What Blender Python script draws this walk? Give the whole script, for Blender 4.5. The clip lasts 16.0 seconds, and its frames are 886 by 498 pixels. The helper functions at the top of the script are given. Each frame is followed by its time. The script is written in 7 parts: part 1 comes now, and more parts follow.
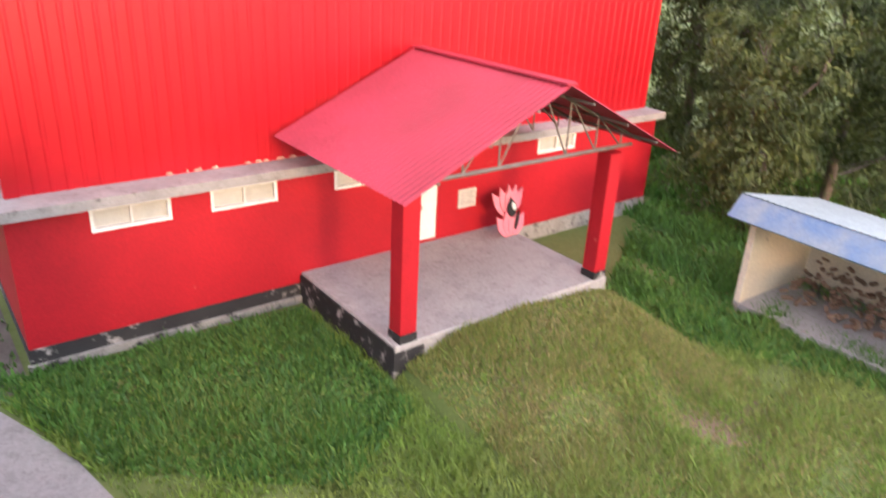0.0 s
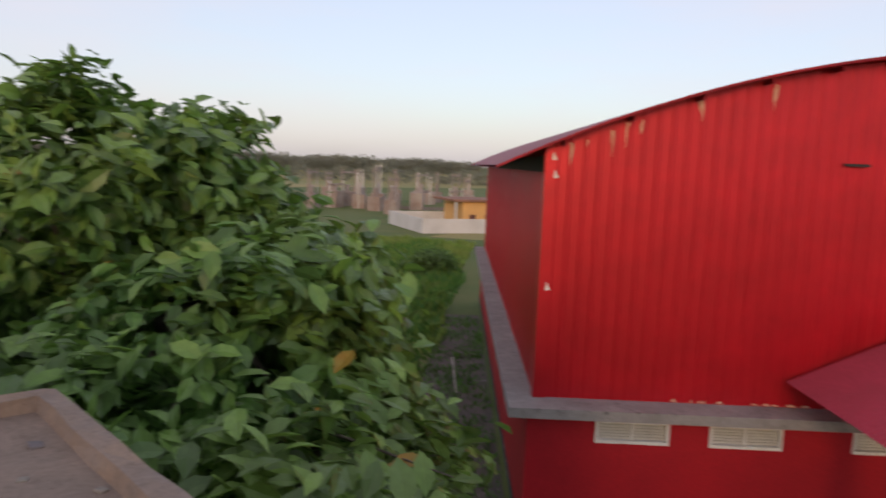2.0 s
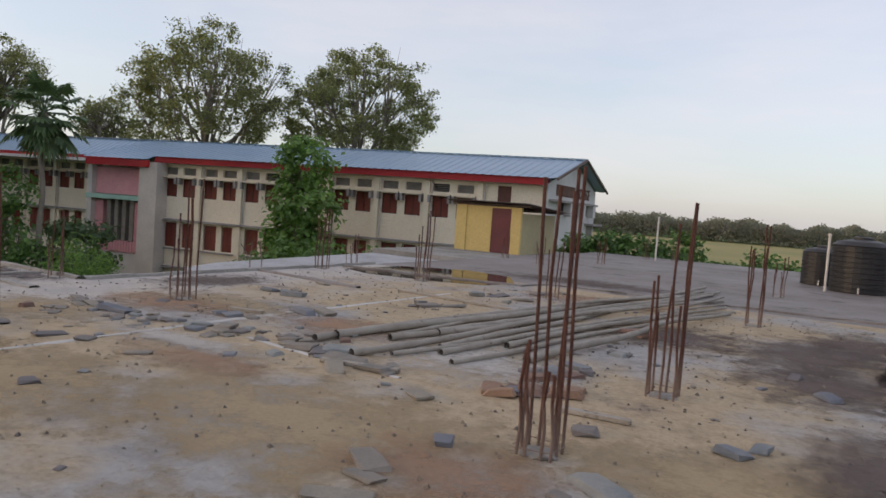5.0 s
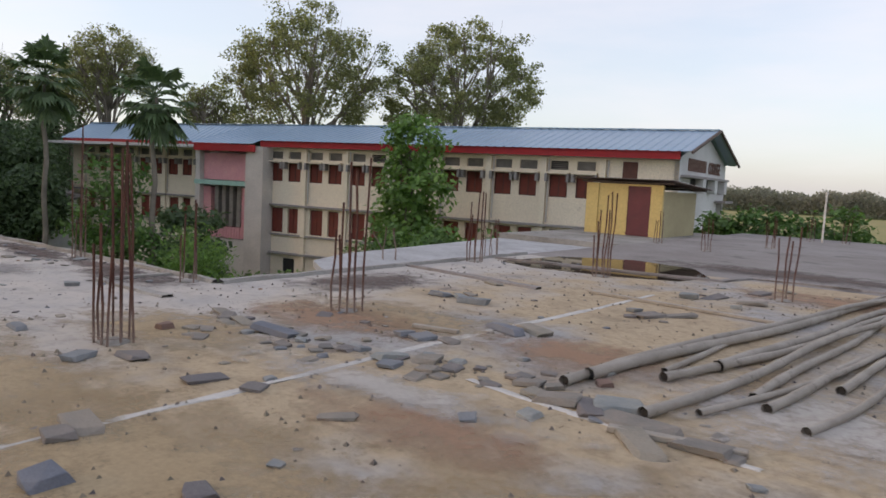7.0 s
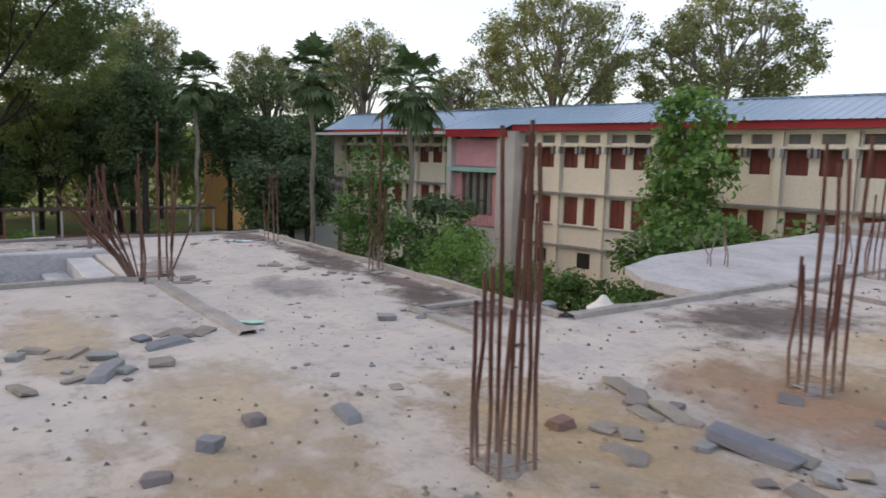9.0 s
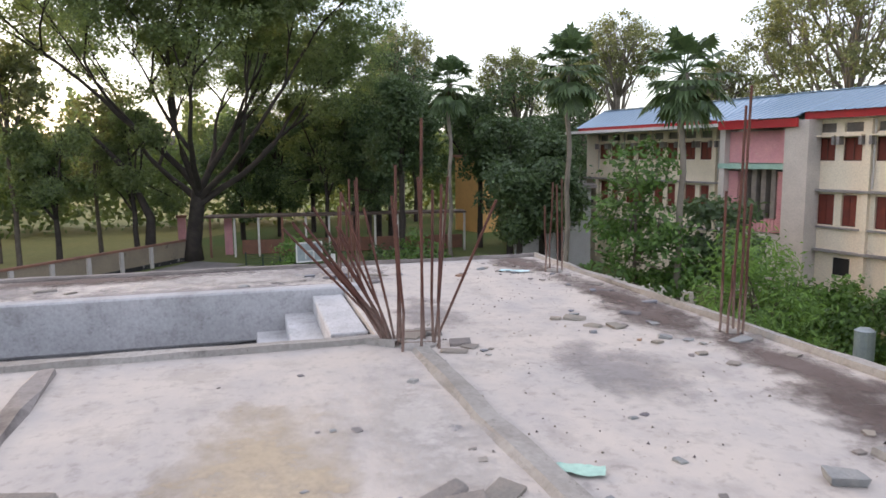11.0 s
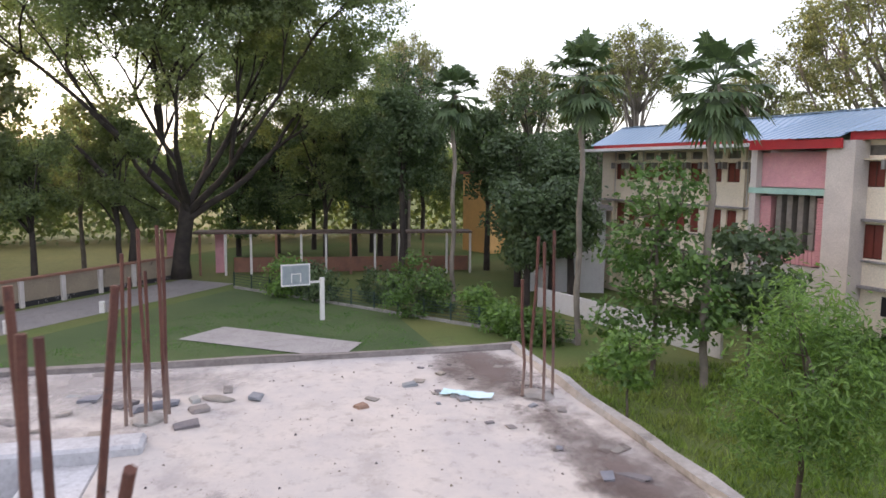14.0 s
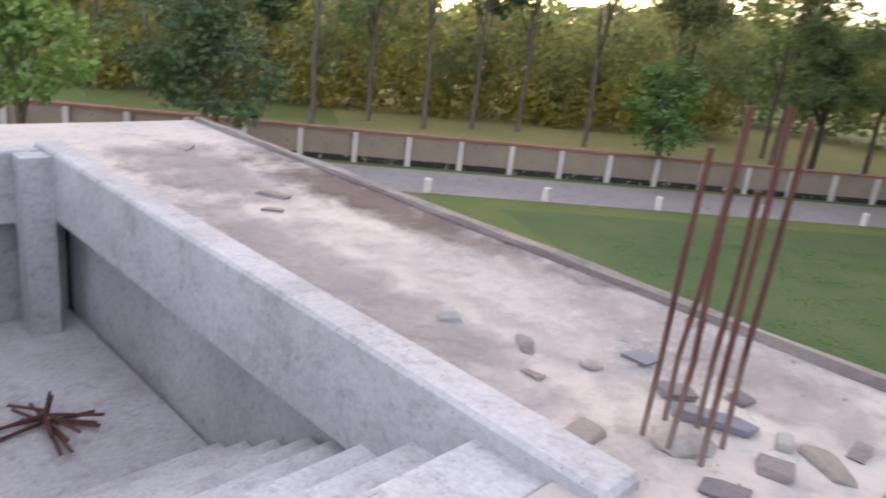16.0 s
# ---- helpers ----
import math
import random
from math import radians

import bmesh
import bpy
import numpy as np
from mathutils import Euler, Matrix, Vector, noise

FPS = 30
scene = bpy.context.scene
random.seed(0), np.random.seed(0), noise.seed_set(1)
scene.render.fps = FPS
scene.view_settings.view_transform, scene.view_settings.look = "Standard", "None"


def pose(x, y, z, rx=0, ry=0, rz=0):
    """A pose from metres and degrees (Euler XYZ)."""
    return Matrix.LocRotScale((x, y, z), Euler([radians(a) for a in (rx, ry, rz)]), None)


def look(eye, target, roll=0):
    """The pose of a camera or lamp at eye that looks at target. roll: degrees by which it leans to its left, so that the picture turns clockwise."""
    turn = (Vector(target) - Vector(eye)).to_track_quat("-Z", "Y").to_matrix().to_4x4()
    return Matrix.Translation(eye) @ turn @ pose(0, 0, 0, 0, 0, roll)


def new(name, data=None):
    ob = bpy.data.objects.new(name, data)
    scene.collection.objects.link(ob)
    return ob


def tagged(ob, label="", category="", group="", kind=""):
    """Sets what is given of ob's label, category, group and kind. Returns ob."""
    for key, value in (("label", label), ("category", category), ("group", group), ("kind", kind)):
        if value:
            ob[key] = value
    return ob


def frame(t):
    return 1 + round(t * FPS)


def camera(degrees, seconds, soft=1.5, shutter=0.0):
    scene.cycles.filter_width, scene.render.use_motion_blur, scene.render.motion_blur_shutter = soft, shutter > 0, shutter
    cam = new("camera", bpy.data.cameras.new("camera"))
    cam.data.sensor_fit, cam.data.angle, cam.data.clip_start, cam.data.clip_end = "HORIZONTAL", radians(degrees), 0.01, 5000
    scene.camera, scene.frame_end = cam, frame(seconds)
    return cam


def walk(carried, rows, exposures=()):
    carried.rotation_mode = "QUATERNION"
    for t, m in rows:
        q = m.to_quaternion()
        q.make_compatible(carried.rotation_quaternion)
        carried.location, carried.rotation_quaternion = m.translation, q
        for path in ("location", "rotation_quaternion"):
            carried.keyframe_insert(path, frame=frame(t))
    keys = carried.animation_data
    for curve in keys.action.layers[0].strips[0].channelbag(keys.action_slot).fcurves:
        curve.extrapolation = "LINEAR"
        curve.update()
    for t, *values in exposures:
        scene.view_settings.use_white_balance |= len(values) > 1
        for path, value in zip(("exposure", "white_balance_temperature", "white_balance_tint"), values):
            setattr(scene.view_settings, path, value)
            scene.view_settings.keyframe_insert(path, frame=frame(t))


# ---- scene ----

# ---------------- camera ----------------
cam = camera(63.56, 16.0, soft=1.6, shutter=0.2)
PATH = [  # seconds, eye, heading (degrees clockwise from +y), pitch, roll
    (0, 0.371, -5.089, 1.473, 83.2, -23.37, 3.03),
    (0.5, 0.468, -5.05, 1.492, 73.0, -11.62, 2.81),
    (1, 0.256, -5.089, 1.545, 70.05, -7.94, 3.01),
    (1.5, -0.121, -5.144, 1.591, 63.06, -8.01, 2.88),
    (2, -0.231, -4.794, 1.576, 44.09, -6.79, 2.27),
    (2.2, -0.126, -4.631, 1.571, 33.53, -5.71, 2.21),
    (2.5, -0.033, -4.422, 1.589, 13.14, -3.61, 2.33),
    (3, -0.057, -4.431, 1.532, -16.72, -1.08, 1.84),
    (3.5, -0.237, -4.287, 1.511, -22.91, -1.8, 3.12),
    (4, -0.492, -4.259, 1.539, -25.6, -2.51, 3.8),
    (4.2, -0.584, -4.238, 1.549, -26.62, -2.48, 4.09),
    (6.3, -2.568, -3.237, 1.5, -34.86, -4.83, 3.12),
    (6.5, -2.883, -3.109, 1.493, -35.36, -4.99, 3.06),
    (7, -3.656, -2.79, 1.473, -37.16, -5.37, 2.95),
    (7.5, -4.438, -2.463, 1.483, -40.22, -5.58, 2.83),
    (8, -5.24, -2.159, 1.487, -44.42, -5.92, 2.71),
    (8.5, -6.027, -1.953, 1.483, -49.87, -6.63, 2.04),
    (9, -6.775, -1.917, 1.502, -55.41, -7.44, 1.38),
    (9.5, -7.615, -1.835, 1.538, -61.28, -8.28, 1.02),
    (10, -8.498, -1.717, 1.534, -68.17, -8.73, 0.8),
    (10.2, -8.771, -1.676, 1.529, -71.55, -8.68, 0.52),
    (12.3, -11.357, -0.345, 1.568, -75.83, -7.22, -0.94),
    (12.5, -11.594, -0.208, 1.581, -75.09, -7.09, -0.98),
    (13, -12.262, 0.118, 1.563, -74.68, -6.87, -0.49),
    (13.5, -12.877, 0.358, 1.597, -75.22, -6.53, -0.06),
    (14, -13.579, 0.601, 1.627, -75.91, -6.37, 0.46),
    (14.5, -14.337, 0.83, 1.619, -77.2, -6.98, 1.69),
    (15, -15.104, 0.976, 1.578, -88.51, -10.4, 1.55),
    (15.5, -15.63, 0.98, 1.533, -112.56, -12.63, 3.22),
    (16, -16.0, 0.74, 1.42, -133.03, -18.39, 6.93),
]


def aim(x, y, z, heading, pitch, roll):
    h, p = radians(heading), radians(pitch)
    way = Vector((math.sin(h) * math.cos(p), math.cos(h) * math.cos(p), math.sin(p)))
    return look((x, y, z), Vector((x, y, z)) + way, roll)


walk(cam, [(r[0], aim(*r[1:])) for r in PATH],
     exposures=[(t, e, 6800 if 2.2 < t < 10.5 else 6900, 8 if 2.2 < t < 10.5 else 14) for t, e in ((0, 3.2), (0.5, 2.45), (1, 1.5), (1.5, 1.1), (2, 0.96), (3, 0.84), (4.2, 0.92), (6.3, 1.2), (8, 1.36), (10, 1.9), (12.5, 2.15), (14.5, 2.25), (15, 2.27), (16, 2.35))])

# ---------------- light ----------------
SUN_HEADING, SUN_HEIGHT = -128, 9
world = bpy.data.worlds.new("evening_sky")
scene.world = world
world.use_nodes = True
wn = world.node_tree.nodes
sky = wn.new("ShaderNodeTexSky")
sky.sky_type, sky.sun_disc = "NISHITA", False
sky.sun_elevation, sky.sun_rotation = radians(SUN_HEIGHT), radians(SUN_HEADING)
sky.air_density, sky.dust_density, sky.ozone_density = 1.0, 1.6, 3.0
wn["Background"].inputs["Strength"].default_value = 0.15
haze = wn.new("ShaderNodeMix")  # thin high cloud over the clear evening sky
haze.data_type = "RGBA"
cloud = wn.new("ShaderNodeTexNoise")
cloud.inputs["Scale"].default_value, cloud.inputs["Detail"].default_value, cloud.inputs["Roughness"].default_value = 2.2, 6, 0.55
way = wn.new("ShaderNodeTexCoord")
flat_ = wn.new("ShaderNodeMapping")
flat_.inputs["Scale"].default_value = (1.0, 1.0, 4.5)
veil = wn.new("ShaderNodeMapRange")
veil.inputs["From Min"].default_value, veil.inputs["From Max"].default_value = 0.4, 0.68
veil.inputs["To Min"].default_value, veil.inputs["To Max"].default_value = 0.56, 0.76
world.node_tree.links.new(way.outputs["Generated"], flat_.inputs["Vector"])
world.node_tree.links.new(flat_.outputs["Vector"], cloud.inputs["Vector"])
world.node_tree.links.new(cloud.outputs["Fac"], veil.inputs["Value"])
world.node_tree.links.new(veil.outputs["Result"], haze.inputs[0])
haze.inputs[7].default_value = (2.85, 2.70, 2.98, 1)
world.node_tree.links.new(sky.outputs[0], haze.inputs[6])
world.node_tree.links.new(haze.outputs[2], wn["Background"].inputs["Color"])
sun = new("sun", bpy.data.lights.new("sun", "SUN"))
sun.data.energy, sun.data.angle, sun.data.color = 0.7, radians(12), (1.0, 0.62, 0.34)
h, p = radians(SUN_HEADING), radians(SUN_HEIGHT)
sun.matrix_world = look((0, 0, 60), (-math.sin(h) * math.cos(p), -math.cos(h) * math.cos(p), 60 - math.sin(p)))

# ---------------- materials ----------------


def mat(name, a, b=None, rough=0.8, metal=0.0, big=1.0, fine=30.0, bump=0.3, c=None, spots=0.0, island=0.0, spec=0.4, bumpdist=0.01, transl=0.0, objrand=0.0, lo=0.35, hi=0.65, mottle=0.0):
    """Two colours mixed by a large noise, a third in spots, a fine grain and a bump. Scales are per metre."""
    m = bpy.data.materials.new(name)
    m.use_nodes = True
    n, l = m.node_tree.nodes, m.node_tree.links
    bs = n["Principled BSDF"]
    bs.inputs["Roughness"].default_value, bs.inputs["Metallic"].default_value = rough, metal
    bs.inputs["Specular IOR Level"].default_value = spec
    geo = n.new("ShaderNodeNewGeometry")
    b = b or tuple(min(1, v * 0.75) for v in a)

    def noise_at(scale, detail=5.0, rough_=0.6):
        t = n.new("ShaderNodeTexNoise")
        t.inputs["Scale"].default_value, t.inputs["Detail"].default_value, t.inputs["Roughness"].default_value = scale, detail, rough_
        l.new(geo.outputs["Position"], t.inputs["Vector"])
        return t

    def ramp(sock, lo_, hi_):
        r = n.new("ShaderNodeMapRange")
        r.inputs["From Min"].default_value, r.inputs["From Max"].default_value = lo_, hi_
        l.new(sock, r.inputs["Value"])
        return r.outputs["Result"]

    def mix(fac, x, y, kind="MIX"):
        q = n.new("ShaderNodeMix")
        q.data_type, q.blend_type = "RGBA", kind
        for sock, v in ((q.inputs[0], fac), (q.inputs[6], x), (q.inputs[7], y)):
            if isinstance(v, (int, float)):
                sock.default_value = v
            elif isinstance(v, tuple):
                sock.default_value = (*v, 1)
            else:
                l.new(v, sock)
        return q.outputs[2]

    col = mix(ramp(noise_at(big).outputs["Fac"], lo, hi), a, b)
    if c:
        col = mix(ramp(noise_at(big * 2.3 + 0.11, 8, 0.7).outputs["Fac"], 0.62 - spots, 0.70 - spots * 0.6), col, c)
    g = noise_at(fine, 3)
    col = mix(0.35, col, mix(ramp(g.outputs["Fac"], 0.3, 0.7), (0.6, 0.6, 0.6), (1.25, 1.25, 1.25)), "MULTIPLY")
    if mottle:  # blotches, dark specks and pale crumbs
        col = mix(ramp(noise_at(1.7, 9, 0.68).outputs["Fac"], 0.50, 0.62), col, mix(mottle * 0.45, col, (0.55, 0.52, 0.51), "MULTIPLY"))
        col = mix(ramp(noise_at(7.3, 8, 0.72).outputs["Fac"], 0.53, 0.63), col, mix(mottle * 0.6, col, (0.5, 0.47, 0.46), "MULTIPLY"))
        col = mix(ramp(noise_at(41.0, 3, 0.6).outputs["Fac"], 0.63, 0.70), col, mix(mottle, col, (0.42, 0.4, 0.4), "MULTIPLY"))
        col = mix(ramp(noise_at(29.0, 4, 0.6).outputs["Fac"], 0.66, 0.72), col, mix(mottle, col, (1.35, 1.36, 1.38), "MULTIPLY"))
    if island or objrand:
        rnd = geo.outputs["Random Per Island"]
        if objrand:
            rnd = n.new("ShaderNodeObjectInfo").outputs["Random"]
        k = island or objrand
        col = mix(1.0, col, mix(rnd, (1 - k, 1 - k, 1 - k * 0.7), (1 + k, 1 + k * 0.9, 1 + k * 0.4)), "MULTIPLY")
    l.new(col, bs.inputs["Base Color"])
    if bump:
        u = n.new("ShaderNodeBump")
        u.inputs["Strength"].default_value, u.inputs["Distance"].default_value = bump, bumpdist
        l.new(noise_at(fine * 0.6, 6).outputs["Fac"], u.inputs["Height"])
        l.new(u.outputs[0], bs.inputs["Normal"])
    if transl:
        tr = n.new("ShaderNodeBsdfTranslucent")
        l.new(mix(1.0, col, (1.2, 1.27, 0.8), "MULTIPLY"), tr.inputs["Color"])
        ms = n.new("ShaderNodeMixShader")
        ms.inputs[0].default_value = transl
        l.new(bs.outputs[0], ms.inputs[1])
        l.new(tr.outputs[0], ms.inputs[2])
        l.new(ms.outputs[0], n["Material Output"].inputs["Surface"])
    return m


M_SLAB = mat("slab_concrete", (0.345, 0.335, 0.325), (0.42, 0.335, 0.225), 0.92, big=0.33, fine=22, bump=0.5, c=(0.20, 0.165, 0.145), spots=0.015, lo=0.41, hi=0.52, mottle=0.8)


def fade_to(m, other, x0, x1):
    """Lets the slab's dust cover pass into another one across a ragged band of the plan."""
    n, l = m.node_tree.nodes, m.node_tree.links
    bs = n["Principled BSDF"]
    src = bs.inputs["Base Color"].links[0].from_socket
    geo = n["Geometry"]
    nz = n.new("ShaderNodeTexNoise")
    nz.inputs["Scale"].default_value, nz.inputs["Detail"].default_value = 0.9, 6
    l.new(geo.outputs["Position"], nz.inputs["Vector"])
    sx_ = n.new("ShaderNodeSeparateXYZ")
    l.new(geo.outputs["Position"], sx_.inputs[0])
    ad = n.new("ShaderNodeMath")
    ad.operation = "MULTIPLY_ADD"
    ad.inputs[1].default_value = 6.0
    l.new(nz.outputs["Fac"], ad.inputs[0])
    l.new(sx_.outputs["X"], ad.inputs[2])
    mr = n.new("ShaderNodeMapRange")
    mr.inputs["From Min"].default_value, mr.inputs["From Max"].default_value = x0 + 3.0, x1 + 3.0
    l.new(ad.outputs[0], mr.inputs["Value"])
    mx = n.new("ShaderNodeMix")
    mx.data_type = "RGBA"
    l.new(mr.outputs["Result"], mx.inputs[0])
    st = n.new("ShaderNodeMix")
    st.data_type = "RGBA"
    st.inputs[6].default_value, st.inputs[7].default_value = (*other[0], 1), (*other[1], 1)
    n2 = n.new("ShaderNodeTexNoise")
    n2.inputs["Scale"].default_value, n2.inputs["Detail"].default_value, n2.inputs["Roughness"].default_value = 1.3, 9, 0.7
    l.new(geo.outputs["Position"], n2.inputs["Vector"])
    r2 = n.new("ShaderNodeMapRange")
    r2.inputs["From Min"].default_value, r2.inputs["From Max"].default_value = 0.42, 0.66
    l.new(n2.outputs["Fac"], r2.inputs["Value"])
    l.new(r2.outputs["Result"], st.inputs[0])
    l.new(st.outputs[2], mx.inputs[6])
    l.new(src, mx.inputs[7])
    last = mx.outputs[2]
    for scale, lo_, hi_, dark in ((2.1, 0.52, 0.62, 0.84), (8.5, 0.54, 0.64, 0.8), (38.0, 0.63, 0.70, 0.62)):
        q = n.new("ShaderNodeTexNoise")
        q.inputs["Scale"].default_value, q.inputs["Detail"].default_value, q.inputs["Roughness"].default_value = scale, 8, 0.7
        l.new(geo.outputs["Position"], q.inputs["Vector"])
        r3 = n.new("ShaderNodeMapRange")
        r3.inputs["From Min"].default_value, r3.inputs["From Max"].default_value = lo_, hi_
        r3.inputs["To Min"].default_value, r3.inputs["To Max"].default_value = 1.0, dark
        l.new(q.outputs["Fac"], r3.inputs["Value"])
        sc = n.new("ShaderNodeVectorMath")
        sc.operation = "SCALE"
        l.new(last, sc.inputs[0])
        l.new(r3.outputs["Result"], sc.inputs["Scale"])
        last = sc.outputs[0]
    l.new(last, bs.inputs["Base Color"])


fade_to(M_SLAB, ((0.465, 0.43, 0.39), (0.365, 0.35, 0.34)), -10.6, -8.4)
# darker concrete colour for the far slab pieces and some screed lines
M_SLAB_N = mat("dark_concrete", (0.17, 0.15, 0.14), (0.26, 0.24, 0.23), 0.7, big=0.3, fine=22, bump=0.5, c=(0.09, 0.08, 0.075), spots=0.06, mottle=0.6)
M_LEDGESLAB = mat("damp_brown_concrete", (0.20, 0.16, 0.135), (0.25, 0.19, 0.155), 0.92, big=1.2, fine=28, bump=0.6, c=(0.11, 0.09, 0.08), spots=0.02, mottle=0.6)
M_MORTARLIP = mat("mortar_lip", (0.22, 0.185, 0.17), (0.26, 0.195, 0.15), 0.92, big=2.0, fine=30, bump=0.6, c=(0.33, 0.32, 0.32), spots=0.02, mottle=0.6)
M_PARAPET = mat("blue_grey_plaster", (0.175, 0.185, 0.20), (0.145, 0.155, 0.168), 0.9, big=0.8, fine=26, bump=0.4, c=(0.28, 0.28, 0.28), spots=-0.01, mottle=0.6)
M_DARKLIP = mat("dark_cement_lip", (0.17, 0.155, 0.145), (0.24, 0.22, 0.205), 0.95, big=2.0, fine=30, bump=0.6, mottle=0.6)
M_GREY = mat("grey_cement_plaster", (0.44, 0.45, 0.465), (0.34, 0.35, 0.36), 0.9, big=0.9, fine=30, bump=0.5, mottle=0.6)
M_CONC = mat("weathered_concrete", (0.34, 0.33, 0.31), (0.24, 0.23, 0.21), 0.9, big=0.8, fine=25, bump=0.6, c=(0.10, 0.095, 0.09), spots=0.03, mottle=0.6)
M_WHITESTEP = mat("white_painted_cement", (0.52, 0.53, 0.54), (0.40, 0.41, 0.42), 0.85, big=2, fine=40, bump=0.3, mottle=0.6)
M_RUBBLE = mat("broken_cement", (0.17, 0.165, 0.16), (0.23, 0.21, 0.195), 0.95, big=4, fine=60, bump=0.8, objrand=0.3)
M_BRICK = mat("broken_brick", (0.23, 0.15, 0.115), (0.25, 0.17, 0.13), 0.95, big=6, fine=60, bump=0.8, objrand=0.3)
M_REBAR = mat("rusty_steel", (0.085, 0.038, 0.03), (0.13, 0.058, 0.042), 0.85, metal=0.15, big=5, fine=120, bump=0.5, c=(0.05, 0.03, 0.028), spots=0.05)


def dusty_foot(m, dust, z0, z1):
    """Cement dust caked on the lower end of standing bars."""
    n, l = m.node_tree.nodes, m.node_tree.links
    bs = n["Principled BSDF"]
    src = bs.inputs["Base Color"].links[0].from_socket
    xyz = n.new("ShaderNodeSeparateXYZ")
    l.new(n["Geometry"].outputs["Position"], xyz.inputs[0])
    nz = n.new("ShaderNodeTexNoise")
    nz.inputs["Scale"].default_value, nz.inputs["Detail"].default_value = 9.0, 6
    l.new(n["Geometry"].outputs["Position"], nz.inputs["Vector"])
    k = n.new("ShaderNodeMath")
    k.operation = "MULTIPLY_ADD"
    k.inputs[1].default_value = 0.5
    l.new(nz.outputs["Fac"], k.inputs[0])
    l.new(xyz.outputs["Z"], k.inputs[2])
    r = n.new("ShaderNodeMapRange")
    r.inputs["From Min"].default_value, r.inputs["From Max"].default_value = z0 + 0.25, z1 + 0.25
    r.inputs["To Min"].default_value, r.inputs["To Max"].default_value = 0.75, 0.0
    l.new(k.outputs[0], r.inputs["Value"])
    q = n.new("ShaderNodeMix")
    q.data_type = "RGBA"
    l.new(r.outputs["Result"], q.inputs[0])
    l.new(src, q.inputs[6])
    q.inputs[7].default_value = (*dust, 1)
    l.new(q.outputs[2], bs.inputs["Base Color"])


M_OFFCUT = mat("rusty_offcut_steel", (0.085, 0.035, 0.03), (0.12, 0.05, 0.04), 0.85, metal=0.15, big=5, fine=120, bump=0.5)
dusty_foot(M_REBAR, (0.27, 0.215, 0.185), 0.0, 0.45)
M_SLATE = mat("blue_grey_plaster_flake", (0.17, 0.19, 0.215), (0.24, 0.25, 0.26), 0.95, big=4, fine=60, bump=0.8, objrand=0.25)
M_PEBBLE = mat("dark_pebbles", (0.13, 0.12, 0.11), (0.20, 0.18, 0.16), 0.95, big=5, fine=60, bump=0.5, island=0.45)
M_BAMBOO = mat("weathered_bamboo", (0.27, 0.245, 0.21), (0.36, 0.33, 0.29), 0.75, big=3, fine=70, bump=0.3, c=(0.13, 0.11, 0.09), spots=0.02)
M_CREAM = mat("cream_painted_wall", (0.82, 0.73, 0.58), (0.75, 0.66, 0.52), 0.85, big=0.35, fine=14, bump=0.2, c=(0.42, 0.35, 0.27), spots=-0.03)
M_WHITEWALL = mat("white_painted_wall", (0.66, 0.66, 0.66), (0.56, 0.56, 0.55), 0.85, big=0.4, fine=14, bump=0.2, c=(0.36, 0.35, 0.33), spots=-0.03)
M_FASCIA = mat("red_fascia_paint", (0.42, 0.025, 0.03), (0.34, 0.03, 0.035), 0.7, big=0.8, fine=20, bump=0.2)
M_BLUEROOF = mat("blue_tin_roof", (0.20, 0.31, 0.43), (0.26, 0.37, 0.48), 0.3, metal=0.3, big=0.15, fine=8, bump=0.1)
M_SHUTTER = mat("red_brown_shutter", (0.20, 0.045, 0.03), (0.15, 0.04, 0.03), 0.7, big=3, fine=50, bump=0.2)
M_BROWNFRAME = mat("brown_window_frame", (0.13, 0.05, 0.035), (0.10, 0.04, 0.03), 0.6, big=3, fine=50, bump=0.2)
M_LOUVRE = mat("grey_louvre", (0.24, 0.22, 0.20), (0.18, 0.165, 0.15), 0.7, big=3, fine=40, bump=0.2)
# near-black colour stands for the shade inside vents, openings and cane ends
M_DARK = mat("painted_interior_shade", (0.02, 0.02, 0.02), (0.03, 0.028, 0.026), 0.9, big=1, fine=20, bump=0)
M_PINK = mat("faded_pink_wall", (0.70, 0.36, 0.37), (0.60, 0.29, 0.32), 0.85, big=0.9, fine=16, bump=0.2, c=(0.66, 0.42, 0.40), spots=0.02)
M_MINT = mat("mint_green_band", (0.36, 0.56, 0.48), (0.30, 0.48, 0.42), 0.8, big=1, fine=20, bump=0.2)
M_TOWER = mat("stained_grey_render", (0.60, 0.56, 0.52), (0.48, 0.455, 0.425), 0.9, big=0.5, fine=14, bump=0.3)
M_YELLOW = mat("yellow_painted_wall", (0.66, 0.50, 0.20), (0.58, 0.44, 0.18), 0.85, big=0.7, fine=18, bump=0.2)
# side wall colour: greyer and darker than the hut's front
M_YELLOW2 = mat("greyer_mustard_wall", (0.42, 0.37, 0.22), (0.37, 0.32, 0.19), 0.85, big=0.7, fine=18, bump=0.2)
M_MAROON = mat("maroon_metal_door", (0.16, 0.04, 0.045), (0.12, 0.035, 0.04), 0.55, big=1.5, fine=30, bump=0.15)
M_RUSTROOF = mat("rusty_tin", (0.10, 0.07, 0.06), (0.15, 0.11, 0.09), 0.7, metal=0.2, big=1.5, fine=20, bump=0.3)
M_REDMETAL = mat("red_sheet_metal", (0.52, 0.010, 0.022), (0.45, 0.009, 0.018), 0.34, metal=0.35, big=0.25, fine=1.1, bump=0.35, spec=0.45, bumpdist=0.012)
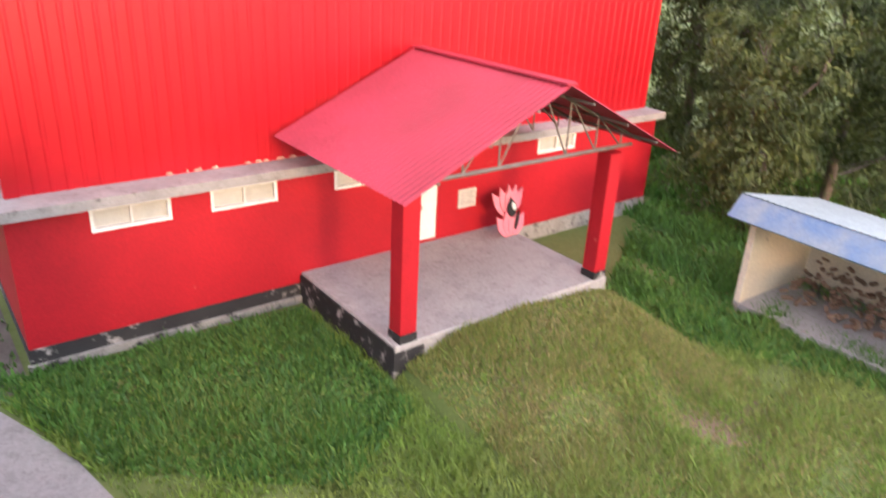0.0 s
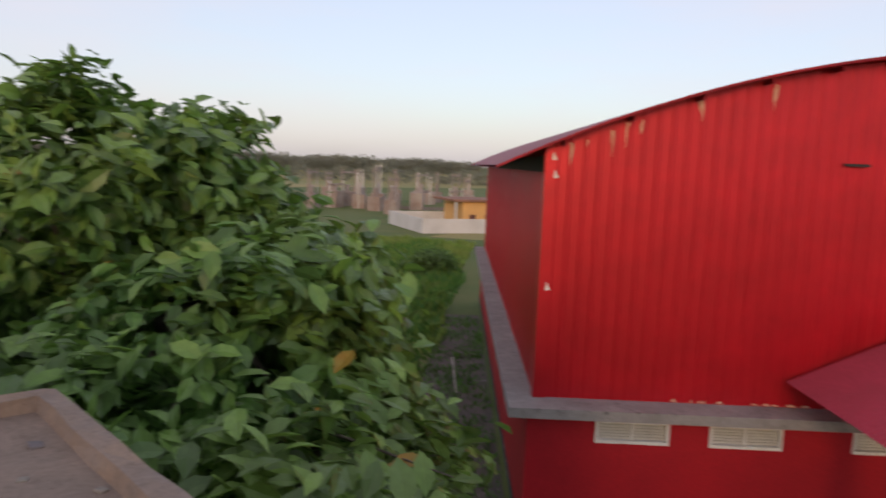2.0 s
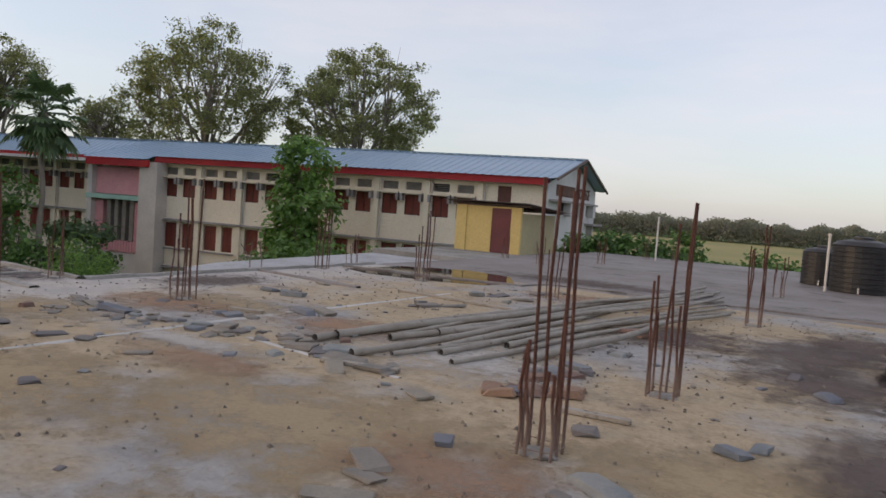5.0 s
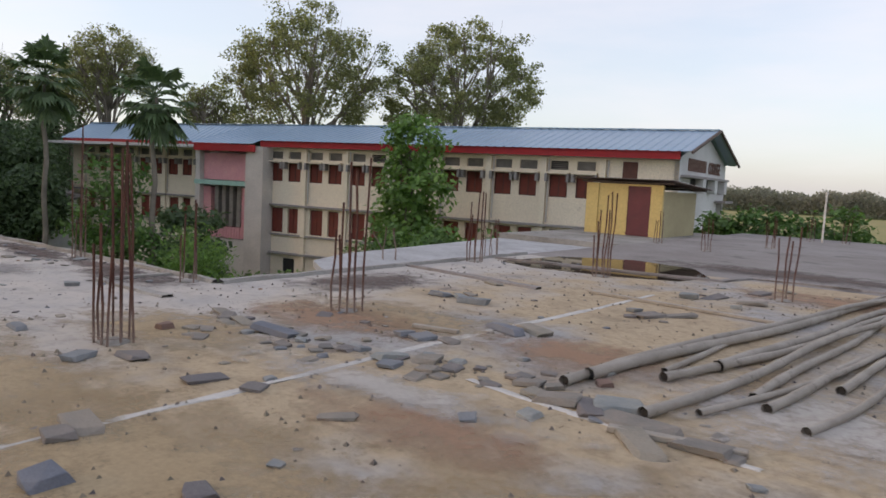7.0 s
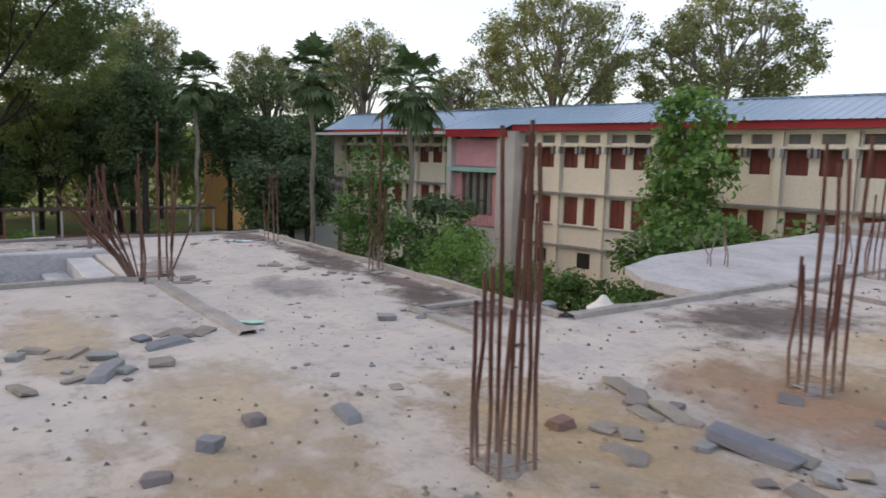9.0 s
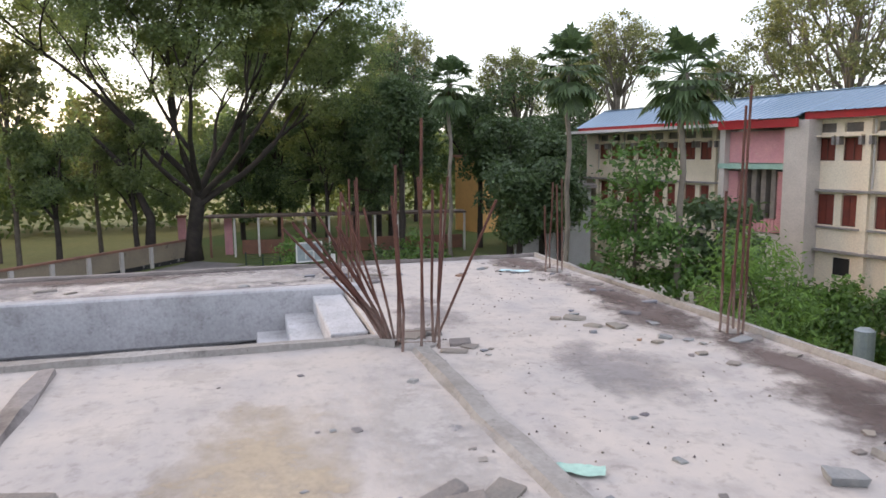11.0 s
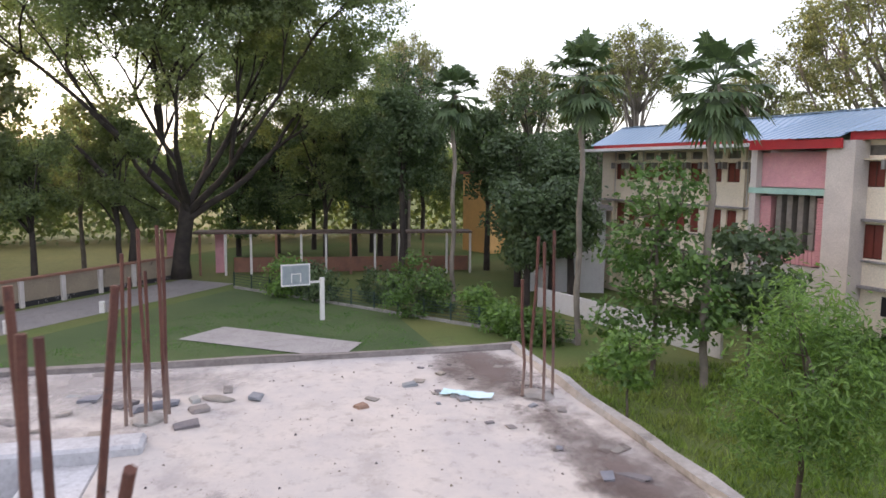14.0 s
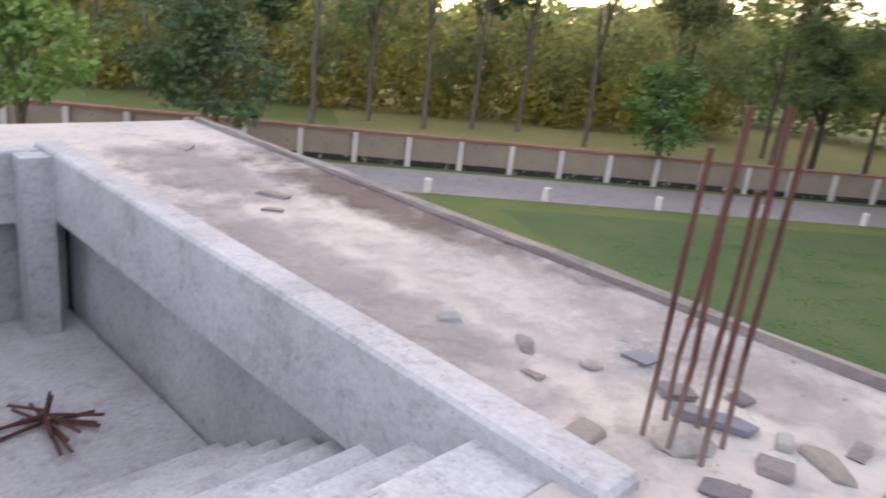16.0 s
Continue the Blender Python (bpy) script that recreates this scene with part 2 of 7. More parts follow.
M_REDPANEL = mat("lighter_red_sheet_metal", (0.56, 0.03, 0.034), (0.50, 0.026, 0.03), 0.32, metal=0.35, big=0.25, fine=1.1, bump=0.3, spec=0.5, bumpdist=0.012)
M_REDWALL = mat("red_painted_wall", (0.45, 0.016, 0.026), (0.37, 0.014, 0.023), 0.5, big=0.6, fine=20, bump=0.2, spec=0.2, c=(0.52, 0.10, 0.09), spots=-0.045)
M_PORCHROOF = mat("faded_red_roof_sheet", (0.40, 0.045, 0.075), (0.32, 0.04, 0.06), 0.5, spec=0.2, metal=0.1, big=0.5, fine=15, bump=0.1)
M_ROOFUNDER = mat("dull_galvanised_sheet", (0.13, 0.09, 0.085), (0.17, 0.13, 0.12), 0.6, metal=0.2, big=1, fine=15, bump=0.1)
M_DARKRED = mat("dark_red_eave_sheet", (0.26, 0.012, 0.02), (0.20, 0.010, 0.018), 0.5, spec=0.2, metal=0.35, big=1, fine=15, bump=0.1)
M_BLACK = mat("black_painted_plinth", (0.018, 0.018, 0.02), (0.03, 0.03, 0.032), 0.7, big=1.0, fine=25, bump=0.3, c=(0.42, 0.39, 0.37), spots=0.06)
M_PLINTH = mat("flaking_cement_plinth", (0.36, 0.34, 0.31), (0.28, 0.265, 0.245), 0.9, big=1.4, fine=25, bump=0.5, c=(0.03, 0.03, 0.03), spots=0.09, mottle=0.6)
M_LEDGE = mat("stained_cement_ledge", (0.34, 0.32, 0.31), (0.26, 0.245, 0.24), 0.9, big=1.2, fine=25, bump=0.5, c=(0.12, 0.11, 0.105), spots=0.02, mottle=0.6)
M_WHITE = mat("white_paint", (0.78, 0.78, 0.76), (0.70, 0.70, 0.68), 0.6, big=2, fine=40, bump=0.1)
M_OFFWHITE = mat("dusty_white_glass_louvre", (0.58, 0.57, 0.52), (0.50, 0.49, 0.45), 0.5, big=3, fine=40, bump=0.1)
M_STEEL = mat("dull_steel_truss", (0.15, 0.14, 0.13), (0.22, 0.20, 0.19), 0.6, metal=0.4, big=3, fine=40, bump=0.1)
M_CHIP = mat("bare_scraped_metal", (0.75, 0.52, 0.38), (0.62, 0.30, 0.22), 0.5, big=4, fine=30, bump=0.1)
M_TANK = mat("black_plastic_tank", (0.022, 0.023, 0.025), (0.032, 0.032, 0.034), 0.5, big=1.5, fine=20, bump=0.1)
M_PVC = mat("white_plastic_pipe", (0.66, 0.64, 0.60), (0.58, 0.56, 0.52), 0.5, big=3, fine=30, bump=0.05)
M_PINKPROP = mat("pink_foam_board", (0.80, 0.26, 0.32), (0.74, 0.22, 0.28), 0.6, big=2, fine=30, bump=0.1)
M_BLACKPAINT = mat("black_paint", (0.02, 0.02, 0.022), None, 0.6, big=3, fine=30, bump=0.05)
M_GRASS_GROUND = mat("rough_grass_ground", (0.08, 0.13, 0.03), (0.135, 0.15, 0.045), 0.95, big=0.12, fine=9, bump=0.8, c=(0.13, 0.105, 0.06), spots=-0.01, bumpdist=0.04)
M_LAWN = mat("green_lawn", (0.06, 0.10, 0.035), (0.085, 0.125, 0.045), 0.95, c=(0.11, 0.12, 0.05), spots=0.01, big=0.18, fine=14, bump=0.7, bumpdist=0.03)
M_DRYBLADE = mat("dry_grass_blades", (0.28, 0.28, 0.10), (0.34, 0.29, 0.15), 0.85, big=0.5, fine=10, bump=0, island=0.35, transl=0.3)
M_STONY = mat("stony_dark_soil", (0.09, 0.08, 0.07), (0.14, 0.12, 0.10), 0.95, big=0.8, fine=12, bump=0.9, c=(0.22, 0.20, 0.18), spots=0.0, bumpdist=0.04)
M_BLADE = mat("grass_blades", (0.17, 0.30, 0.06), (0.24, 0.30, 0.09), 0.8, big=0.3, fine=10, bump=0, island=0.35, transl=0.3)
M_WEED = mat("broad_weeds", (0.075, 0.20, 0.045), (0.11, 0.235, 0.055), 0.7, big=0.3, fine=10, bump=0, island=0.35, transl=0.3)
M_FIELD = mat("dry_yellow_field", (0.30, 0.25, 0.10), (0.22, 0.22, 0.08), 0.95, big=0.02, fine=2, bump=0)
M_FIELDW = mat("stubble_field", (0.24, 0.22, 0.08), (0.16, 0.17, 0.06), 0.95, big=0.06, fine=2, bump=0)
M_SOIL = mat("bare_brown_soil", (0.20, 0.13, 0.085), (0.15, 0.11, 0.07), 0.95, big=0.2, fine=8, bump=0.5)
M_ROAD = mat("grey_concrete_road", (0.23, 0.22, 0.22), (0.28, 0.265, 0.255), 0.9, big=0.25, fine=12, bump=0.3, c=(0.15, 0.13, 0.115), spots=0.0, mottle=0.6)
M_COURT = mat("pale_court_slab", (0.36, 0.34, 0.33), (0.42, 0.40, 0.38), 0.9, big=0.5, fine=12, bump=0.3, mottle=0.6)
M_CHALK = mat("pale_dry_mortar", (0.58, 0.57, 0.55), (0.46, 0.45, 0.43), 0.95, big=2, fine=40, bump=0.4, mottle=0.5)
M_WATER = mat("still_water", (0.10, 0.11, 0.12), (0.08, 0.09, 0.10), 0.06, big=0.05, fine=1, bump=0.02, spec=0.6)
M_PUDDLE = mat("puddle_water", (0.055, 0.045, 0.035), (0.07, 0.06, 0.05), 0.02, big=0.5, fine=2, bump=0, spec=0.9)
M_BARK = mat("grey_brown_bark", (0.10, 0.08, 0.065), (0.16, 0.135, 0.11), 0.95, big=1.5, fine=25, bump=0.8)
M_PALEBARK = mat("pale_smooth_bark", (0.26, 0.23, 0.19), (0.17, 0.15, 0.125), 0.9, big=1.0, fine=18, bump=0.5)
M_DARKBARK = mat("dark_wet_bark", (0.035, 0.03, 0.027), (0.06, 0.05, 0.042), 0.95, big=1.5, fine=25, bump=0.8)
M_LEAF_BIG = mat("large_glossy_leaf", (0.095, 0.215, 0.055), (0.175, 0.28, 0.07), 0.42, big=0.35, fine=12, bump=0.1, island=0.4, transl=0.25, spec=0.5)
M_LEAF_OLD = mat("yellowing_leaf", (0.42, 0.20, 0.03), (0.30, 0.22, 0.04), 0.5, big=2, fine=12, bump=0.1, island=0.3, transl=0.25)
M_LEAF_EUC = mat("grey_green_leaf", (0.195, 0.22, 0.12), (0.24, 0.255, 0.145), 0.6, big=0.15, fine=6, bump=0, island=0.3, transl=0.55)
M_LEAF_RAIN = mat("feathery_green_leaf", (0.16, 0.22, 0.115), (0.20, 0.25, 0.135), 0.65, big=0.12, fine=6, bump=0, island=0.25, transl=0.58)
M_LEAF_DARK = mat("deep_green_leaf", (0.08, 0.13, 0.068), (0.10, 0.155, 0.075), 0.6, big=0.2, fine=6, bump=0, island=0.3, transl=0.3)
M_LEAF_LIGHT = mat("fresh_green_leaf", (0.145, 0.265, 0.075), (0.18, 0.30, 0.09), 0.55, big=0.4, fine=8, bump=0, island=0.35, transl=0.35)
M_LEAF_MID = mat("mid_green_leaf", (0.085, 0.175, 0.05), (0.115, 0.20, 0.058), 0.55, big=0.3, fine=8, bump=0, island=0.4, transl=0.3)
# evening sunlight is put into this leaf yellow
M_LEAF_GOLD = mat("sunlit_yellow_leaf", (0.33, 0.28, 0.06), (0.26, 0.25, 0.07), 0.6, big=0.3, fine=8, bump=0, island=0.35, transl=0.4)
M_LEAF_WEEP = mat("drooping_olive_leaf", (0.065, 0.098, 0.036), (0.105, 0.13, 0.042), 0.55, big=0.5, fine=8, bump=0, island=0.45, transl=0.3)
M_PALM = mat("palm_leaf", (0.085, 0.14, 0.07), (0.11, 0.165, 0.085), 0.5, big=0.5, fine=10, bump=0, island=0.3, transl=0.2)
# distance haze is mixed into the leaf colours of the far woods
M_FARWOOD = mat("haze_tinted_far_wood", (0.19, 0.205, 0.195), (0.23, 0.225, 0.21), 0.95, big=0.02, fine=0.6, bump=0, island=0.12, transl=0.5)
M_FARWOOD2 = mat("haze_tinted_far_wood_west", (0.17, 0.165, 0.17), (0.19, 0.18, 0.175), 0.95, big=0.02, fine=0.6, bump=0, island=0.25)
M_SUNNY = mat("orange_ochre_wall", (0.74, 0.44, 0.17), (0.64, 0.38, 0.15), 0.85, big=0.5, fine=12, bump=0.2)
M_CWALL = mat("tan_compound_wall", (0.30, 0.25, 0.18), (0.24, 0.20, 0.15), 0.9, big=0.5, fine=12, bump=0.3, c=(0.11, 0.09, 0.075), spots=0.02)
M_TERRA = mat("reddish_wall_coping", (0.30, 0.15, 0.10), (0.22, 0.12, 0.09), 0.9, big=1, fine=12, bump=0.3)
M_CLOTH = mat("torn_pale_cyan_cloth", (0.42, 0.66, 0.70), (0.60, 0.74, 0.76), 0.8, big=3, fine=40, bump=0.4)
M_BLUETIN = mat("blue_painted_tin_edge", (0.12, 0.20, 0.34), (0.22, 0.27, 0.32), 0.75, metal=0.0, big=1.5, fine=14, bump=0.1)
M_GREENIRON = mat("dark_green_iron", (0.03, 0.06, 0.05), (0.045, 0.075, 0.06), 0.7, big=2, fine=30, bump=0.1)
M_LETTER = mat("brown_lettering", (0.16, 0.085, 0.06), None, 0.7, big=2, fine=30, bump=0)
M_SUBST = mat("grey_switchgear", (0.30, 0.22, 0.19), (0.38, 0.34, 0.31), 0.8, big=0.5, fine=5, bump=0)
M_POT = mat("whitewashed_cement", (0.70, 0.69, 0.66), (0.6, 0.59, 0.56), 0.8, big=2, fine=30, bump=0.2)
M_GALV = mat("galvanised_tin", (0.36, 0.42, 0.44), (0.30, 0.35, 0.38), 0.45, metal=0.4, big=3, fine=30, bump=0.1)

# ---------------- mesh helpers ----------------


def smooth(me, angle=0.6):
    for f in me.polygons:
        f.use_smooth = True


def part(name, bm, material, parent=None, label="", soft=False):
    """Links a bmesh as one mesh object under a thing or a part."""
    me = bpy.data.meshes.new(name)
    bmesh.ops.recalc_face_normals(bm, faces=bm.faces) if len(bm.faces) < 4000 else None
    bm.to_mesh(me)
    bm.free()
    me.materials.append(material)
    if soft:
        smooth(me)
    ob = new(name, me)
    if parent:
        ob.parent = parent
    if label:
        tagged(ob, label=label)
    return ob


def raw(name, verts, faces, material, parent=None, label="", soft=False):
    me = bpy.data.meshes.new(name)
    me.from_pydata(verts, [], faces)
    me.materials.append(material)
    if soft:
        smooth(me)
    ob = new(name, me)
    if parent:
        ob.parent = parent
    if label:
        tagged(ob, label=label)
    return ob


def thing(name, m, label, category, group="", kind=""):
    ob = new(name)
    ob.matrix_world = m
    return tagged(ob, label=label, category=category, group=group, kind=kind)


def box(bm, x0, x1, y0, y1, z0, z1, m=None):
    v = [bm.verts.new(m @ Vector(q) if m else q) for q in ((x0, y0, z0), (x1, y0, z0), (x1, y1, z0), (x0, y1, z0), (x0, y0, z1), (x1, y0, z1), (x1, y1, z1), (x0, y1, z1))]
    for f in ((3, 2, 1, 0), (4, 5, 6, 7), (0, 1, 5, 4), (1, 2, 6, 5), (2, 3, 7, 6), (3, 0, 4, 7)):
        bm.faces.new([v[i] for i in f])
    return v


def boxes(*rows, m=None):
    bm = bmesh.new()
    for r in rows:
        box(bm, *r, m=m)
    return bm


def bev(bm, w=0.01):
    bmesh.ops.bevel(bm, geom=bm.edges[:], offset=w, segments=1, affect="EDGES")
    return bm


def tube(bm, pts, radii, n=8, caps=True):
    """A tapered tube through points."""
    pts = [Vector(q) for q in pts]
    if isinstance(radii, (int, float)):
        radii = [radii] * len(pts)
    rings = []
    for i, q in enumerate(pts):
        d = (pts[min(i + 1, len(pts) - 1)] - pts[max(i - 1, 0)]).normalized()
        a = d.cross(Vector((0, 0, 1)) if abs(d.z) < 0.9 else Vector((1, 0, 0))).normalized()
        b = d.cross(a)
        rings.append([bm.verts.new(q + (a * math.cos(k * math.tau / n) + b * math.sin(k * math.tau / n)) * radii[i]) for k in range(n)])
    for r, s in zip(rings, rings[1:]):
        for k in range(n):
            bm.faces.new((r[k], r[(k + 1) % n], s[(k + 1) % n], s[k]))
    if caps:
        bm.faces.new(rings[0][::-1])
        bm.faces.new(rings[-1])
    return bm


def pierced(x0, x1, y0, y1, z0, z1, holes):
    """One welded wall slab with rectangular openings (left, right, bottom, top) through it."""
    xs = sorted({x0, x1, *[v for q in holes for v in q[:2]]})
    zs = sorted({z0, z1, *[v for q in holes for v in q[2:]]})
    bm = bmesh.new()
    pt = {}

    def at(i, j, y):
        if (i, j, y) not in pt:
            pt[i, j, y] = bm.verts.new((xs[i], y, zs[j]))
        return pt[i, j, y]

    def solid(i, j):
        if not (0 <= i < len(xs) - 1 and 0 <= j < len(zs) - 1):
            return False
        cx, cz = (xs[i] + xs[i + 1]) / 2, (zs[j] + zs[j + 1]) / 2
        return not any(q[0] < cx < q[1] and q[2] < cz < q[3] for q in holes)

    for i in range(len(xs) - 1):
        for j in range(len(zs) - 1):
            if not solid(i, j):
                continue
            for y in (y0, y1):
                bm.faces.new((at(i, j, y), at(i + 1, j, y), at(i + 1, j + 1, y), at(i, j + 1, y)))
            for di, dj, a, b in ((-1, 0, (i, j), (i, j + 1)), (1, 0, (i + 1, j), (i + 1, j + 1)), (0, -1, (i, j), (i + 1, j)), (0, 1, (i, j + 1), (i + 1, j + 1))):
                if not solid(i + di, j + dj):
                    bm.faces.new((at(*a, y0), at(*b, y0), at(*b, y1), at(*a, y1)))
    return bm


def prism(bm, poly, z0, z1):
    lo_ = [bm.verts.new((x, y, z0)) for x, y in poly]
    hi_ = [bm.verts.new((x, y, z1)) for x, y in poly]
    bm.faces.new(lo_[::-1])
    bm.faces.new(hi_)
    k = len(poly)
    for i in range(k):
        bm.faces.new((lo_[i], lo_[(i + 1) % k], hi_[(i + 1) % k], hi_[i]))
    return bm


def setting(name, bm, material, label, category="", kind="structure"):
    return tagged(part(name, bm, material), label=label, category=category or name.split("_")[0], kind=kind)


def patch_mat(name, a, b, strength):
    """Loose dirt that thins out to nothing towards the rim of its sheet."""
    m = mat(name, a, b, 0.95, big=1.5, fine=30, bump=0.5)
    n, l = m.node_tree.nodes, m.node_tree.links
    co = n.new("ShaderNodeTexCoord")
    ln = n.new("ShaderNodeVectorMath")
    ln.operation = "LENGTH"
    l.new(co.outputs["Object"], ln.inputs[0])
    t = n.new("ShaderNodeTexNoise")
    t.inputs["Scale"].default_value, t.inputs["Detail"].default_value, t.inputs["Roughness"].default_value = 2.6, 12, 0.78
    l.new(n["Geometry"].outputs["Position"], t.inputs["Vector"])
    k = n.new("ShaderNodeMath")
    k.operation = "MULTIPLY_ADD"
    l.new(t.outputs["Fac"], k.inputs[0])
    k.inputs[1].default_value, k.inputs[2].default_value = 2.6, -0.8
    d = n.new("ShaderNodeMath")
    d.operation = "SUBTRACT"
    l.new(k.outputs[0], d.inputs[0])
    l.new(ln.outputs["Value"], d.inputs[1])
    r = n.new("ShaderNodeMapRange")
    r.inputs["From Min"].default_value, r.inputs["From Max"].default_value, r.inputs["To Max"].default_value = -0.35, 0.35, strength
    l.new(d.outputs[0], r.inputs["Value"])
    l.new(r.outputs["Result"], n["Principled BSDF"].inputs["Alpha"])
    return m


M_SAND = patch_mat("loose_tan_sand", (0.41, 0.32, 0.20), (0.37, 0.285, 0.175), 0.85)
M_SANDPALE = patch_mat("pale_yellow_sand", (0.50, 0.42, 0.30), (0.46, 0.385, 0.28), 0.75)
M_ORANGE = patch_mat("orange_brick_dust", (0.35, 0.215, 0.14), (0.33, 0.225, 0.155), 0.75)
M_DIRT = patch_mat("dark_damp_dirt", (0.10, 0.075, 0.065), (0.14, 0.11, 0.10), 0.9)
M_GREYDUST = patch_mat("grey_cement_stain", (0.25, 0.235, 0.235), (0.30, 0.285, 0.28), 0.75)
M_PALE = patch_mat("pale_cement_dust", (0.52, 0.50, 0.48), (0.47, 0.45, 0.42), 0.75)

# ---------------- ground and distance ----------------
G = -7.5


def out(x, y):
    """A plan point west of the roof, set out from the slab's end."""
    return (-14.3 + (x + 14.3) * 1.058, 0.83 + (y - 0.83) * 1.058)


bm = bmesh.new()
bmesh.ops.create_grid(bm, x_segments=60, y_segments=60, size=1800, matrix=Matrix.Translation((0, 0, G)))
setting("ground", bm, M_GRASS_GROUND, "rough green and brown grassland around the buildings", "ground")


def sheet(name, poly, z, material, label, category):
    bm = bmesh.new()
    f = bm.faces.new([bm.verts.new((x, y, z)) for x, y in poly])
    if f.normal.z < 0:
        bmesh.ops.reverse_faces(bm, faces=[f])
    return tagged(part(name, bm, material), label=label, category=category, kind="structure")


sheet("lawn", [out(*q) for q in [(-38, -12), (-41, -19.5), (-66, -1.5), (-62, 5), (-56, 8), (-40, 9), (-24, 9), (-22, -12)]], G + 0.01, M_LAWN, "mown green lawn beside the court", "lawn")
sheet("field_north", [(-500, 190), (500, 190), (700, 470), (-700, 470)], G + 0.02, M_FIELD, "dry yellow-green crop field", "field")
sheet("water_river", [(-400, 95), (-30, 62), (30, 62), (62, 95), (40, 170), (-400, 180)], G + 0.03, M_WATER, "still grey river reflecting the sky", "water")
sheet("field_east", [(60, 60), (300, 150), (420, 60), (330, -60), (90, 10)], G + 0.015, M_FIELD, "pale dry field with short grass", "field")
sheet("field_west", [(-82, -14), (-120, 12), (-190, -10), (-130, -90), (-60, -60), (-44, -34)], G + 0.015, M_FIELDW, "bright yellow field beyond the wall", "field")
wall_a, wall_b = Vector(out(-24, -41.9)), Vector(out(-72, -6.3))
wd = (wall_b - wall_a).normalized()
wn_ = Vector((wd.y, -wd.x))
if wn_.dot(Vector((0, 0)) - wall_a) < 0:
    wn_ = -wn_
road = [wall_a + wn_ * 1.0, wall_b + wn_ * 1.0, wall_b + wn_ * 6.2, wall_a + wn_ * 6.4]
sheet("road", [tuple(q) for q in road], G + 0.02, M_ROAD, "grey concrete road along the compound wall", "road")
sheet("court_pavement", [out(*q) for q in [(-50.9, -3.7), (-53.4, -1.6), (-48.25, 5.2), (-45.6, 3.85)]], G + 0.06, M_COURT, "pale cement strip of a basketball court", "court")
sheet("path_east", [(7.5, 7.5), (11.4, 6.0), (10.77, 4.77), (9.9, 2.7), (9.0, 1.3), (8.0, -0.8), (6, -2.0), (5, 3)], G + 0.02, M_ROAD, "grey muddy footpath patch in the grass", "path")
sheet("stream_path", [(22, 22), (23, 22.4), (28.5, 29.3), (30.4, 30.2), (35.4, 36.2), (38.2, 41), (43.5, 47.3), (42.6, 47.9), (36.6, 41.4), (33.9, 37.2), (29.4, 32.2), (27.9, 30)], G + 0.02, M_COURT, "narrow puddled track between grass", "path")
sheet("soil_patch", [(13, -8.2), (14, -8.6), (14.6, -10.2), (13.4, -11.4), (12.6, -9.8)], G + 0.012, M_SOIL, "bare earth patch in the grass", "ground")

# ---------------- the unfinished roof under the walker ----------------
sl = 0.16
setting("floor_main_slab", boxes((-11.6, 0, -6.5, 10.6, -sl, 0)), M_SLAB, "bare cement roof slab dusted with tan sand", "roof slab")
setting("floor_far_slab", boxes((-11.6, 0, 10.6, 28, -sl, 0.0)), M_SLAB_N, "dark far part of the roof slab", "roof slab")
setting("floor_ledge_slab", boxes((0, 1.08, -6.5, 0, -sl, 0)), M_LEDGESLAB, "projecting roof slab beside the tree", "roof slab")
W0, W1, S0, S1 = -17.98, -15.45, -5.5, -0.3
setting("floor_west_slab", boxes((W1, -11.6, -6.5, 2.85, -sl, 0), (-19.72, W0, -6.5, 2.85, -sl, 0), (W0, W1, S1, 2.85, -sl, 0), (W0, W1, -6.5, S0, -sl, 0)), M_SLAB, "pale dusty roof slab with dark stains", "roof slab")


def strip(pts, w, z0, z1, seed, wob=0.25):
    """A slightly uneven cement strip along a line."""
    rnd = random.Random(seed)
    bm = bmesh.new()
    rows = []
    for (ax, ay), (bx, by) in zip(pts, pts[1:]):
        a, b = Vector((ax, ay)), Vector((bx, by))
        k = max(1, int((b - a).length / 0.35))
        n = Vector((-(b - a).y, (b - a).x)).normalized()
        for i in range(k + 1):
            c = a.lerp(b, i / k)
            j = lambda s: s * (1 + rnd.uniform(-wob, wob))
            rows.append([bm.verts.new((*(c - n * j(w / 2)), z0)), bm.verts.new((*(c - n * j(w / 2.6)), j(z1))), bm.verts.new((*(c + n * j(w / 2.6)), j(z1))), bm.verts.new((*(c + n * j(w / 2)), z0))])
    for r, s in zip(rows, rows[1:]):
        for k in range(3):
            bm.faces.new((r[k], r[k + 1], s[k + 1], s[k]))
    return bm


setting("trim_west_kerb", strip([(-19.66, 2.86), (-19.66, -6.45)], 0.11, 0, 0.045, 1), M_DARKLIP, "low dark cement lip round the slab edge", "kerb")
setting("trim_north_kerb", strip([(-11.6, 2.8), (-19.6, 2.8)], 0.10, 0, 0.055, 4), M_CONC, "low rough cement lip round the slab edge", "kerb")
setting("trim_inner_kerb", strip([(-11.55, 2.85), (-11.55, 10.6)], 0.12, 0, 0.05, 2), M_CONC, "low rough cement lip round the slab edge", "kerb")
setting("trim_ledge_kerb", strip([(0.0, -0.06), (1.0, -0.06), (1.0, -6.5)], 0.16, 0, 0.09, 3, 0.15), M_MORTARLIP, "raised cement lip with sandy mortar", "kerb")
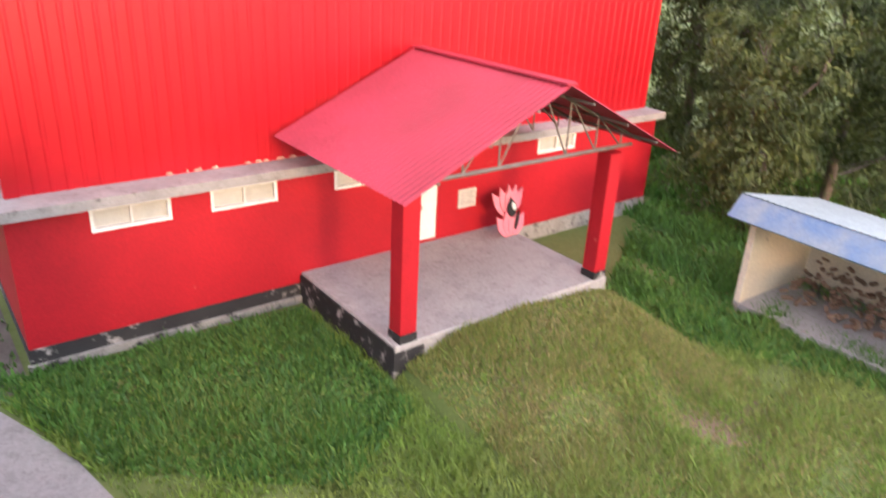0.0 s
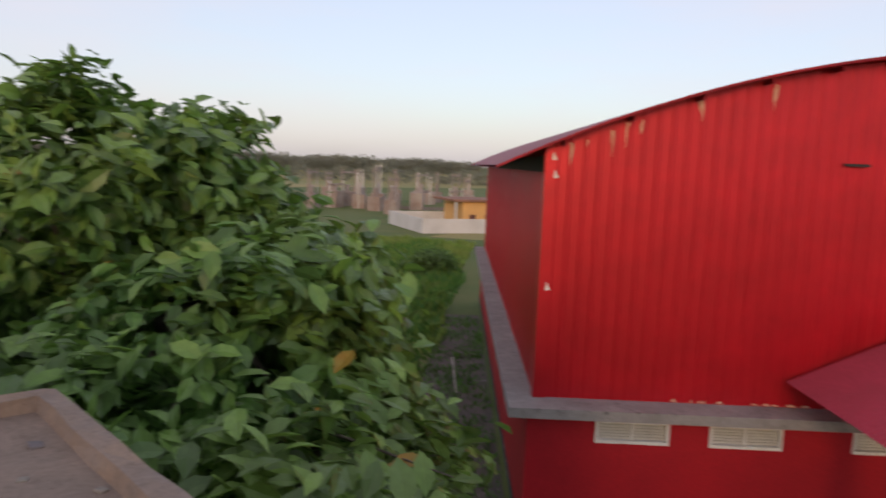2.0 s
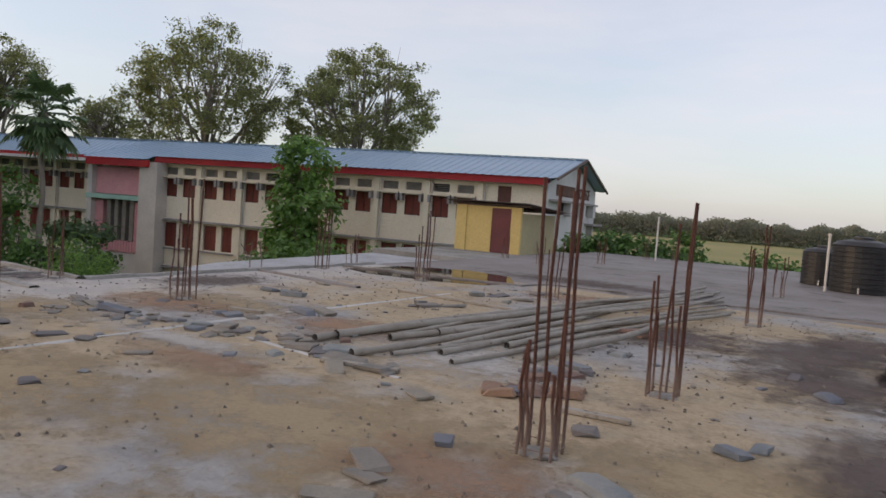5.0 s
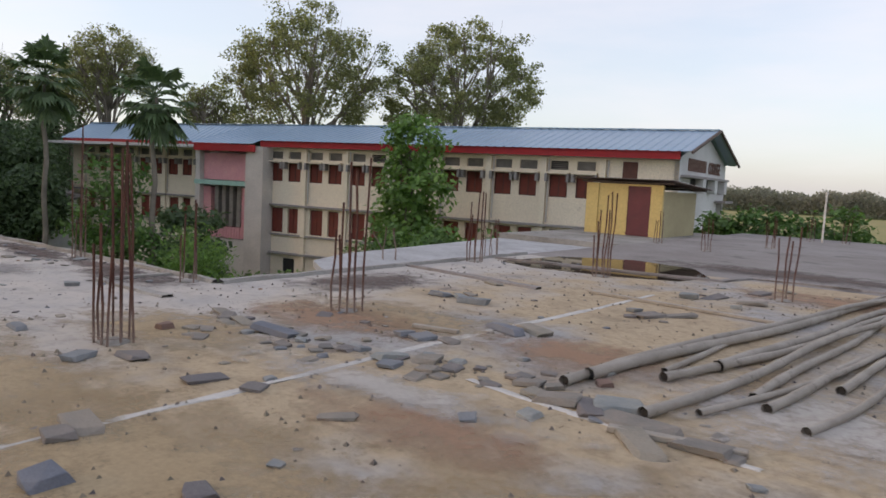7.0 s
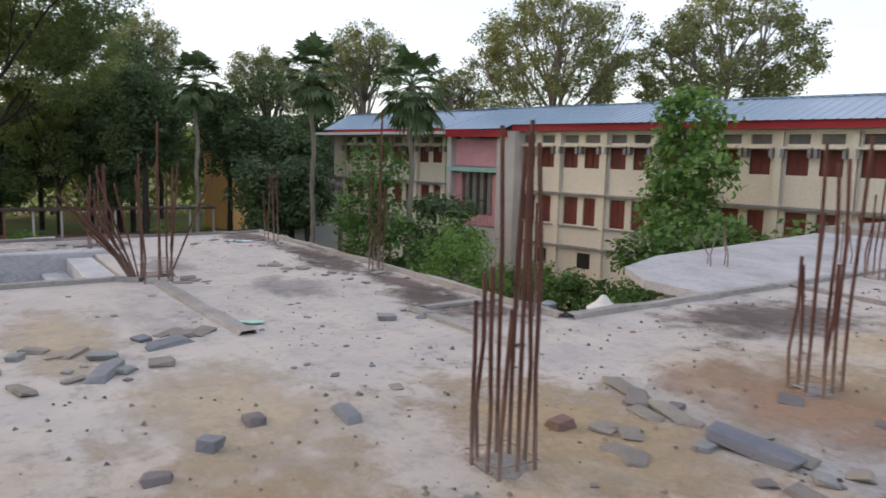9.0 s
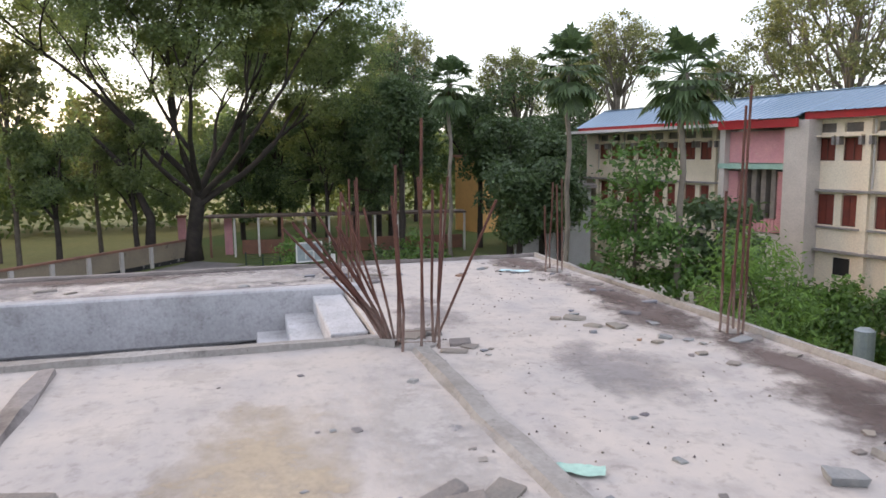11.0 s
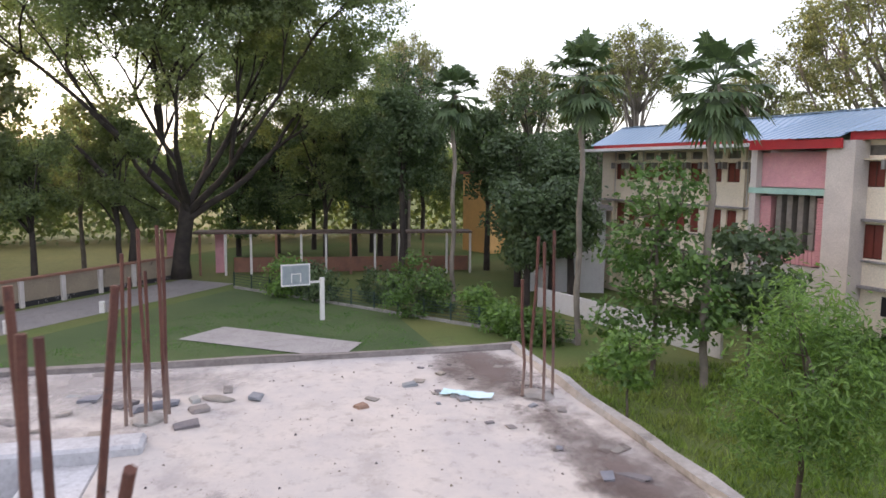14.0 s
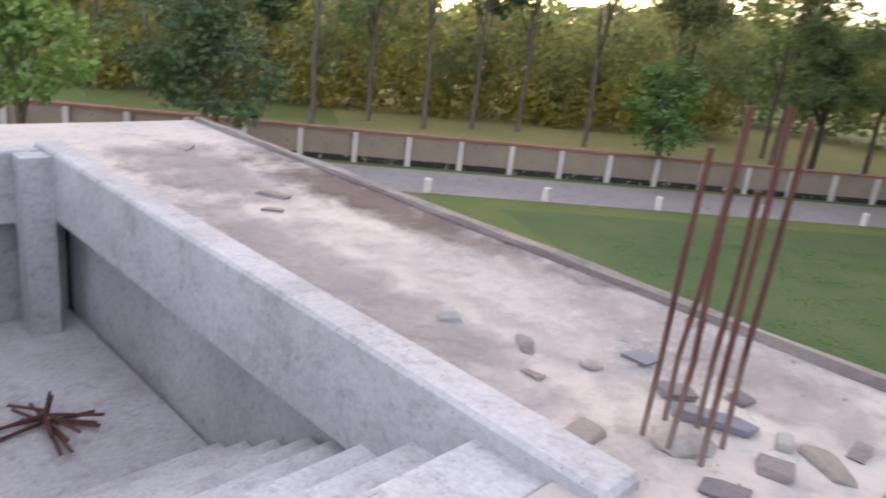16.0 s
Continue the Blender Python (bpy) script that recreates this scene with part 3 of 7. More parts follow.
for i, pts in enumerate([[(-15.1, -0.04), (-12.4, 0.03)], [(-12.55, 1.75), (-11.0, 1.74)], [(-12.57, 1.85), (-12.55, 2.75)], [(-11.4, 9.2), (-7.2, 9.9), (-7.0, 10.9), (0, 11.2)], [(-11.5, 6.6), (-8.7, 6.2)], [(-15.3, -2.74), (-13.6, -2.72)]]):
    setting("trim_screed", strip(pts, 0.16, 0, 0.035, 10 + i), M_SLAB_N if i > 2 else M_CONC, "thin raised cement line on the slab", "screed line")
for pts in ([(-7.58, -2.6), (-7.55, 0.8), (-7.57, 2.6), (-7.42, 5.4), (-7.4, 7.2)], [(-6.65, 1.56), (-5.72, 1.43), (-4.5, 1.28)]):
    setting("trim_chalk_line", strip(pts, 0.075, 0, 0.006, 21, 0.6), M_CHALK, "thin pale mortar line drawn on the slab", "mortar line")
# grey plastered ledge along the east side
bm = bmesh.new()
rows = []
rnd = random.Random(5)
for i in range(60):
    y = i * 16.8 / 59
    w = 0.52 + 0.03 * math.sin(y * 1.3) + rnd.uniform(-0.01, 0.01) - max(0, y - 8) * 0.02
    rows.append([bm.verts.new((0.0 + rnd.uniform(-0.012, 0.012), y, -0.02)), bm.verts.new((0.02 + rnd.uniform(-0.012, 0.012), y, 0.10 + rnd.uniform(-0.008, 0.008))), bm.verts.new((w * 0.5, y, 0.105 + rnd.uniform(-0.006, 0.006))), bm.verts.new((w, y, 0.07)), bm.verts.new((w + 0.03, y, -0.5))])
for r, s in zip(rows, rows[1:]):
    for k in range(4):
        bm.faces.new((r[k], r[k + 1], s[k + 1], s[k]))
bm.faces.new(rows[0])
bm.faces.new(rows[-1][::-1])
setting("parapet", bm, M_PARAPET, "low grey cement-plastered parapet ledge", "parapet")
# walls of the storeys below
setting("wall_south", boxes((-19.6, 0.9, -6.4, -6.2, G, -sl)), M_TOWER, "grey rendered wall of the unfinished building", "wall")
setting("wall_east", boxes((-0.35, -0.15, -6.2, 27.8, G, -sl)), M_TOWER, "grey rendered wall of the unfinished building", "wall")
setting("wall_inner_east", boxes((-11.5, -11.3, 2.75, 27.8, G, -sl)), M_TOWER, "grey rendered wall of the unfinished building", "wall")
setting("wall_inner_north", boxes((-19.6, -11.3, 2.55, 2.74, G, -sl)), M_TOWER, "grey rendered wall of the unfinished building", "wall")
setting("wall_west", boxes((-19.65, -19.45, -6.2, 2.55, G, -sl)), M_TOWER, "grey rendered wall of the unfinished building", "wall")
setting("wall_far_north", boxes((-11.3, -0.35, 27.6, 27.8, G, -sl)), M_TOWER, "grey rendered wall of the unfinished building", "wall")

# stairwell
setting("beam_west", bev(boxes((W0 - 0.02, W0 + 0.2, S0, S1 + 0.2, -0.5, 0.06)), 0.02), M_GREY, "grey plastered beam along the stairwell", "beam")
setting("beam_south", bev(boxes((W0 + 0.2, W1, S0 - 0.02, S0 + 0.2, -0.55, 0.03)), 0.015), M_GREY, "grey plastered beam along the stairwell", "beam")
setting("beam_east", strip([(W1 - 0.05, S0), (W1 - 0.05, S1 - 0.1), (W1 + 0.15, S1 + 0.12)], 0.16, -sl, 0.05, 7, 0.15), M_CONC, "uneven cement rim of the stairwell", "beam")
setting("wall_stair_west", boxes((W0 - 0.12, W0 - 0.03, S0, S1, -3.6, -sl)), M_GREY, "grey plastered stairwell wall", "wall")
setting("wall_stair_south", boxes((W0, W1, S0 - 0.12, S0 - 0.03, -3.6, -sl)), M_GREY, "grey plastered stairwell wall", "wall")
setting("wall_stair_east", boxes((W1 + 0.02, W1 + 0.12, S0, S1, -3.6, -sl)), M_GREY, "grey plastered stairwell wall", "wall")
setting("wall_stair_north", boxes((W0, W1, S1 + 0.02, S1 + 0.12, -3.6, -sl)), M_GREY, "grey plastered stairwell wall", "wall")
setting("floor_stair_landing", boxes((W0, W1, S0, -2.79, -1.62, -1.45)), M_GREY, "dusty cement stair landing", "landing")
setting("floor_stair_bottom", boxes((W0, W1, S0, S1, -3.7, -3.55)), M_GREY, "dim cement floor below the stairs", "floor")
setting("pillar_stair", boxes((W0 + 0.2, W0 + 0.42, S0 + 0.2, S0 + 0.42, -1.45, 0.02)), M_GREY, "grey plastered corner pillar", "pillar")
flight = thing("staircase", pose(0, 0, 0), "cement stair flight with pale treads going down", "staircase")
for i in range(8):
    z = -0.03 - 0.185 * i
    y1 = S1 - 0.02 - 0.31 * i
    part("tread", bev(boxes((W0 + 0.01, -15.98, y1 - 0.34, y1, z - 0.185, z)), 0.012), M_WHITESTEP, flight)
bm = bmesh.new()
pts = [(S1, -0.1), (S1 - 2.48, -0.1 - 1.42), (S1 - 2.48, -1.8), (S1 - 0.5, -0.6), (S1, -0.4)]
a = [bm.verts.new((W0 + 0.01, y, z)) for y, z in pts]
b = [bm.verts.new((-16.0, y, z)) for y, z in pts]
bm.faces.new(a)
bm.faces.new(b[::-1])
for i in range(5):
    bm.faces.new((a[i], b[i], b[(i + 1) % 5], a[(i + 1) % 5]))
part("stringer", bm, M_GREY, flight)
lower = thing("staircase_lower", pose(0, 0, 0), "lower cement stair flight in shade", "staircase")
for i in range(8):
    y0 = -2.79 + 0.29 * i
    part("tread", boxes((-15.94, W1 + 0.02, y0, y0 + 0.31, -1.82 - 0.19 * i, -1.64 - 0.19 * i)), M_GREY, lower)

# lower slab beside the roof, platform and hut
bm = prism(bmesh.new(), [(-15.3, 7.9), (-14.2, 7.1), (-11.62, 6.9), (-11.62, 18.3), (-17.2, 18.3), (-16.0, 9.6)], -0.52, -0.38)
setting("floor_canopy", bm, M_GREY, "lower grey cement canopy slab with a pointed corner", "canopy slab")
setting("floor_platform", boxes((-17.2, -11.62, 18.3, 29, -0.75, -0.2)), M_CONC, "low cement platform under the hut", "platform")
setting("wall_canopy_north", boxes((-16.8, -11.62, 18.4, 28.8, G, -0.75)), M_CREAM, "cream wall under the platform", "wall")
setting("water_puddle", prism(bmesh.new(), [(-11.1, 8.9), (-10.2, 8.5), (-8.6, 8.75), (-7.7, 9.2), (-7.5, 10.2), (-8.2, 11.5), (-9.6, 11.9), (-10.9, 10.9)], 0.0, 0.006), M_PUDDLE, "shallow puddle of rain on the slab", "puddle")

hut = thing("rooftop_hut", pose(-13.3, 23.2, -0.2), "yellow rooftop room with maroon door and tin roof", "hut")
part("wall", boxes((-2.9, -1.35, 0, 0.15, 0, 1.95), (-0.45, 0, 0, 0.15, 0, 1.95), (-1.35, -0.45, 0, 0.15, 1.88, 1.95), (-2.9, -2.75, 0.15, 3.8, 0, 1.8), (-2.75, -0.15, 3.65, 3.8, 0, 1.7)), M_YELLOW, hut)
part("side_wall", boxes((-0.15, 0, 0.15, 3.8, 0, 1.72)), M_YELLOW2, hut, "greyer, darker mustard side wall")
part("corner_post", boxes((-3.05, -2.55, -0.05, 0.1, 0, 1.95)), M_YELLOW, hut)
d = part("door", boxes((-1.36, -0.46, 0.03, 0.08, 0, 1.88)), M_MAROON, hut, "maroon sheet-metal door")
for z in (0.05, 0.62, 1.2, 1.78):
    part("rail", boxes((-1.36, -0.46, 0.0, 0.035, z, z + 0.06)), M_MAROON, d)
bm = bmesh.new()
for i in range(24):
    x0 = -3.5 + i * 0.17
    v = [bm.verts.new(q) for q in ((x0, -0.5, 2.12), (x0 + 0.085, -0.5, 2.16), (x0 + 0.17, -0.5, 2.12), (x0 + 0.17, 4.3, 1.86), (x0 + 0.085, 4.3, 1.9), (x0, 4.3, 1.86))]
    bm.faces.new((v[0], v[1], v[4], v[5]))
    bm.faces.new((v[1], v[2], v[3], v[4]))
bmesh.ops.remove_doubles(bm, verts=bm.verts[:], dist=0.0005)
part("roof", bm, M_RUSTROOF, hut, "rusty corrugated tin roof")
for y in (0.0, 1.8, 3.6):
    part("rafter", boxes((-3.3, 0.4, y, y + 0.07, 1.98 - 0.05 * y, 2.05 - 0.05 * y)), M_RUSTROOF, hut)

# ---------------- college building ----------------
college = thing("college_building", pose(-15.89, 32.12, -7.0, 0, 0, -170.05), "long cream college block with blue tin roof and red fascia", "building")
Z = 7.0  # local height of the walker's roof level


def cw(name, rows, material, label="", parent=None):
    return part(name, boxes(*rows), material, parent or college, label)


def facade(u0, u1, y, first, count, step, lower=True):
    """One wing's wall with real openings: pairs of shuttered windows under vents, and a lower row."""
    ups, lows = [], []
    for k in range(count):
        a = first + step * k
        for o in (0.0, 1.46):
            if a + o + 1.0 < u1 - 0.15:
                ups.append((a + o, a + o + 1.0))
        if lower and a + 2.4 < u1 - 0.15:
            lows.append((a + 0.12, a + 0.95))
            lows.append((a + 1.35, a + 2.35))
    holes = [(l, r, Z + 0.97, Z + 2.15) for l, r in ups] + [(l, r, Z + 2.42, Z + 2.88) for l, r in ups] + [(l, r, Z - 2.36, Z - 0.75) for l, r in lows]
    part("wall", pierced(u0, u1, y - 0.25, y, -0.5, Z + 3.2, holes), M_CREAM, college)
    for i, (l, r) in enumerate(ups):
        w = cw("window", [(l, r, y - 0.16, y - 0.12, Z + 0.97, Z + 2.15)], M_SHUTTER, "red-brown shuttered window")
        cw("frame", [(l, l + 0.06, y - 0.12, y - 0.06, Z + 0.97, Z + 2.15), (r - 0.06, r, y - 0.12, y - 0.06, Z + 0.97, Z + 2.15), (l + 0.06, r - 0.06, y - 0.12, y - 0.06, Z + 2.09, Z + 2.15), (l + 0.06, r - 0.06, y - 0.12, y - 0.06, Z + 0.97, Z + 1.03), ((l + r) / 2 - 0.02, (l + r) / 2 + 0.02, y - 0.12, y - 0.08, Z + 1.03, Z + 2.09)], M_BROWNFRAME, parent=w)
        v = cw("vent", [(l, r, y - 0.2, y - 0.17, Z + 2.42, Z + 2.88)], M_DARK if i % 7 == 1 else M_LOUVRE)
        cw("slat", [(l, r, y - 0.17, y - 0.13, Z + 2.46 + 0.1 * j, Z + 2.50 + 0.1 * j) for j in range(4)], M_LOUVRE, parent=v)
        c = cw("sunshade", [(l - 0.16, r + 0.16, y, y + 0.42, Z + 2.2, Z + 2.28)], M_CREAM)
        cw("bracket", [(l - 0.16, l - 0.02, y, y + 0.38, Z + 1.78, Z + 2.2)], M_LEDGE, parent=c)
        cw("bracket", [(r + 0.02, r + 0.16, y, y + 0.38, Z + 1.78, Z + 2.2)], M_LEDGE, parent=c)
    for l, r in lows:
        w = cw("window", [(l, r, y - 0.2, y - 0.16, Z - 2.36, Z - 0.75)], M_BROWNFRAME, "dark brown window")
        cw("shutter", [(l + 0.04, (l + r) / 2 - 0.02, y - 0.16, y - 0.1, Z - 2.3, Z - 0.8), ((l + r) / 2 + 0.02, r - 0.04, y - 0.16, y - 0.1, Z - 2.3, Z - 0.8)], M_SHUTTER, parent=w)
    for k in range(count + 1):
        a = first + step * k - 0.42
        if u0 < a < u1 - 0.2:
            cw("pilaster", [(a - 0.16, a + 0.16, y, y + 0.22, 0, Z + 3.0)], M_CREAM)
            part("downpipe", tube(bmesh.new(), [(a - 0.26, y + 0.08, Z - 0.4), (a - 0.26, y + 0.08, Z + 3.0)], 0.05), M_TOWER, college)
    cw("band", [(u0 + 0.02, u1 - 0.02, y, y + 0.32, Z - 0.62, Z - 0.5)], M_LEDGE, "stained cement ledge")
    cw("sill_band", [(u0 + 0.02, u1 - 0.02, y, y + 0.14, Z - 2.52, Z - 2.42)], M_LEDGE)
    cw("floor_band", [(u0 + 0.02, u1 - 0.02, y, y + 0.3, Z - 3.75, Z - 3.62)], M_LEDGE)
    for k in range(count):
        a = first + step * k
        # thin sheet on the wall face, the opening's inner shade as its colour
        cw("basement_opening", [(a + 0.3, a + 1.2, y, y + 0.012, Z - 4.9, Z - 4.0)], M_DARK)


facade(0.0, 26.0, 0.0, 4.15, 7, 3.18)
cw("stair_window", [(2.0, 2.75, 0.0, 0.03, Z + 1.75, Z + 2.95)], M_BROWNFRAME)
facade(31.6, 49.2, -2.6, 32.4, 6, 3.15)
cw("roof_slab", [(0.1, 49.1, -9.6, -0.3, Z + 3.0, Z + 3.2)], M_WHITEWALL)
cw("back_wall", [(0.25, 49.2, -9.8, -9.55, 0, Z + 3.2)], M_CREAM)
cw("end_wall", [(48.9, 49.2, -9.55, -2.86, 0, Z + 3.2)], M_CREAM)
cw("fascia", [(-0.1, 26.1, 0.45, 0.6, Z + 3.12, Z + 3.52), (31.4, 49.6, -2.15, -2.0, Z + 3.12, Z + 3.52), (26.1, 31.4, 1.05, 1.2, Z + 2.75, Z + 3.2)], M_FASCIA, "red painted roof fascia")
cw("soffit", [(-0.1, 26.1, 0.0, 0.45, Z + 3.1, Z + 3.16), (31.4, 49.6, -2.6, -2.15, Z + 3.1, Z + 3.16)], M_WHITEWALL)
# gable end, slightly out of square with the front
SK = 0.10


def skew(ob, reach=0.0):
    """Slants the end of the block: far corners stand further out."""
    for v in ob.data.vertices:
        k = 1.0 if not reach else max(0.0, 1 - max(0.0, v.co.x + 0.8) / reach)
        v.co.x += SK * v.co.y * k
    return ob


bm = bmesh.new()
prof = [(-10.2, 0), (0, 0), (0, Z + 3.2), (-4.8, Z + 4.8), (-10.2, Z + 3.2)]
a = [bm.verts.new((0.0, y, z)) for y, z in prof]
b = [bm.verts.new((0.25, y, z)) for y, z in prof]
bm.faces.new(a)
bm.faces.new(b[::-1])
for i in range(5):
    bm.faces.new((a[i], b[i], b[(i + 1) % 5], a[(i + 1) % 5]))
skew(part("gable_wall", bm, M_WHITEWALL, college, "white gable wall with lettering"))
skew(cw("gable_ledge", [(-0.45, 0.0, -9.3, -0.3, Z + 2.3, Z + 2.42)], M_LEDGE))
for i, y in enumerate((-2.2, -4.9, -7.3)):
    # no hole here: a dark sheet carries the shade of the opening
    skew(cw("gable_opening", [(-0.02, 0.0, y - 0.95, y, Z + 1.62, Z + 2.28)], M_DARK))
    skew(cw("gable_fin", [(-0.42, 0.0, y - 1.6, y - 1.3, Z + 1.55, Z + 2.3)], M_WHITEWALL))
    skew(cw("gable_fin", [(-0.42, 0.0, y - 1.25, y - 1.0, Z + 1.6, Z + 2.3)], M_WHITEWALL))
skew(cw("gable_balcony", [(-0.6, 0.0, -10.2, -7.9, Z + 1.05, Z + 1.18)], M_LEDGE))
skew(cw("gable_door", [(-0.03, 0.0, -9.9, -8.5, Z - 0.5, Z + 1.05)], M_LOUVRE))
# roof with ridges
bm = bmesh.new()
for u0, u1, ye, ze in ((-0.7, 26.2, 0.75, Z + 3.5), (26.2, 31.4, 1.3, Z + 3.25), (31.4, 49.7, -1.9, Z + 3.5)):
    k = int((u1 - u0) / 0.5)
    for (ya, za), (yb, zb) in (((ye, ze), (-4.8, Z + 4.95)), ((-10.4, Z + 3.3), (-4.8, Z + 4.95))):
        prev = None
        for i in range(k + 1):
            x0 = u0 + (u1 - u0) * i / k
            for dx, dz in ((0.0, 0.0), (0.08, 0.045), (0.16, 0.0)):
                cur = (bm.verts.new((x0 + dx, ya, za + dz)), bm.verts.new((x0 + dx, yb, zb + dz)))
                if prev:
                    bm.faces.new((prev[0], cur[0], cur[1], prev[1]))
                prev = cur
skew(part("roof", bm, M_BLUEROOF, college, "long blue corrugated tin roof"), 9)
skew(cw("ridge_cap", [(-0.7, 49.7, -4.95, -4.65, Z + 4.97, Z + 5.02)], M_BLUEROOF), 9)
for s, (ya, za) in enumerate(((0.75, Z + 3.42), (-10.4, Z + 3.22))):
    bm = bmesh.new()
    v = [bm.verts.new(q) for q in ((-0.78, ya, za - 0.03), (-0.78, ya, za + 0.1), (-0.78, -4.8, Z + 5.0), (-0.78, -4.8, Z + 4.86), (-0.68, ya, za - 0.03), (-0.68, ya, za + 0.1), (-0.68, -4.8, Z + 5.0), (-0.68, -4.8, Z + 4.86))]
    for f in ((0, 1, 2, 3), (7, 6, 5, 4), (0, 4, 5, 1), (2, 6, 7, 3), (1, 5, 6, 2), (0, 3, 7, 4)):
        bm.faces.new([v[i] for i in f])
    skew(part("bargeboard", bm, M_RUSTROOF, college))
# stair tower between the wings
cw("tower_pier", [(25.5, 26.95, 0.0, 1.0, 0, Z + 3.1)], M_TOWER, "grey rendered stair tower pier")
cw("tower_pier", [(31.2, 31.6, -2.6, 0.8, 0, Z + 2.75)], M_TOWER, "grey rendered stair tower pier")
cw("tower_base", [(26.95, 31.2, -0.25, 0.35, 0, Z - 3.1)], M_TOWER)
cw("tower_wall", [(26.95, 31.2, -0.3, -0.1, Z - 3.1, Z + 2.75)], M_TOWER)
cw("pink_panel", [(26.95, 31.2, -0.1, 0.4, Z + 0.85, Z + 2.62)], M_PINK, "faded pink wall panel")
cw("green_band", [(26.9, 31.65, 0.0, 0.85, Z + 0.5, Z + 0.8)], M_MINT, "mint green concrete band")
rows = []
for i in range(26):
    z = Z - 3.0 + 0.13 * i
    rows += [(26.97, 27.75, -0.1, 0.40 + 0.03 * (i % 2), z, z + 0.115), (30.5, 31.19, -0.1, 0.40 + 0.03 * (i % 2), z, z + 0.115)]
rows += [(27.75 + 0.12 * i, 27.85 + 0.12 * i, -0.1, 0.4 + 0.03 * (i % 2), Z - 3.05, Z - 2.3) for i in range(23)]
cw("brick_panel", rows, M_PINK, "pink patterned brick panel")
for i in range(4):
    x = 27.85 + i * 0.66
    cw("fin", [(x, x + 0.32, -0.1, 0.42, Z - 2.25, Z + 0.48)], M_LOUVRE)
    # slot darkness is painted on a sheet between the fins
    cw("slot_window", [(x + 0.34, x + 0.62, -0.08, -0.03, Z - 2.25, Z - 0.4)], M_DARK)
txt = bpy.data.curves.new("lettering", "FONT")
txt.body, txt.size, txt.extrude, txt.offset = "COLLEGE", 0.92, 0.02, 0.012
lt = new("lettering", txt)
lt.data.materials.append(M_LETTER)
lt.parent = college
lt.matrix_local = Matrix.Translation((-0.04 - SK * 5.75, -5.75, Z + 2.66)) @ Euler((radians(90), 0, radians(-90 - math.degrees(math.atan(SK))))).to_matrix().to_4x4() @ Matrix.Diagonal((0.72, 1, 1, 1))
for i in range(8):  # the first word cannot be made out
    y = -1.55 - i * 0.47
    skew(cw("letter_bar", [(-0.05, -0.001, y - 0.13, y, Z + 2.66, Z + 3.3), (-0.05, -0.001, y - 0.36, y - 0.24, Z + 2.66, Z + 3.3), (-0.05, -0.001, y - 0.24, y - 0.13, Z + (2.66, 3.18, 2.92)[i % 3], Z + (2.78, 3.3, 3.04)[i % 3])], M_LETTER))

# ---------------- red hall ----------------
RU = Vector((0.707, -0.707)).normalized()
RZ = math.degrees(math.atan2(RU.y, RU.x))
hall = thing("red_hall", pose(13.27, 3.90, 0, 0, 0, RZ), "large red sheet-metal hall with arched roof", "hall")
L0, L1, DEP = -1.6, 18.8, 31.0


def ht(name, rows, material, label="", parent=None, m=None):
    return part(name, boxes(*rows, m=m), material, parent or hall, label)


wins = [(0.0, 1.6), (2.58, 4.14), (5.8, 7.3), (13.0, 14.6)]
holes = [(a, b, -4.53, -4.06) for a, b in wins] + [(8.46, 9.13, -6.6, -4.55)]
ht("side_wall", [(L0, L0 + 0.25, 0.25, DEP, -6.95, -3.95)], M_REDWALL)
ht("side_wall", [(L1 - 0.25, L1, 0.25, DEP, -6.95, -3.95)], M_REDWALL)
part("lower_wall", pierced(L0, L1, 0, 0.25, -6.95, -3.95, holes), M_REDWALL, hall, "red painted masonry wall")
ht("plinth", [(L0 - 0.02, 4.7, -0.02, 0.3, -7.3, -6.95), (L0 - 0.02, L0 + 0.25, 0.3, DEP, -7.25, -6.95)], M_BLACK, "flaking black painted plinth")
ht("plinth_edge", [(L0 - 0.08, 4.7, -0.1, 0.0, -7.5, -7.3)], M_PLINTH)
ht("plinth_right", [(11.6, L1 + 0.02, -0.03, 0.3, -7.6, -6.95)], M_PLINTH, "cement plinth with patches of black paint")
ht("ledge", [(L0 - 0.45, L1 + 0.02, -0.35, 0.55, -3.95, -3.72), (L0 - 0.45, L0 + 0.4, 0.55, DEP, -3.95, -3.72)], M_LEDGE, "stained cement ledge round the hall")
for a, b in wins:
    w = ht("window", [(a + 0.03, b - 0.03, 0.12, 0.15, -4.53, -4.06)], M_OFFWHITE, "white louvred strip window")
    ht("frame", [(a - 0.04, a + 0.03, -0.03, 0.1, -4.57, -4.02), (b - 0.03, b + 0.04, -0.03, 0.1, -4.57, -4.02), (a + 0.03, b - 0.03, -0.03, 0.1, -4.09, -4.02), (a + 0.03, b - 0.03, -0.03, 0.1, -4.57, -4.5), ((a + b) / 2 - 0.02, (a + b) / 2 + 0.02, -0.01, 0.1, -4.5, -4.09)], M_WHITE, parent=w)
    for j in range(6):
        ht("slat", [(a + 0.03, b - 0.03, 0.08, 0.12, -4.49 + j * 0.068, -4.44 + j * 0.068)], M_OFFWHITE, parent=w)
d = ht("door", [(8.46, 9.13, 0.05, 0.1, -6.6, -4.55)], M_WHITE, "plain white door")
ht("door_handle", [(8.54, 8.58, 0.0, 0.05, -5.65, -5.5)], M_STEEL, parent=d)
# ribbed metal front with arched top
AX, AH, AB = (L0 + L1) / 2, 2.2, 1.9


def arch(u):
    s = (u - AX) / ((L1 - L0) / 2)
    return AB + AH * (1 - s * s) + 0.02 * u


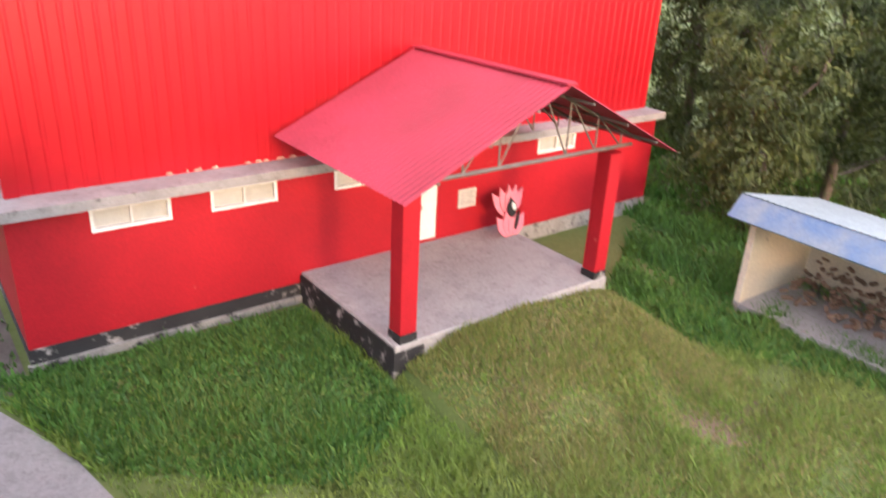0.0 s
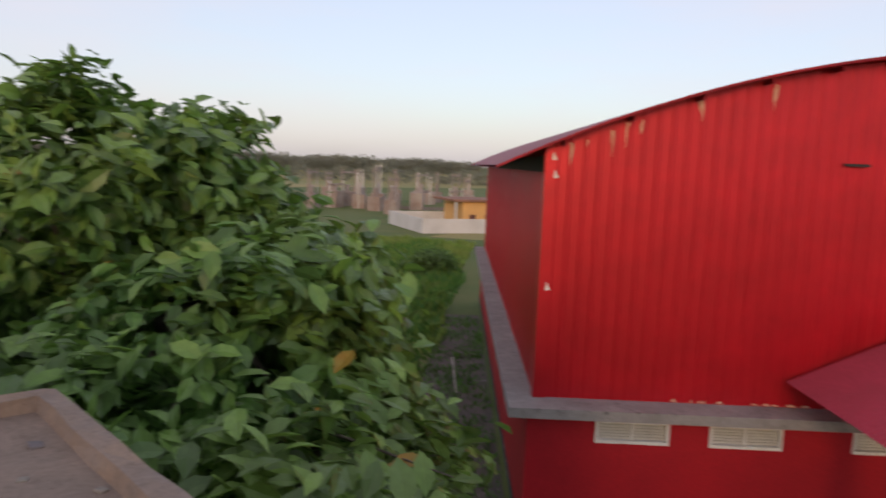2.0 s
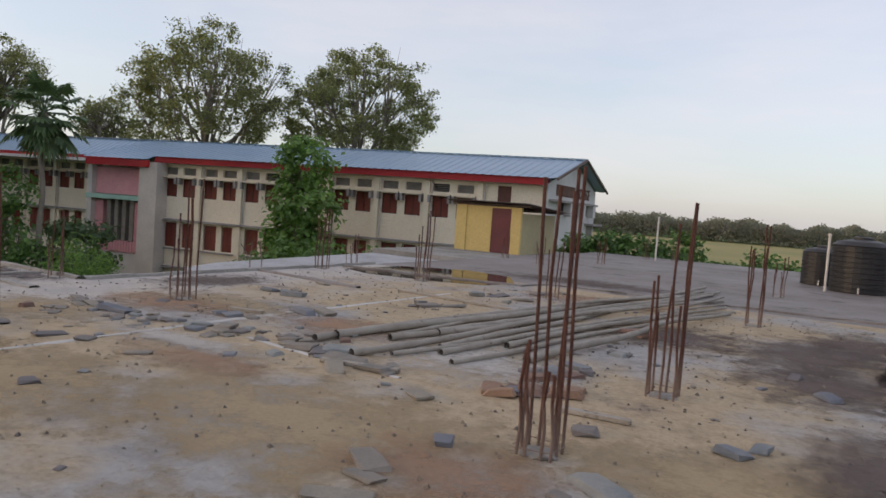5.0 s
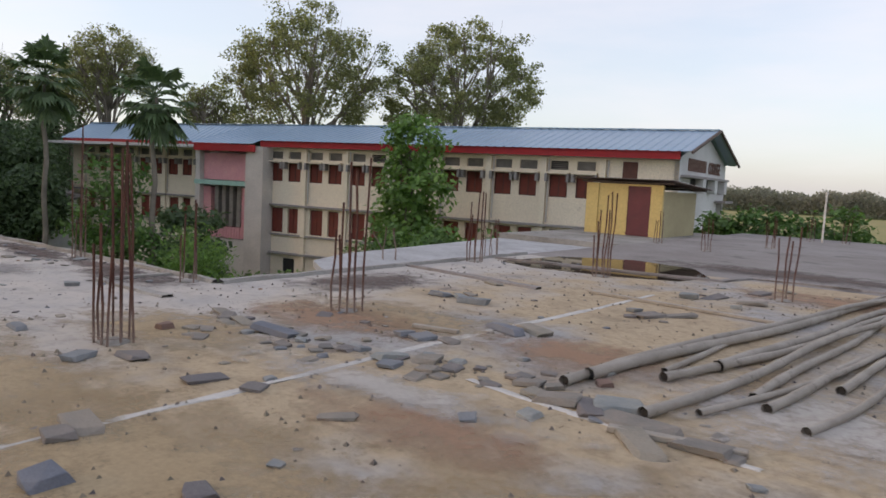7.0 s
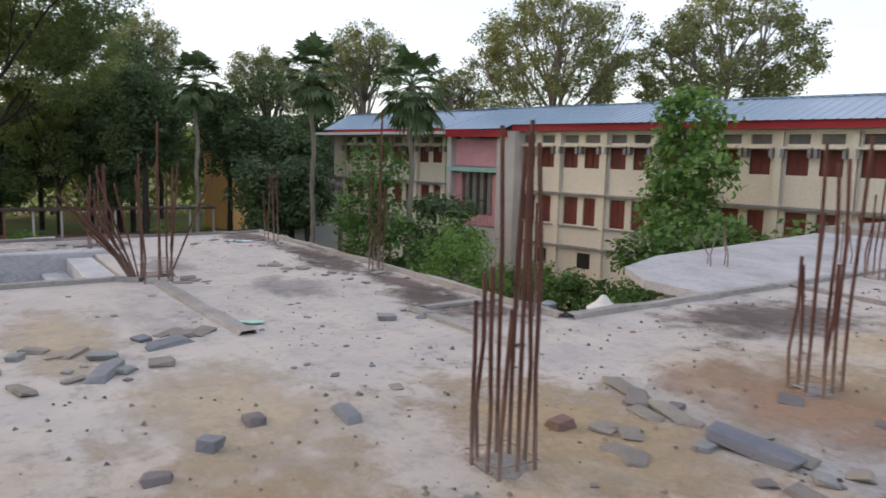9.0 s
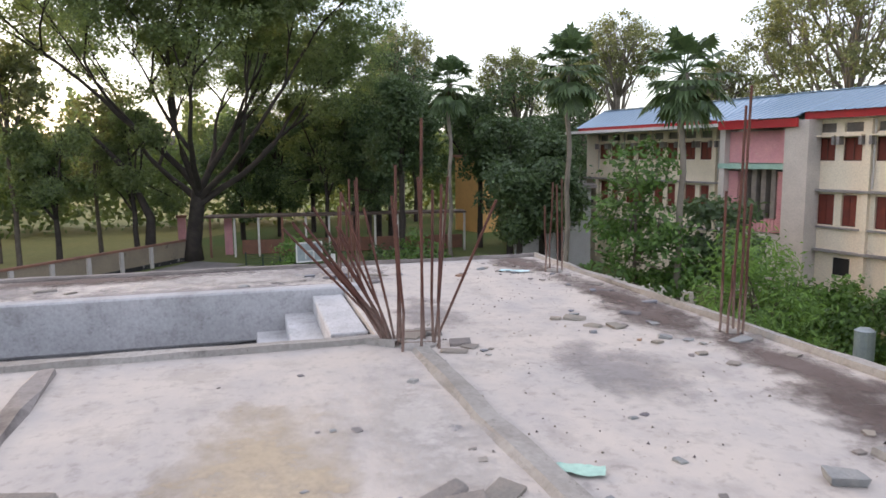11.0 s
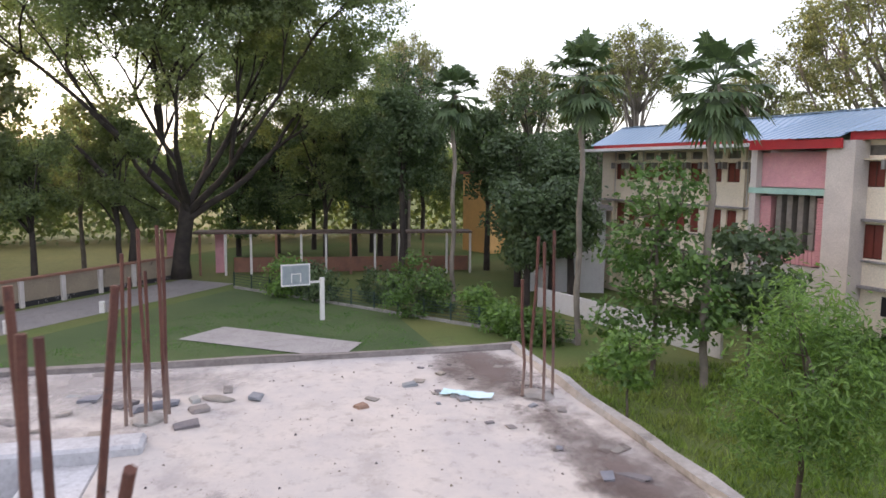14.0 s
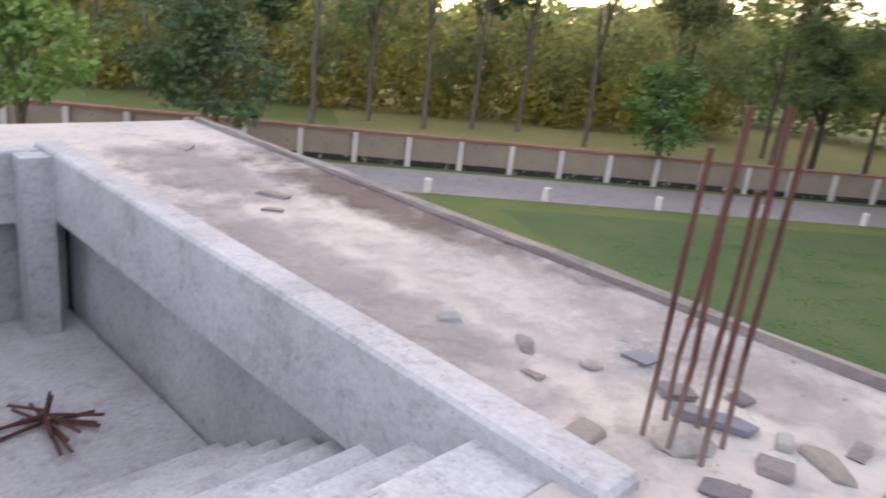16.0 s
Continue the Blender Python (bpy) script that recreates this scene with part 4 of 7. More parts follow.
bm = bmesh.new()
prev = None
u = L0 + 0.2
step = 0
offs = [(0.0, 0.0), (0.16, 0.0), (0.185, -0.014), (0.235, -0.014), (0.27, 0.0)]
us = []
while u < L1 - 0.1:
    us += [(u + a_, y_) for a_, y_ in offs]
    u += 0.32
# the upper right of the front gets a lighter red
upper = bmesh.new()
prev_up = None
for a_, y_ in us:
    top_ = 2.0 if a_ > 9.5 else arch(a_) + 0.13
    cur = (bm.verts.new((a_, 0.5 + y_, -3.73)), bm.verts.new((a_, 0.5 + y_, top_)))
    if prev:
        bm.faces.new((prev[0], cur[0], cur[1], prev[1]))
    prev = cur
    if a_ > 9.4:
        cur_up = (upper.verts.new((a_, 0.485 + y_, 1.95)), upper.verts.new((a_, 0.485 + y_, max(1.96, arch(a_) + 0.13))))
        if prev_up:
            upper.faces.new((prev_up[0], cur_up[0], cur_up[1], prev_up[1]))
        prev_up = cur_up
part("upper_sheet", upper, M_REDPANEL, hall, "lighter red sheeting at the upper right")
part("front_sheet", bm, M_REDMETAL, hall, "red ribbed metal sheeting")
bm = bmesh.new()
prev = None
for i in range(int(DEP / 0.32)):
    for a_, x_ in offs:
        cur = (bm.verts.new((L0 + 0.2 + x_, 0.5 + i * 0.32 + a_, -3.73)), bm.verts.new((L0 + 0.2 + x_, 0.5 + i * 0.32 + a_, AB + 0.14)))
        if prev:
            bm.faces.new((prev[0], prev[1], cur[1], cur[0]))
        prev = cur
part("side_sheet", bm, M_REDMETAL, hall)
ht("corner_flashing", [(L0 + 0.15, L0 + 0.42, 0.44, 0.48, -3.73, AB + 0.15), (L0 + 0.15, L0 + 0.19, 0.48, 0.8, -3.73, AB)], M_REDMETAL)
ht("right_sheet", [(L1 - 0.15, L1 - 0.1, 0.5, DEP, -3.73, AB + 0.3)], M_REDMETAL)
ht("back_sheet", [(L0 + 0.2, L1 - 0.1, DEP - 0.1, DEP, -7.2, AB)], M_REDMETAL)
# curved roof
bm = bmesh.new()
rings = []
for i in range(41):
    uu = (L0 - 0.95) + (L1 - L0 + 2.3) * i / 40
    z = arch(min(max(uu, L0 - 3), L1 + 3)) + 0.12
    rings.append([bm.verts.new((uu, -0.15, z)), bm.verts.new((uu, -0.15, z + 0.06)), bm.verts.new((uu, DEP + 0.4, z + 0.06)), bm.verts.new((uu, DEP + 0.4, z))])
for r, s in zip(rings, rings[1:]):
    for k in range(4):
        bm.faces.new((r[k], r[(k + 1) % 4], s[(k + 1) % 4], s[k]))
part("arched_roof", bm, M_DARKRED, hall, "arched dark red roof sheet")
for i in range(14):
    uu = L0 + 0.5 + i * 1.45
    ht("purlin_end", [(uu, uu + 0.05, 0.0, 0.5, arch(uu) + 0.0, arch(uu) + 0.1)], M_DARKRED)
# black sheet on the side wall stands in for the eave's shade
ht("eave_shadow_panel", [(L0 + 0.14, L0 + 0.17, 0.5, DEP, AB - 0.42, AB - 0.05)], M_BLACKPAINT, "black strip painted as shade under the eave")
for uu, z in ((5.15, 1.9), (11.6, 1.99)):
    ht("bracket", [(uu, uu + 0.55, 0.36, 0.44, z - 0.03, z + 0.03)], M_BLACKPAINT)
for uu, z in ((L0 + 0.3, 1.75), (L0 + 0.35, 1.35), (L0 + 0.3, -1.2)):
    bm = bmesh.new()
    bm.faces.new([bm.verts.new(q) for q in ((uu, 0.425, z), (uu + 0.12, 0.425, z + 0.02), (uu + 0.03, 0.425, z + 0.2))])
    part("chip", bm, M_WHITE, hall, "pale chipped paint")
rc = random.Random(88)
for i in range(26):  # bare metal where the paint has come off below the eave and along the foot
    uu = rc.choice((-0.9, -0.55, 0.0, 0.32, 0.64, 1.9, 3.5, 6.05, 6.08, 12.4, 14.6)) + rc.uniform(-0.04, 0.04)
    z1_ = arch(uu) + rc.uniform(-0.12, 0.02)
    ln_ = rc.uniform(0.12, 0.6)
    bm = bmesh.new()
    bm.faces.new([bm.verts.new(q) for q in ((uu, 0.462, z1_), (uu + 0.05, 0.462, z1_ - 0.03), (uu + 0.035, 0.462, z1_ - ln_ * 0.6), (uu + 0.01, 0.462, z1_ - ln_))])
    part("chip", bm, M_CHIP, hall, "bare pale scrape in the paint")
for i in range(18):
    uu = rc.uniform(1.0, 5.5)
    w_ = rc.uniform(0.05, 0.2)
    bm = bmesh.new()
    bm.faces.new([bm.verts.new(q) for q in ((uu, 0.468, -3.7), (uu + w_, 0.468, -3.7), (uu + w_ * 0.7, 0.468, -3.7 + rc.uniform(0.03, 0.09)), (uu + w_ * 0.2, 0.468, -3.66))])
    part("chip", bm, M_CHIP, hall, "bare pale scrape in the paint")
ht("plaque", [(9.87, 10.55, -0.03, 0.0, -5.83, -5.25)], M_OFFWHITE, "cream notice plaque")
for j in range(5):
    ht("text_bar", [(9.95, 10.47 - 0.08 * (j % 2), -0.034, -0.03, -5.36 - 0.09 * j, -5.33 - 0.09 * j)], M_LEDGE)
# porch: platform, columns, truss, roof
porch = thing("porch", pose(13.27, 3.90, 0, 0, 0, RZ), "entrance porch with red columns and ribbed roof", "porch")
pf = boxes((4.75, 11.6, -4.45, 0, -7.5, -6.65))
part("platform", bev(pf, 0.03), M_COURT, porch, "worn cement porch platform")
ht("platform_side", [(4.71, 4.75, -4.43, -0.02, -7.5, -6.72), (4.7, 5.5, -4.49, -4.45, -7.5, -6.8)], M_BLACK, parent=porch)
for uu in (5.1, 11.3):
    c = part("column", bev(boxes((uu - 0.22, uu + 0.22, -4.42, -3.98, -6.45, -3.2)), 0.015), M_REDWALL, porch, "red painted square column")
    part("base", boxes((uu - 0.23, uu + 0.23, -4.43, -3.97, -6.66, -6.45)), M_BLACK, c)
RIDGE_U, RZ0, RZ1, RE = 8.35, -1.15, -3.05, 4.1
bm = bmesh.new()
for side in (-1, 1):
    k = 34
    prev = None
    for i in range(k * 2 + 1):
        y = -5.35 + 5.6 * i / (k * 2)
        dz = 0.045 if i % 2 else 0.0
        cur = (bm.verts.new((RIDGE_U, y, RZ0 + dz)), bm.verts.new((RIDGE_U + side * RE, y, RZ1 + dz - (0.0 if side < 0 else 0.05))))
        if prev:
            bm.faces.new((prev[0], cur[0], cur[1], prev[1]))
        prev = cur
part("roof", bm, M_PORCHROOF, porch, "faded red ribbed porch roof")
ht("ridge_cap", [(RIDGE_U - 0.14, RIDGE_U + 0.14, -5.37, 0.2, RZ0 + 0.02, RZ0 + 0.07)], M_PORCHROOF, parent=porch)
bm = bmesh.new()
for y in (-4.45, -0.2):
    tube(bm, [(RIDGE_U - 3.4, y, -3.0), (RIDGE_U + 3.4, y, -3.0)], 0.05, 6)
part("tie_beam", bm, M_STEEL, porch)
for y in (-4.45, -2.3):
    for sgn in (-1, 1):
        bm = bmesh.new()
        tube(bm, [(RIDGE_U, y, RZ0 - 0.1), (RIDGE_U + sgn * 3.7, y, RZ1 + 0.12)], 0.035, 6)
        for f in (0.28, 0.55, 0.8):
            x = RIDGE_U + sgn * 3.7 * f
            zt = RZ0 - 0.1 + (RZ1 + 0.22 - RZ0) * f
            tube(bm, [(x, y, -3.0), (x, y, zt)], 0.025, 6)
            tube(bm, [(x, y, -3.0), (x - sgn * 1.0, y, zt + 0.5)], 0.022, 6)
        part("truss", bm, M_STEEL, porch)
for f in (0.2, 0.5, 0.8):
    for sgn in (-1, 1):
        x, z = RIDGE_U + sgn * RE * f, RZ0 + (RZ1 - RZ0) * f - 0.06
        ht("purlin", [(x - 0.03, x + 0.03, -5.3, 0.1, z - 0.05, z)], M_STEEL, parent=porch)

HALL = pose(13.27, 3.90, 0, 0, 0, RZ)


def mound(u, y):
    """Height of the grassy bank heaped against the porch front."""
    a_ = max(0.0, 1 - ((u - 8.4) / 3.6) ** 2)
    b_ = 1.0 if y > -4.9 else max(0.0, 1 - ((-4.9 - y) / 4.6))
    return 0.84 * math.sqrt(a_) * b_ * b_ * (3 - 2 * b_) * (0.93 + 0.1 * noise.noise(Vector((u, y, 0)) * 0.9))


bm = bmesh.new()
grid_ = [[bm.verts.new(HALL @ Vector((4.8 + 7.2 * i / 24, -9.6 + 5.1 * j / 20, G - 0.03 + mound(4.8 + 7.2 * i / 24, -9.6 + 5.1 * j / 20)))) for j in range(21)] for i in range(25)]
for i in range(24):
    for j in range(20):
        bm.faces.new((grid_[i][j], grid_[i + 1][j], grid_[i + 1][j + 1], grid_[i][j + 1]))
setting("ground_bank", bm, M_GRASS_GROUND, "grassy earth bank sloping up to the porch", "ground").data.shade_smooth()
q_ = [HALL @ Vector(c_) for c_ in ((-4.4, -1.0, 0), (-1.75, -0.6, 0), (-1.75, 27, 0), (-3.9, 27, 0), (-4.6, 12, 0))]
sheet("stony_strip", [(v.x, v.y) for v in q_], G + 0.016, M_STONY, "stony dark ground strip beside the hall wall", "ground")

# ---------------- plants ----------------


def leaves(centers, normals, size, shape="quad", spread=0.6, seed=0, droop=0.3):
    """Vertices and faces of many leaves round given points (numpy)."""
    rs = np.random.RandomState(seed)
    n = len(centers)
    up = normals + rs.normal(0, spread, (n, 3))
    up /= np.linalg.norm(up, axis=1)[:, None] + 1e-9
    t = rs.normal(0, 1, (n, 3))
    t[:, 2] -= droop
    t -= up * (t * up).sum(1)[:, None]
    t /= np.linalg.norm(t, axis=1)[:, None] + 1e-9
    w = np.cross(up, t)
    s = (size * rs.uniform(0.6, 1.3, n))[:, None]
    if shape == "quad":
        prof = [(-0.5, 0, 0), (0, 0.32, 0.06), (0.5, 0, 0), (0, -0.32, 0.06)]
        faces = [(0, 1, 2, 3)]
    elif shape == "long":
        prof = [(-0.5, 0, 0), (0, 0.13, 0.03), (0.5, 0, -0.1), (0, -0.13, 0.03)]
        faces = [(0, 1, 2, 3)]
    else:  # a broad folded leaf with a midrib
        prof = [(-0.55, 0, 0), (-0.2, 0.24, 0.07), (0.2, 0.26, 0.05), (0.6, 0, -0.14), (0.2, -0.26, 0.05), (-0.2, -0.24, 0.07), (0.0, 0, 0.0)]
        faces = [(0, 6, 1), (1, 6, 2), (2, 6, 3), (3, 6, 4), (4, 6, 5), (5, 6, 0)]
    k = len(prof)
    vs = np.stack([centers + s * (t * a + w * b + up * c) for a, b, c in prof], 1).reshape(-1, 3)
    fs = [tuple(i * k + j for j in f) for i in range(n) for f in faces]
    return vs, fs


def clump_points(ellipsoids, per, clumps, radius, seed, shell=0.55):
    """Leaf positions in clumps that sit in the outer part of ellipsoids, with gaps."""
    rs = np.random.RandomState(seed)
    pts, nor = [], []
    vols = np.array([e[3] * e[4] * e[5] for e in ellipsoids]) ** 0.67
    for e, share in zip(ellipsoids, vols / vols.sum()):
        c, r = np.array(e[:3]), np.array(e[3:6])
        for _ in range(max(1, int(clumps * share))):
            d = rs.normal(0, 1, 3)
            d /= np.linalg.norm(d)
            q = c + d * r * rs.uniform(shell, 1.0) ** 0.7
            k = rs.randint(per // 2, per * 3 // 2)
            o = np.clip(rs.normal(0, 1, (k, 3)), -1.7, 1.7) * radius * rs.uniform(0.6, 1.2) * np.array([1, 1, 0.7])
            pts.append(q + o)
            nor.append(np.tile(d * 0.6 + np.array([0, 0, 0.7]), (k, 1)))
    return np.concatenate(pts), np.concatenate(nor)


def limbs(bm, base, top, r, ells, count, seed, n=7, bend=0.6):
    """A tapered trunk and limbs that reach into the crown's ellipsoids."""
    rnd = random.Random(seed)
    b, t = Vector(base), Vector(top)
    trunk = [b.lerp(t, i / 6) + Vector((rnd.uniform(-1, 1), rnd.uniform(-1, 1), 0)) * 0.09 * bend * (t - b).length * (i / 6) * 0.5 for i in range(7)]
    tube(bm, [trunk[0] - Vector((0, 0, 0.1))] + trunk, [r * 1.35] + [r * (1.1 - 0.6 * i / 6) for i in range(7)], n)
    for i in range(count):
        e = ells[i % len(ells)]
        th, ph = rnd.uniform(0, math.tau), rnd.uniform(-0.2, 1.0)
        end = Vector((e[0] + e[3] * 0.6 * math.cos(th) * math.cos(ph), e[1] + e[4] * 0.6 * math.sin(th) * math.cos(ph), e[2] + e[5] * 0.5 * math.sin(ph)))
        s0 = trunk[rnd.randint(3, 6)]
        mid = s0.lerp(end, 0.5) + Vector((rnd.uniform(-1, 1), rnd.uniform(-1, 1), rnd.uniform(0, 1))) * 0.12 * (end - s0).length
        rr = r * rnd.uniform(0.3, 0.5)
        tube(bm, [s0, s0.lerp(mid, 0.6), mid, mid.lerp(end, 0.6), end], [rr, rr * 0.8, rr * 0.6, rr * 0.4, rr * 0.12], 6)
        for _ in range(3):
            q = end + Vector((rnd.uniform(-1, 1), rnd.uniform(-1, 1), rnd.uniform(-0.3, 1))) * min(1.2, (end - mid).length * 0.3)
            tube(bm, [mid.lerp(end, rnd.uniform(0.1, 0.7)), q], [rr * 0.4, rr * 0.08], 5, caps=False)


def tree(name, base, top, r, ells, per, clumps, crad, lsize, bark, leafm, label, seed, shape="quad", nlimbs=12, droop=0.3, spread=0.6, group="", shell=0.55, category="tree"):
    o = Vector(base)
    t = thing(name, Matrix.Translation(o), label, category, group)
    loc = [(e[0] - o.x, e[1] - o.y, e[2] - o.z, *e[3:]) for e in ells]
    bm = bmesh.new()
    limbs(bm, (0, 0, 0), Vector(top) - o, r, loc, nlimbs, seed)
    part("trunk", bm, bark, t, soft=True)
    p, nn = clump_points(loc, per, clumps, crad, seed, shell)
    v, f = leaves(p, nn, lsize, shape, spread, seed, droop)
    raw("crown", v.tolist(), f, leafm, t)
    return t


# broad-leaved tree beside the parapet
near_e = [(1.7, 0.5, -2.4, 0.9, 1.3, 0.9), (2.0, 2.8, -1.7, 1.2, 1.8, 1.2), (5.2, 9.8, 0.1, 2.2, 2.6, 1.7), (3.1, 8.2, 0.55, 2.1, 3.6, 2.35), (4.6, 4.6, -1.3, 2.4, 2.8, 2.1), (3.3, 1.2, -2.3, 1.7, 2.0, 1.5), (6.0, 8.0, -0.8, 2.3, 3.0, 2.1), (3.0, 12.5, -0.9, 2.0, 2.5, 1.9), (5.0, 2.3, -2.9, 1.5, 1.5, 1.5), (6.0, 3.4, -3.9, 1.7, 1.7, 1.5), (5.0, 7.2, 0.95, 1.7, 1.9, 1.5), (6.4, 5.4, -0.8, 1.3, 1.5, 1.1)]
nt = tree("broadleaf_tree", (4.3, 5.8, G), (4.0, 6.2, -1.0), 0.22, near_e, 42, 900, 0.36, 0.35, M_BARK, M_LEAF_BIG, "dense tree with large glossy leaves beside the roof", 11, "broad", 26, 0.8, 0.45)
p_, n_ = clump_points([(e[0] - 4.3, e[1] - 5.8, e[2] - G, *e[3:]) for e in near_e], 2, 60, 0.15, 77, 0.86)
v_, f_ = leaves(p_, n_, 0.33, "broad", 0.4, 78, 0.9)
tagged(raw("old_leaf", v_.tolist(), f_, M_LEAF_OLD, nt, "yellow and orange old leaves"), kind="stuff")

# tall thin-crowned trees behind the college
euc = [((-53.5, 41.3), 17.2, 8.6, 20, 430), ((-43.2, 50.6), 17.0, 8.4, 21, 430), ((-73.6, 33.8), 15.0, 5.0, 22, 170), ((-62.8, 37.7), 9.8, 3.2, 23, 80), ((-82.5, 26.4), 12.8, 4.6, 24, 150), ((-95.6, 16.9), 17.4, 5.2, 25, 170), ((-86, 36), 13.5, 4.6, 28, 140)]
for (x, y), zt, rr, sd, cl in euc:
    rnd = random.Random(sd)
    es = []
    for k_ in range(52):  # a rounded crown made of many separate tufts
        c_ = 1 - 1.75 * (k_ + 0.5) / 52
        d_ = Vector((math.sqrt(1 - c_ * c_) * math.cos(k_ * 2.4), math.sqrt(1 - c_ * c_) * math.sin(k_ * 2.4), c_)) * rnd.uniform(0.62, 1.0)
        es.append((x + d_.x * rr * 0.86, y + d_.y * rr * 0.86, zt - rr * 0.88 + d_.z * rr * 0.74, rr * rnd.uniform(0.16, 0.26), rr * rnd.uniform(0.16, 0.26), rr * rnd.uniform(0.12, 0.19)))
    tree("tall_tree", (x, y, G), (x, y, zt - rr * 1.1), 0.34, es, 70, cl, 0.44, 0.26, M_PALEBARK, M_LEAF_EUC, "tall open-crowned tree with pale limbs behind the college", sd, "quad", 34, 0.8, 0.8, "trees behind the college", 0.2)

# spreading tree by the road


def spreading_tree(base, seed):
    """An umbrella tree: forked trunk, arching limbs that divide again and again, flat leafy pads at their ends."""
    rnd = random.Random(seed)
    t = thing("spreading_tree", pose(*base), "huge spreading tree with dark forked trunk by the road", "tree")
    bm = bmesh.new()
    pads = []

    def dome(x, y):
        return 24.6 - 8.5 * (x * x + y * y) / 560

    def grow(p, d, ln, r, level):
        pts, q, w = [p.copy()], p.copy(), d.copy()
        for _ in range(4):
            w = (w + Vector((rnd.uniform(-1, 1), rnd.uniform(-1, 1), rnd.uniform(-0.6, 0.6))) * 0.16).normalized()
            q = q + w * ln / 4
            pts.append(q.copy())
        tube(bm, pts, [r, r * 0.9, r * 0.8, r * 0.7, r * 0.6], 7 if level > 1 else 5, caps=False)
        if level <= 2:
            pads.append(q.copy())
        if level == 0:
            return
        for k in range(3 if level in (2, 3) else 2):
            turn = rnd.uniform(-1, 1) * 0.75 + (k - 0.5) * 0.6
            nd = Matrix.Rotation(turn, 3, "Z") @ w
            nd.z = max(-0.25, min(0.9, nd.z * 0.6 + 0.09 * (dome(q.x, q.y) - q.z) / 2))
            grow(q if k else pts[3], nd.normalized(), ln * rnd.uniform(0.66, 0.8), r * 0.55, level - 1)

    tube(bm, [(0, 0, -0.1), (0.05, 0.1, 1.5), (0.5, 0.5, 4.0), (1.0, 0.9, 6.4)], [0.95, 0.7, 0.62, 0.6], 10)
    for i in range(8):
        a = i * math.tau / 8 + rnd.uniform(-0.25, 0.25)
        e = rnd.uniform(0.5, 1.0)
        grow(Vector((1.0, 0.9, 6.0 - 0.5 * (i % 3))), Vector((math.cos(a) * math.cos(e), math.sin(a) * math.cos(e), math.sin(e))), rnd.uniform(7.6, 9.4), 0.32, 4)
    part("trunk", bm, M_DARKBARK, t, soft=True)
    bm = bmesh.new()
    tube(bm, [(2.6, -3.2, -0.1), (2.0, -3.0, 4), (3.0, -4.5, 8), (2.0, -8, 12)], [0.5, 0.36, 0.25, 0.1], 8)
    part("second_trunk", bm, M_DARKBARK, t, soft=True)
    es = [(p.x, p.y, p.z + 0.3, rnd.uniform(1.7, 2.7), rnd.uniform(1.7, 2.7), rnd.uniform(0.3, 0.5)) for p in pads]
    es += [(p.x, p.y, p.z - rnd.uniform(1.2, 3.5), 1.7, 1.7, 0.8) for p in pads if rnd.random() < 0.3]
    c_, n_ = clump_points(es, 62, 3300, 0.6, seed, 0.1)
    v, f = leaves(c_, n_, 0.27, "quad", 0.55, seed, 0.2)
    raw("crown", v.tolist(), f, M_LEAF_RAIN, t)


spreading_tree((-75.5, -6.2, G), 41)
for i, (x, y, zt, rr) in enumerate([(-73.5, -10.4, 5.4, 3.4), (-79.5, 6.0, 7.4, 4.2), (-70, -15.5, 4.5, 3.0)]):
    rnd = random.Random(640 + i)
    es = [(x + rnd.uniform(-1, 1) * rr * 0.7, y + rnd.uniform(-1, 1) * rr * 0.7, zt - rr * rnd.uniform(0.2, 2.2), rr * 0.4, rr * 0.4, rr * 0.3) for _ in range(14)]
    tree("roadside_tree", (x, y, G), (x, y, zt - rr * 1.2), 0.24, es, 80, 170, 0.5, 0.27, M_DARKBARK, M_LEAF_RAIN, "feathery green tree by the road", 640 + i, "quad", 14, 0.5, 0.7, "feathery trees by the road", 0.3)

# dark trees between road and college
for i, (x, y, zt, rr) in enumerate([(-82, 9, 9, 5), (-79, 11, 8.5, 4.5), (-66, 19.8, 5.0, 3.2), (-71, 24, 9.5, 4.4), (-91, 12, 11, 5), (-62, 21, 3.0, 3.0), (-92, 2, 10, 5.5), (-58, 17.5, 0.5, 2.0), (-86, 13.5, 14.5, 5), (-85, 14.5, 11.0, 3.6), (-74, 28, 7.5, 4.2), (-104, 20.5, 12, 5.0), (-103, 27, 12.0, 5.0), (-98, 14, 13.0, 5), (-68, 11.0, 7.5, 3.0), (-75.3, 20.2, 7.0, 3.0), (-90, -2, 8, 5), (-95, 6, 9, 5), (-57.5, 20.5, 2.6, 2.4)]):
    rnd = random.Random(60 + i)
    es = [(x + rnd.uniform(-1, 1) * rr * 0.5, y + rnd.uniform(-1, 1) * rr * 0.5, zt - rr * rnd.uniform(0.4, 2.3), rr * 0.55, rr * 0.55, rr * 0.5) for _ in range(8)]
    tree("dark_tree", (x, y, G), (x, y, zt - rr * 1.4), 0.28, es, 70, 190, 0.55, 0.32, M_DARKBARK, M_LEAF_DARK, "dense dark green tree beyond the court", 60 + i, "quad", 12, 0.5, 0.7, "dark trees by the college", 0.35)

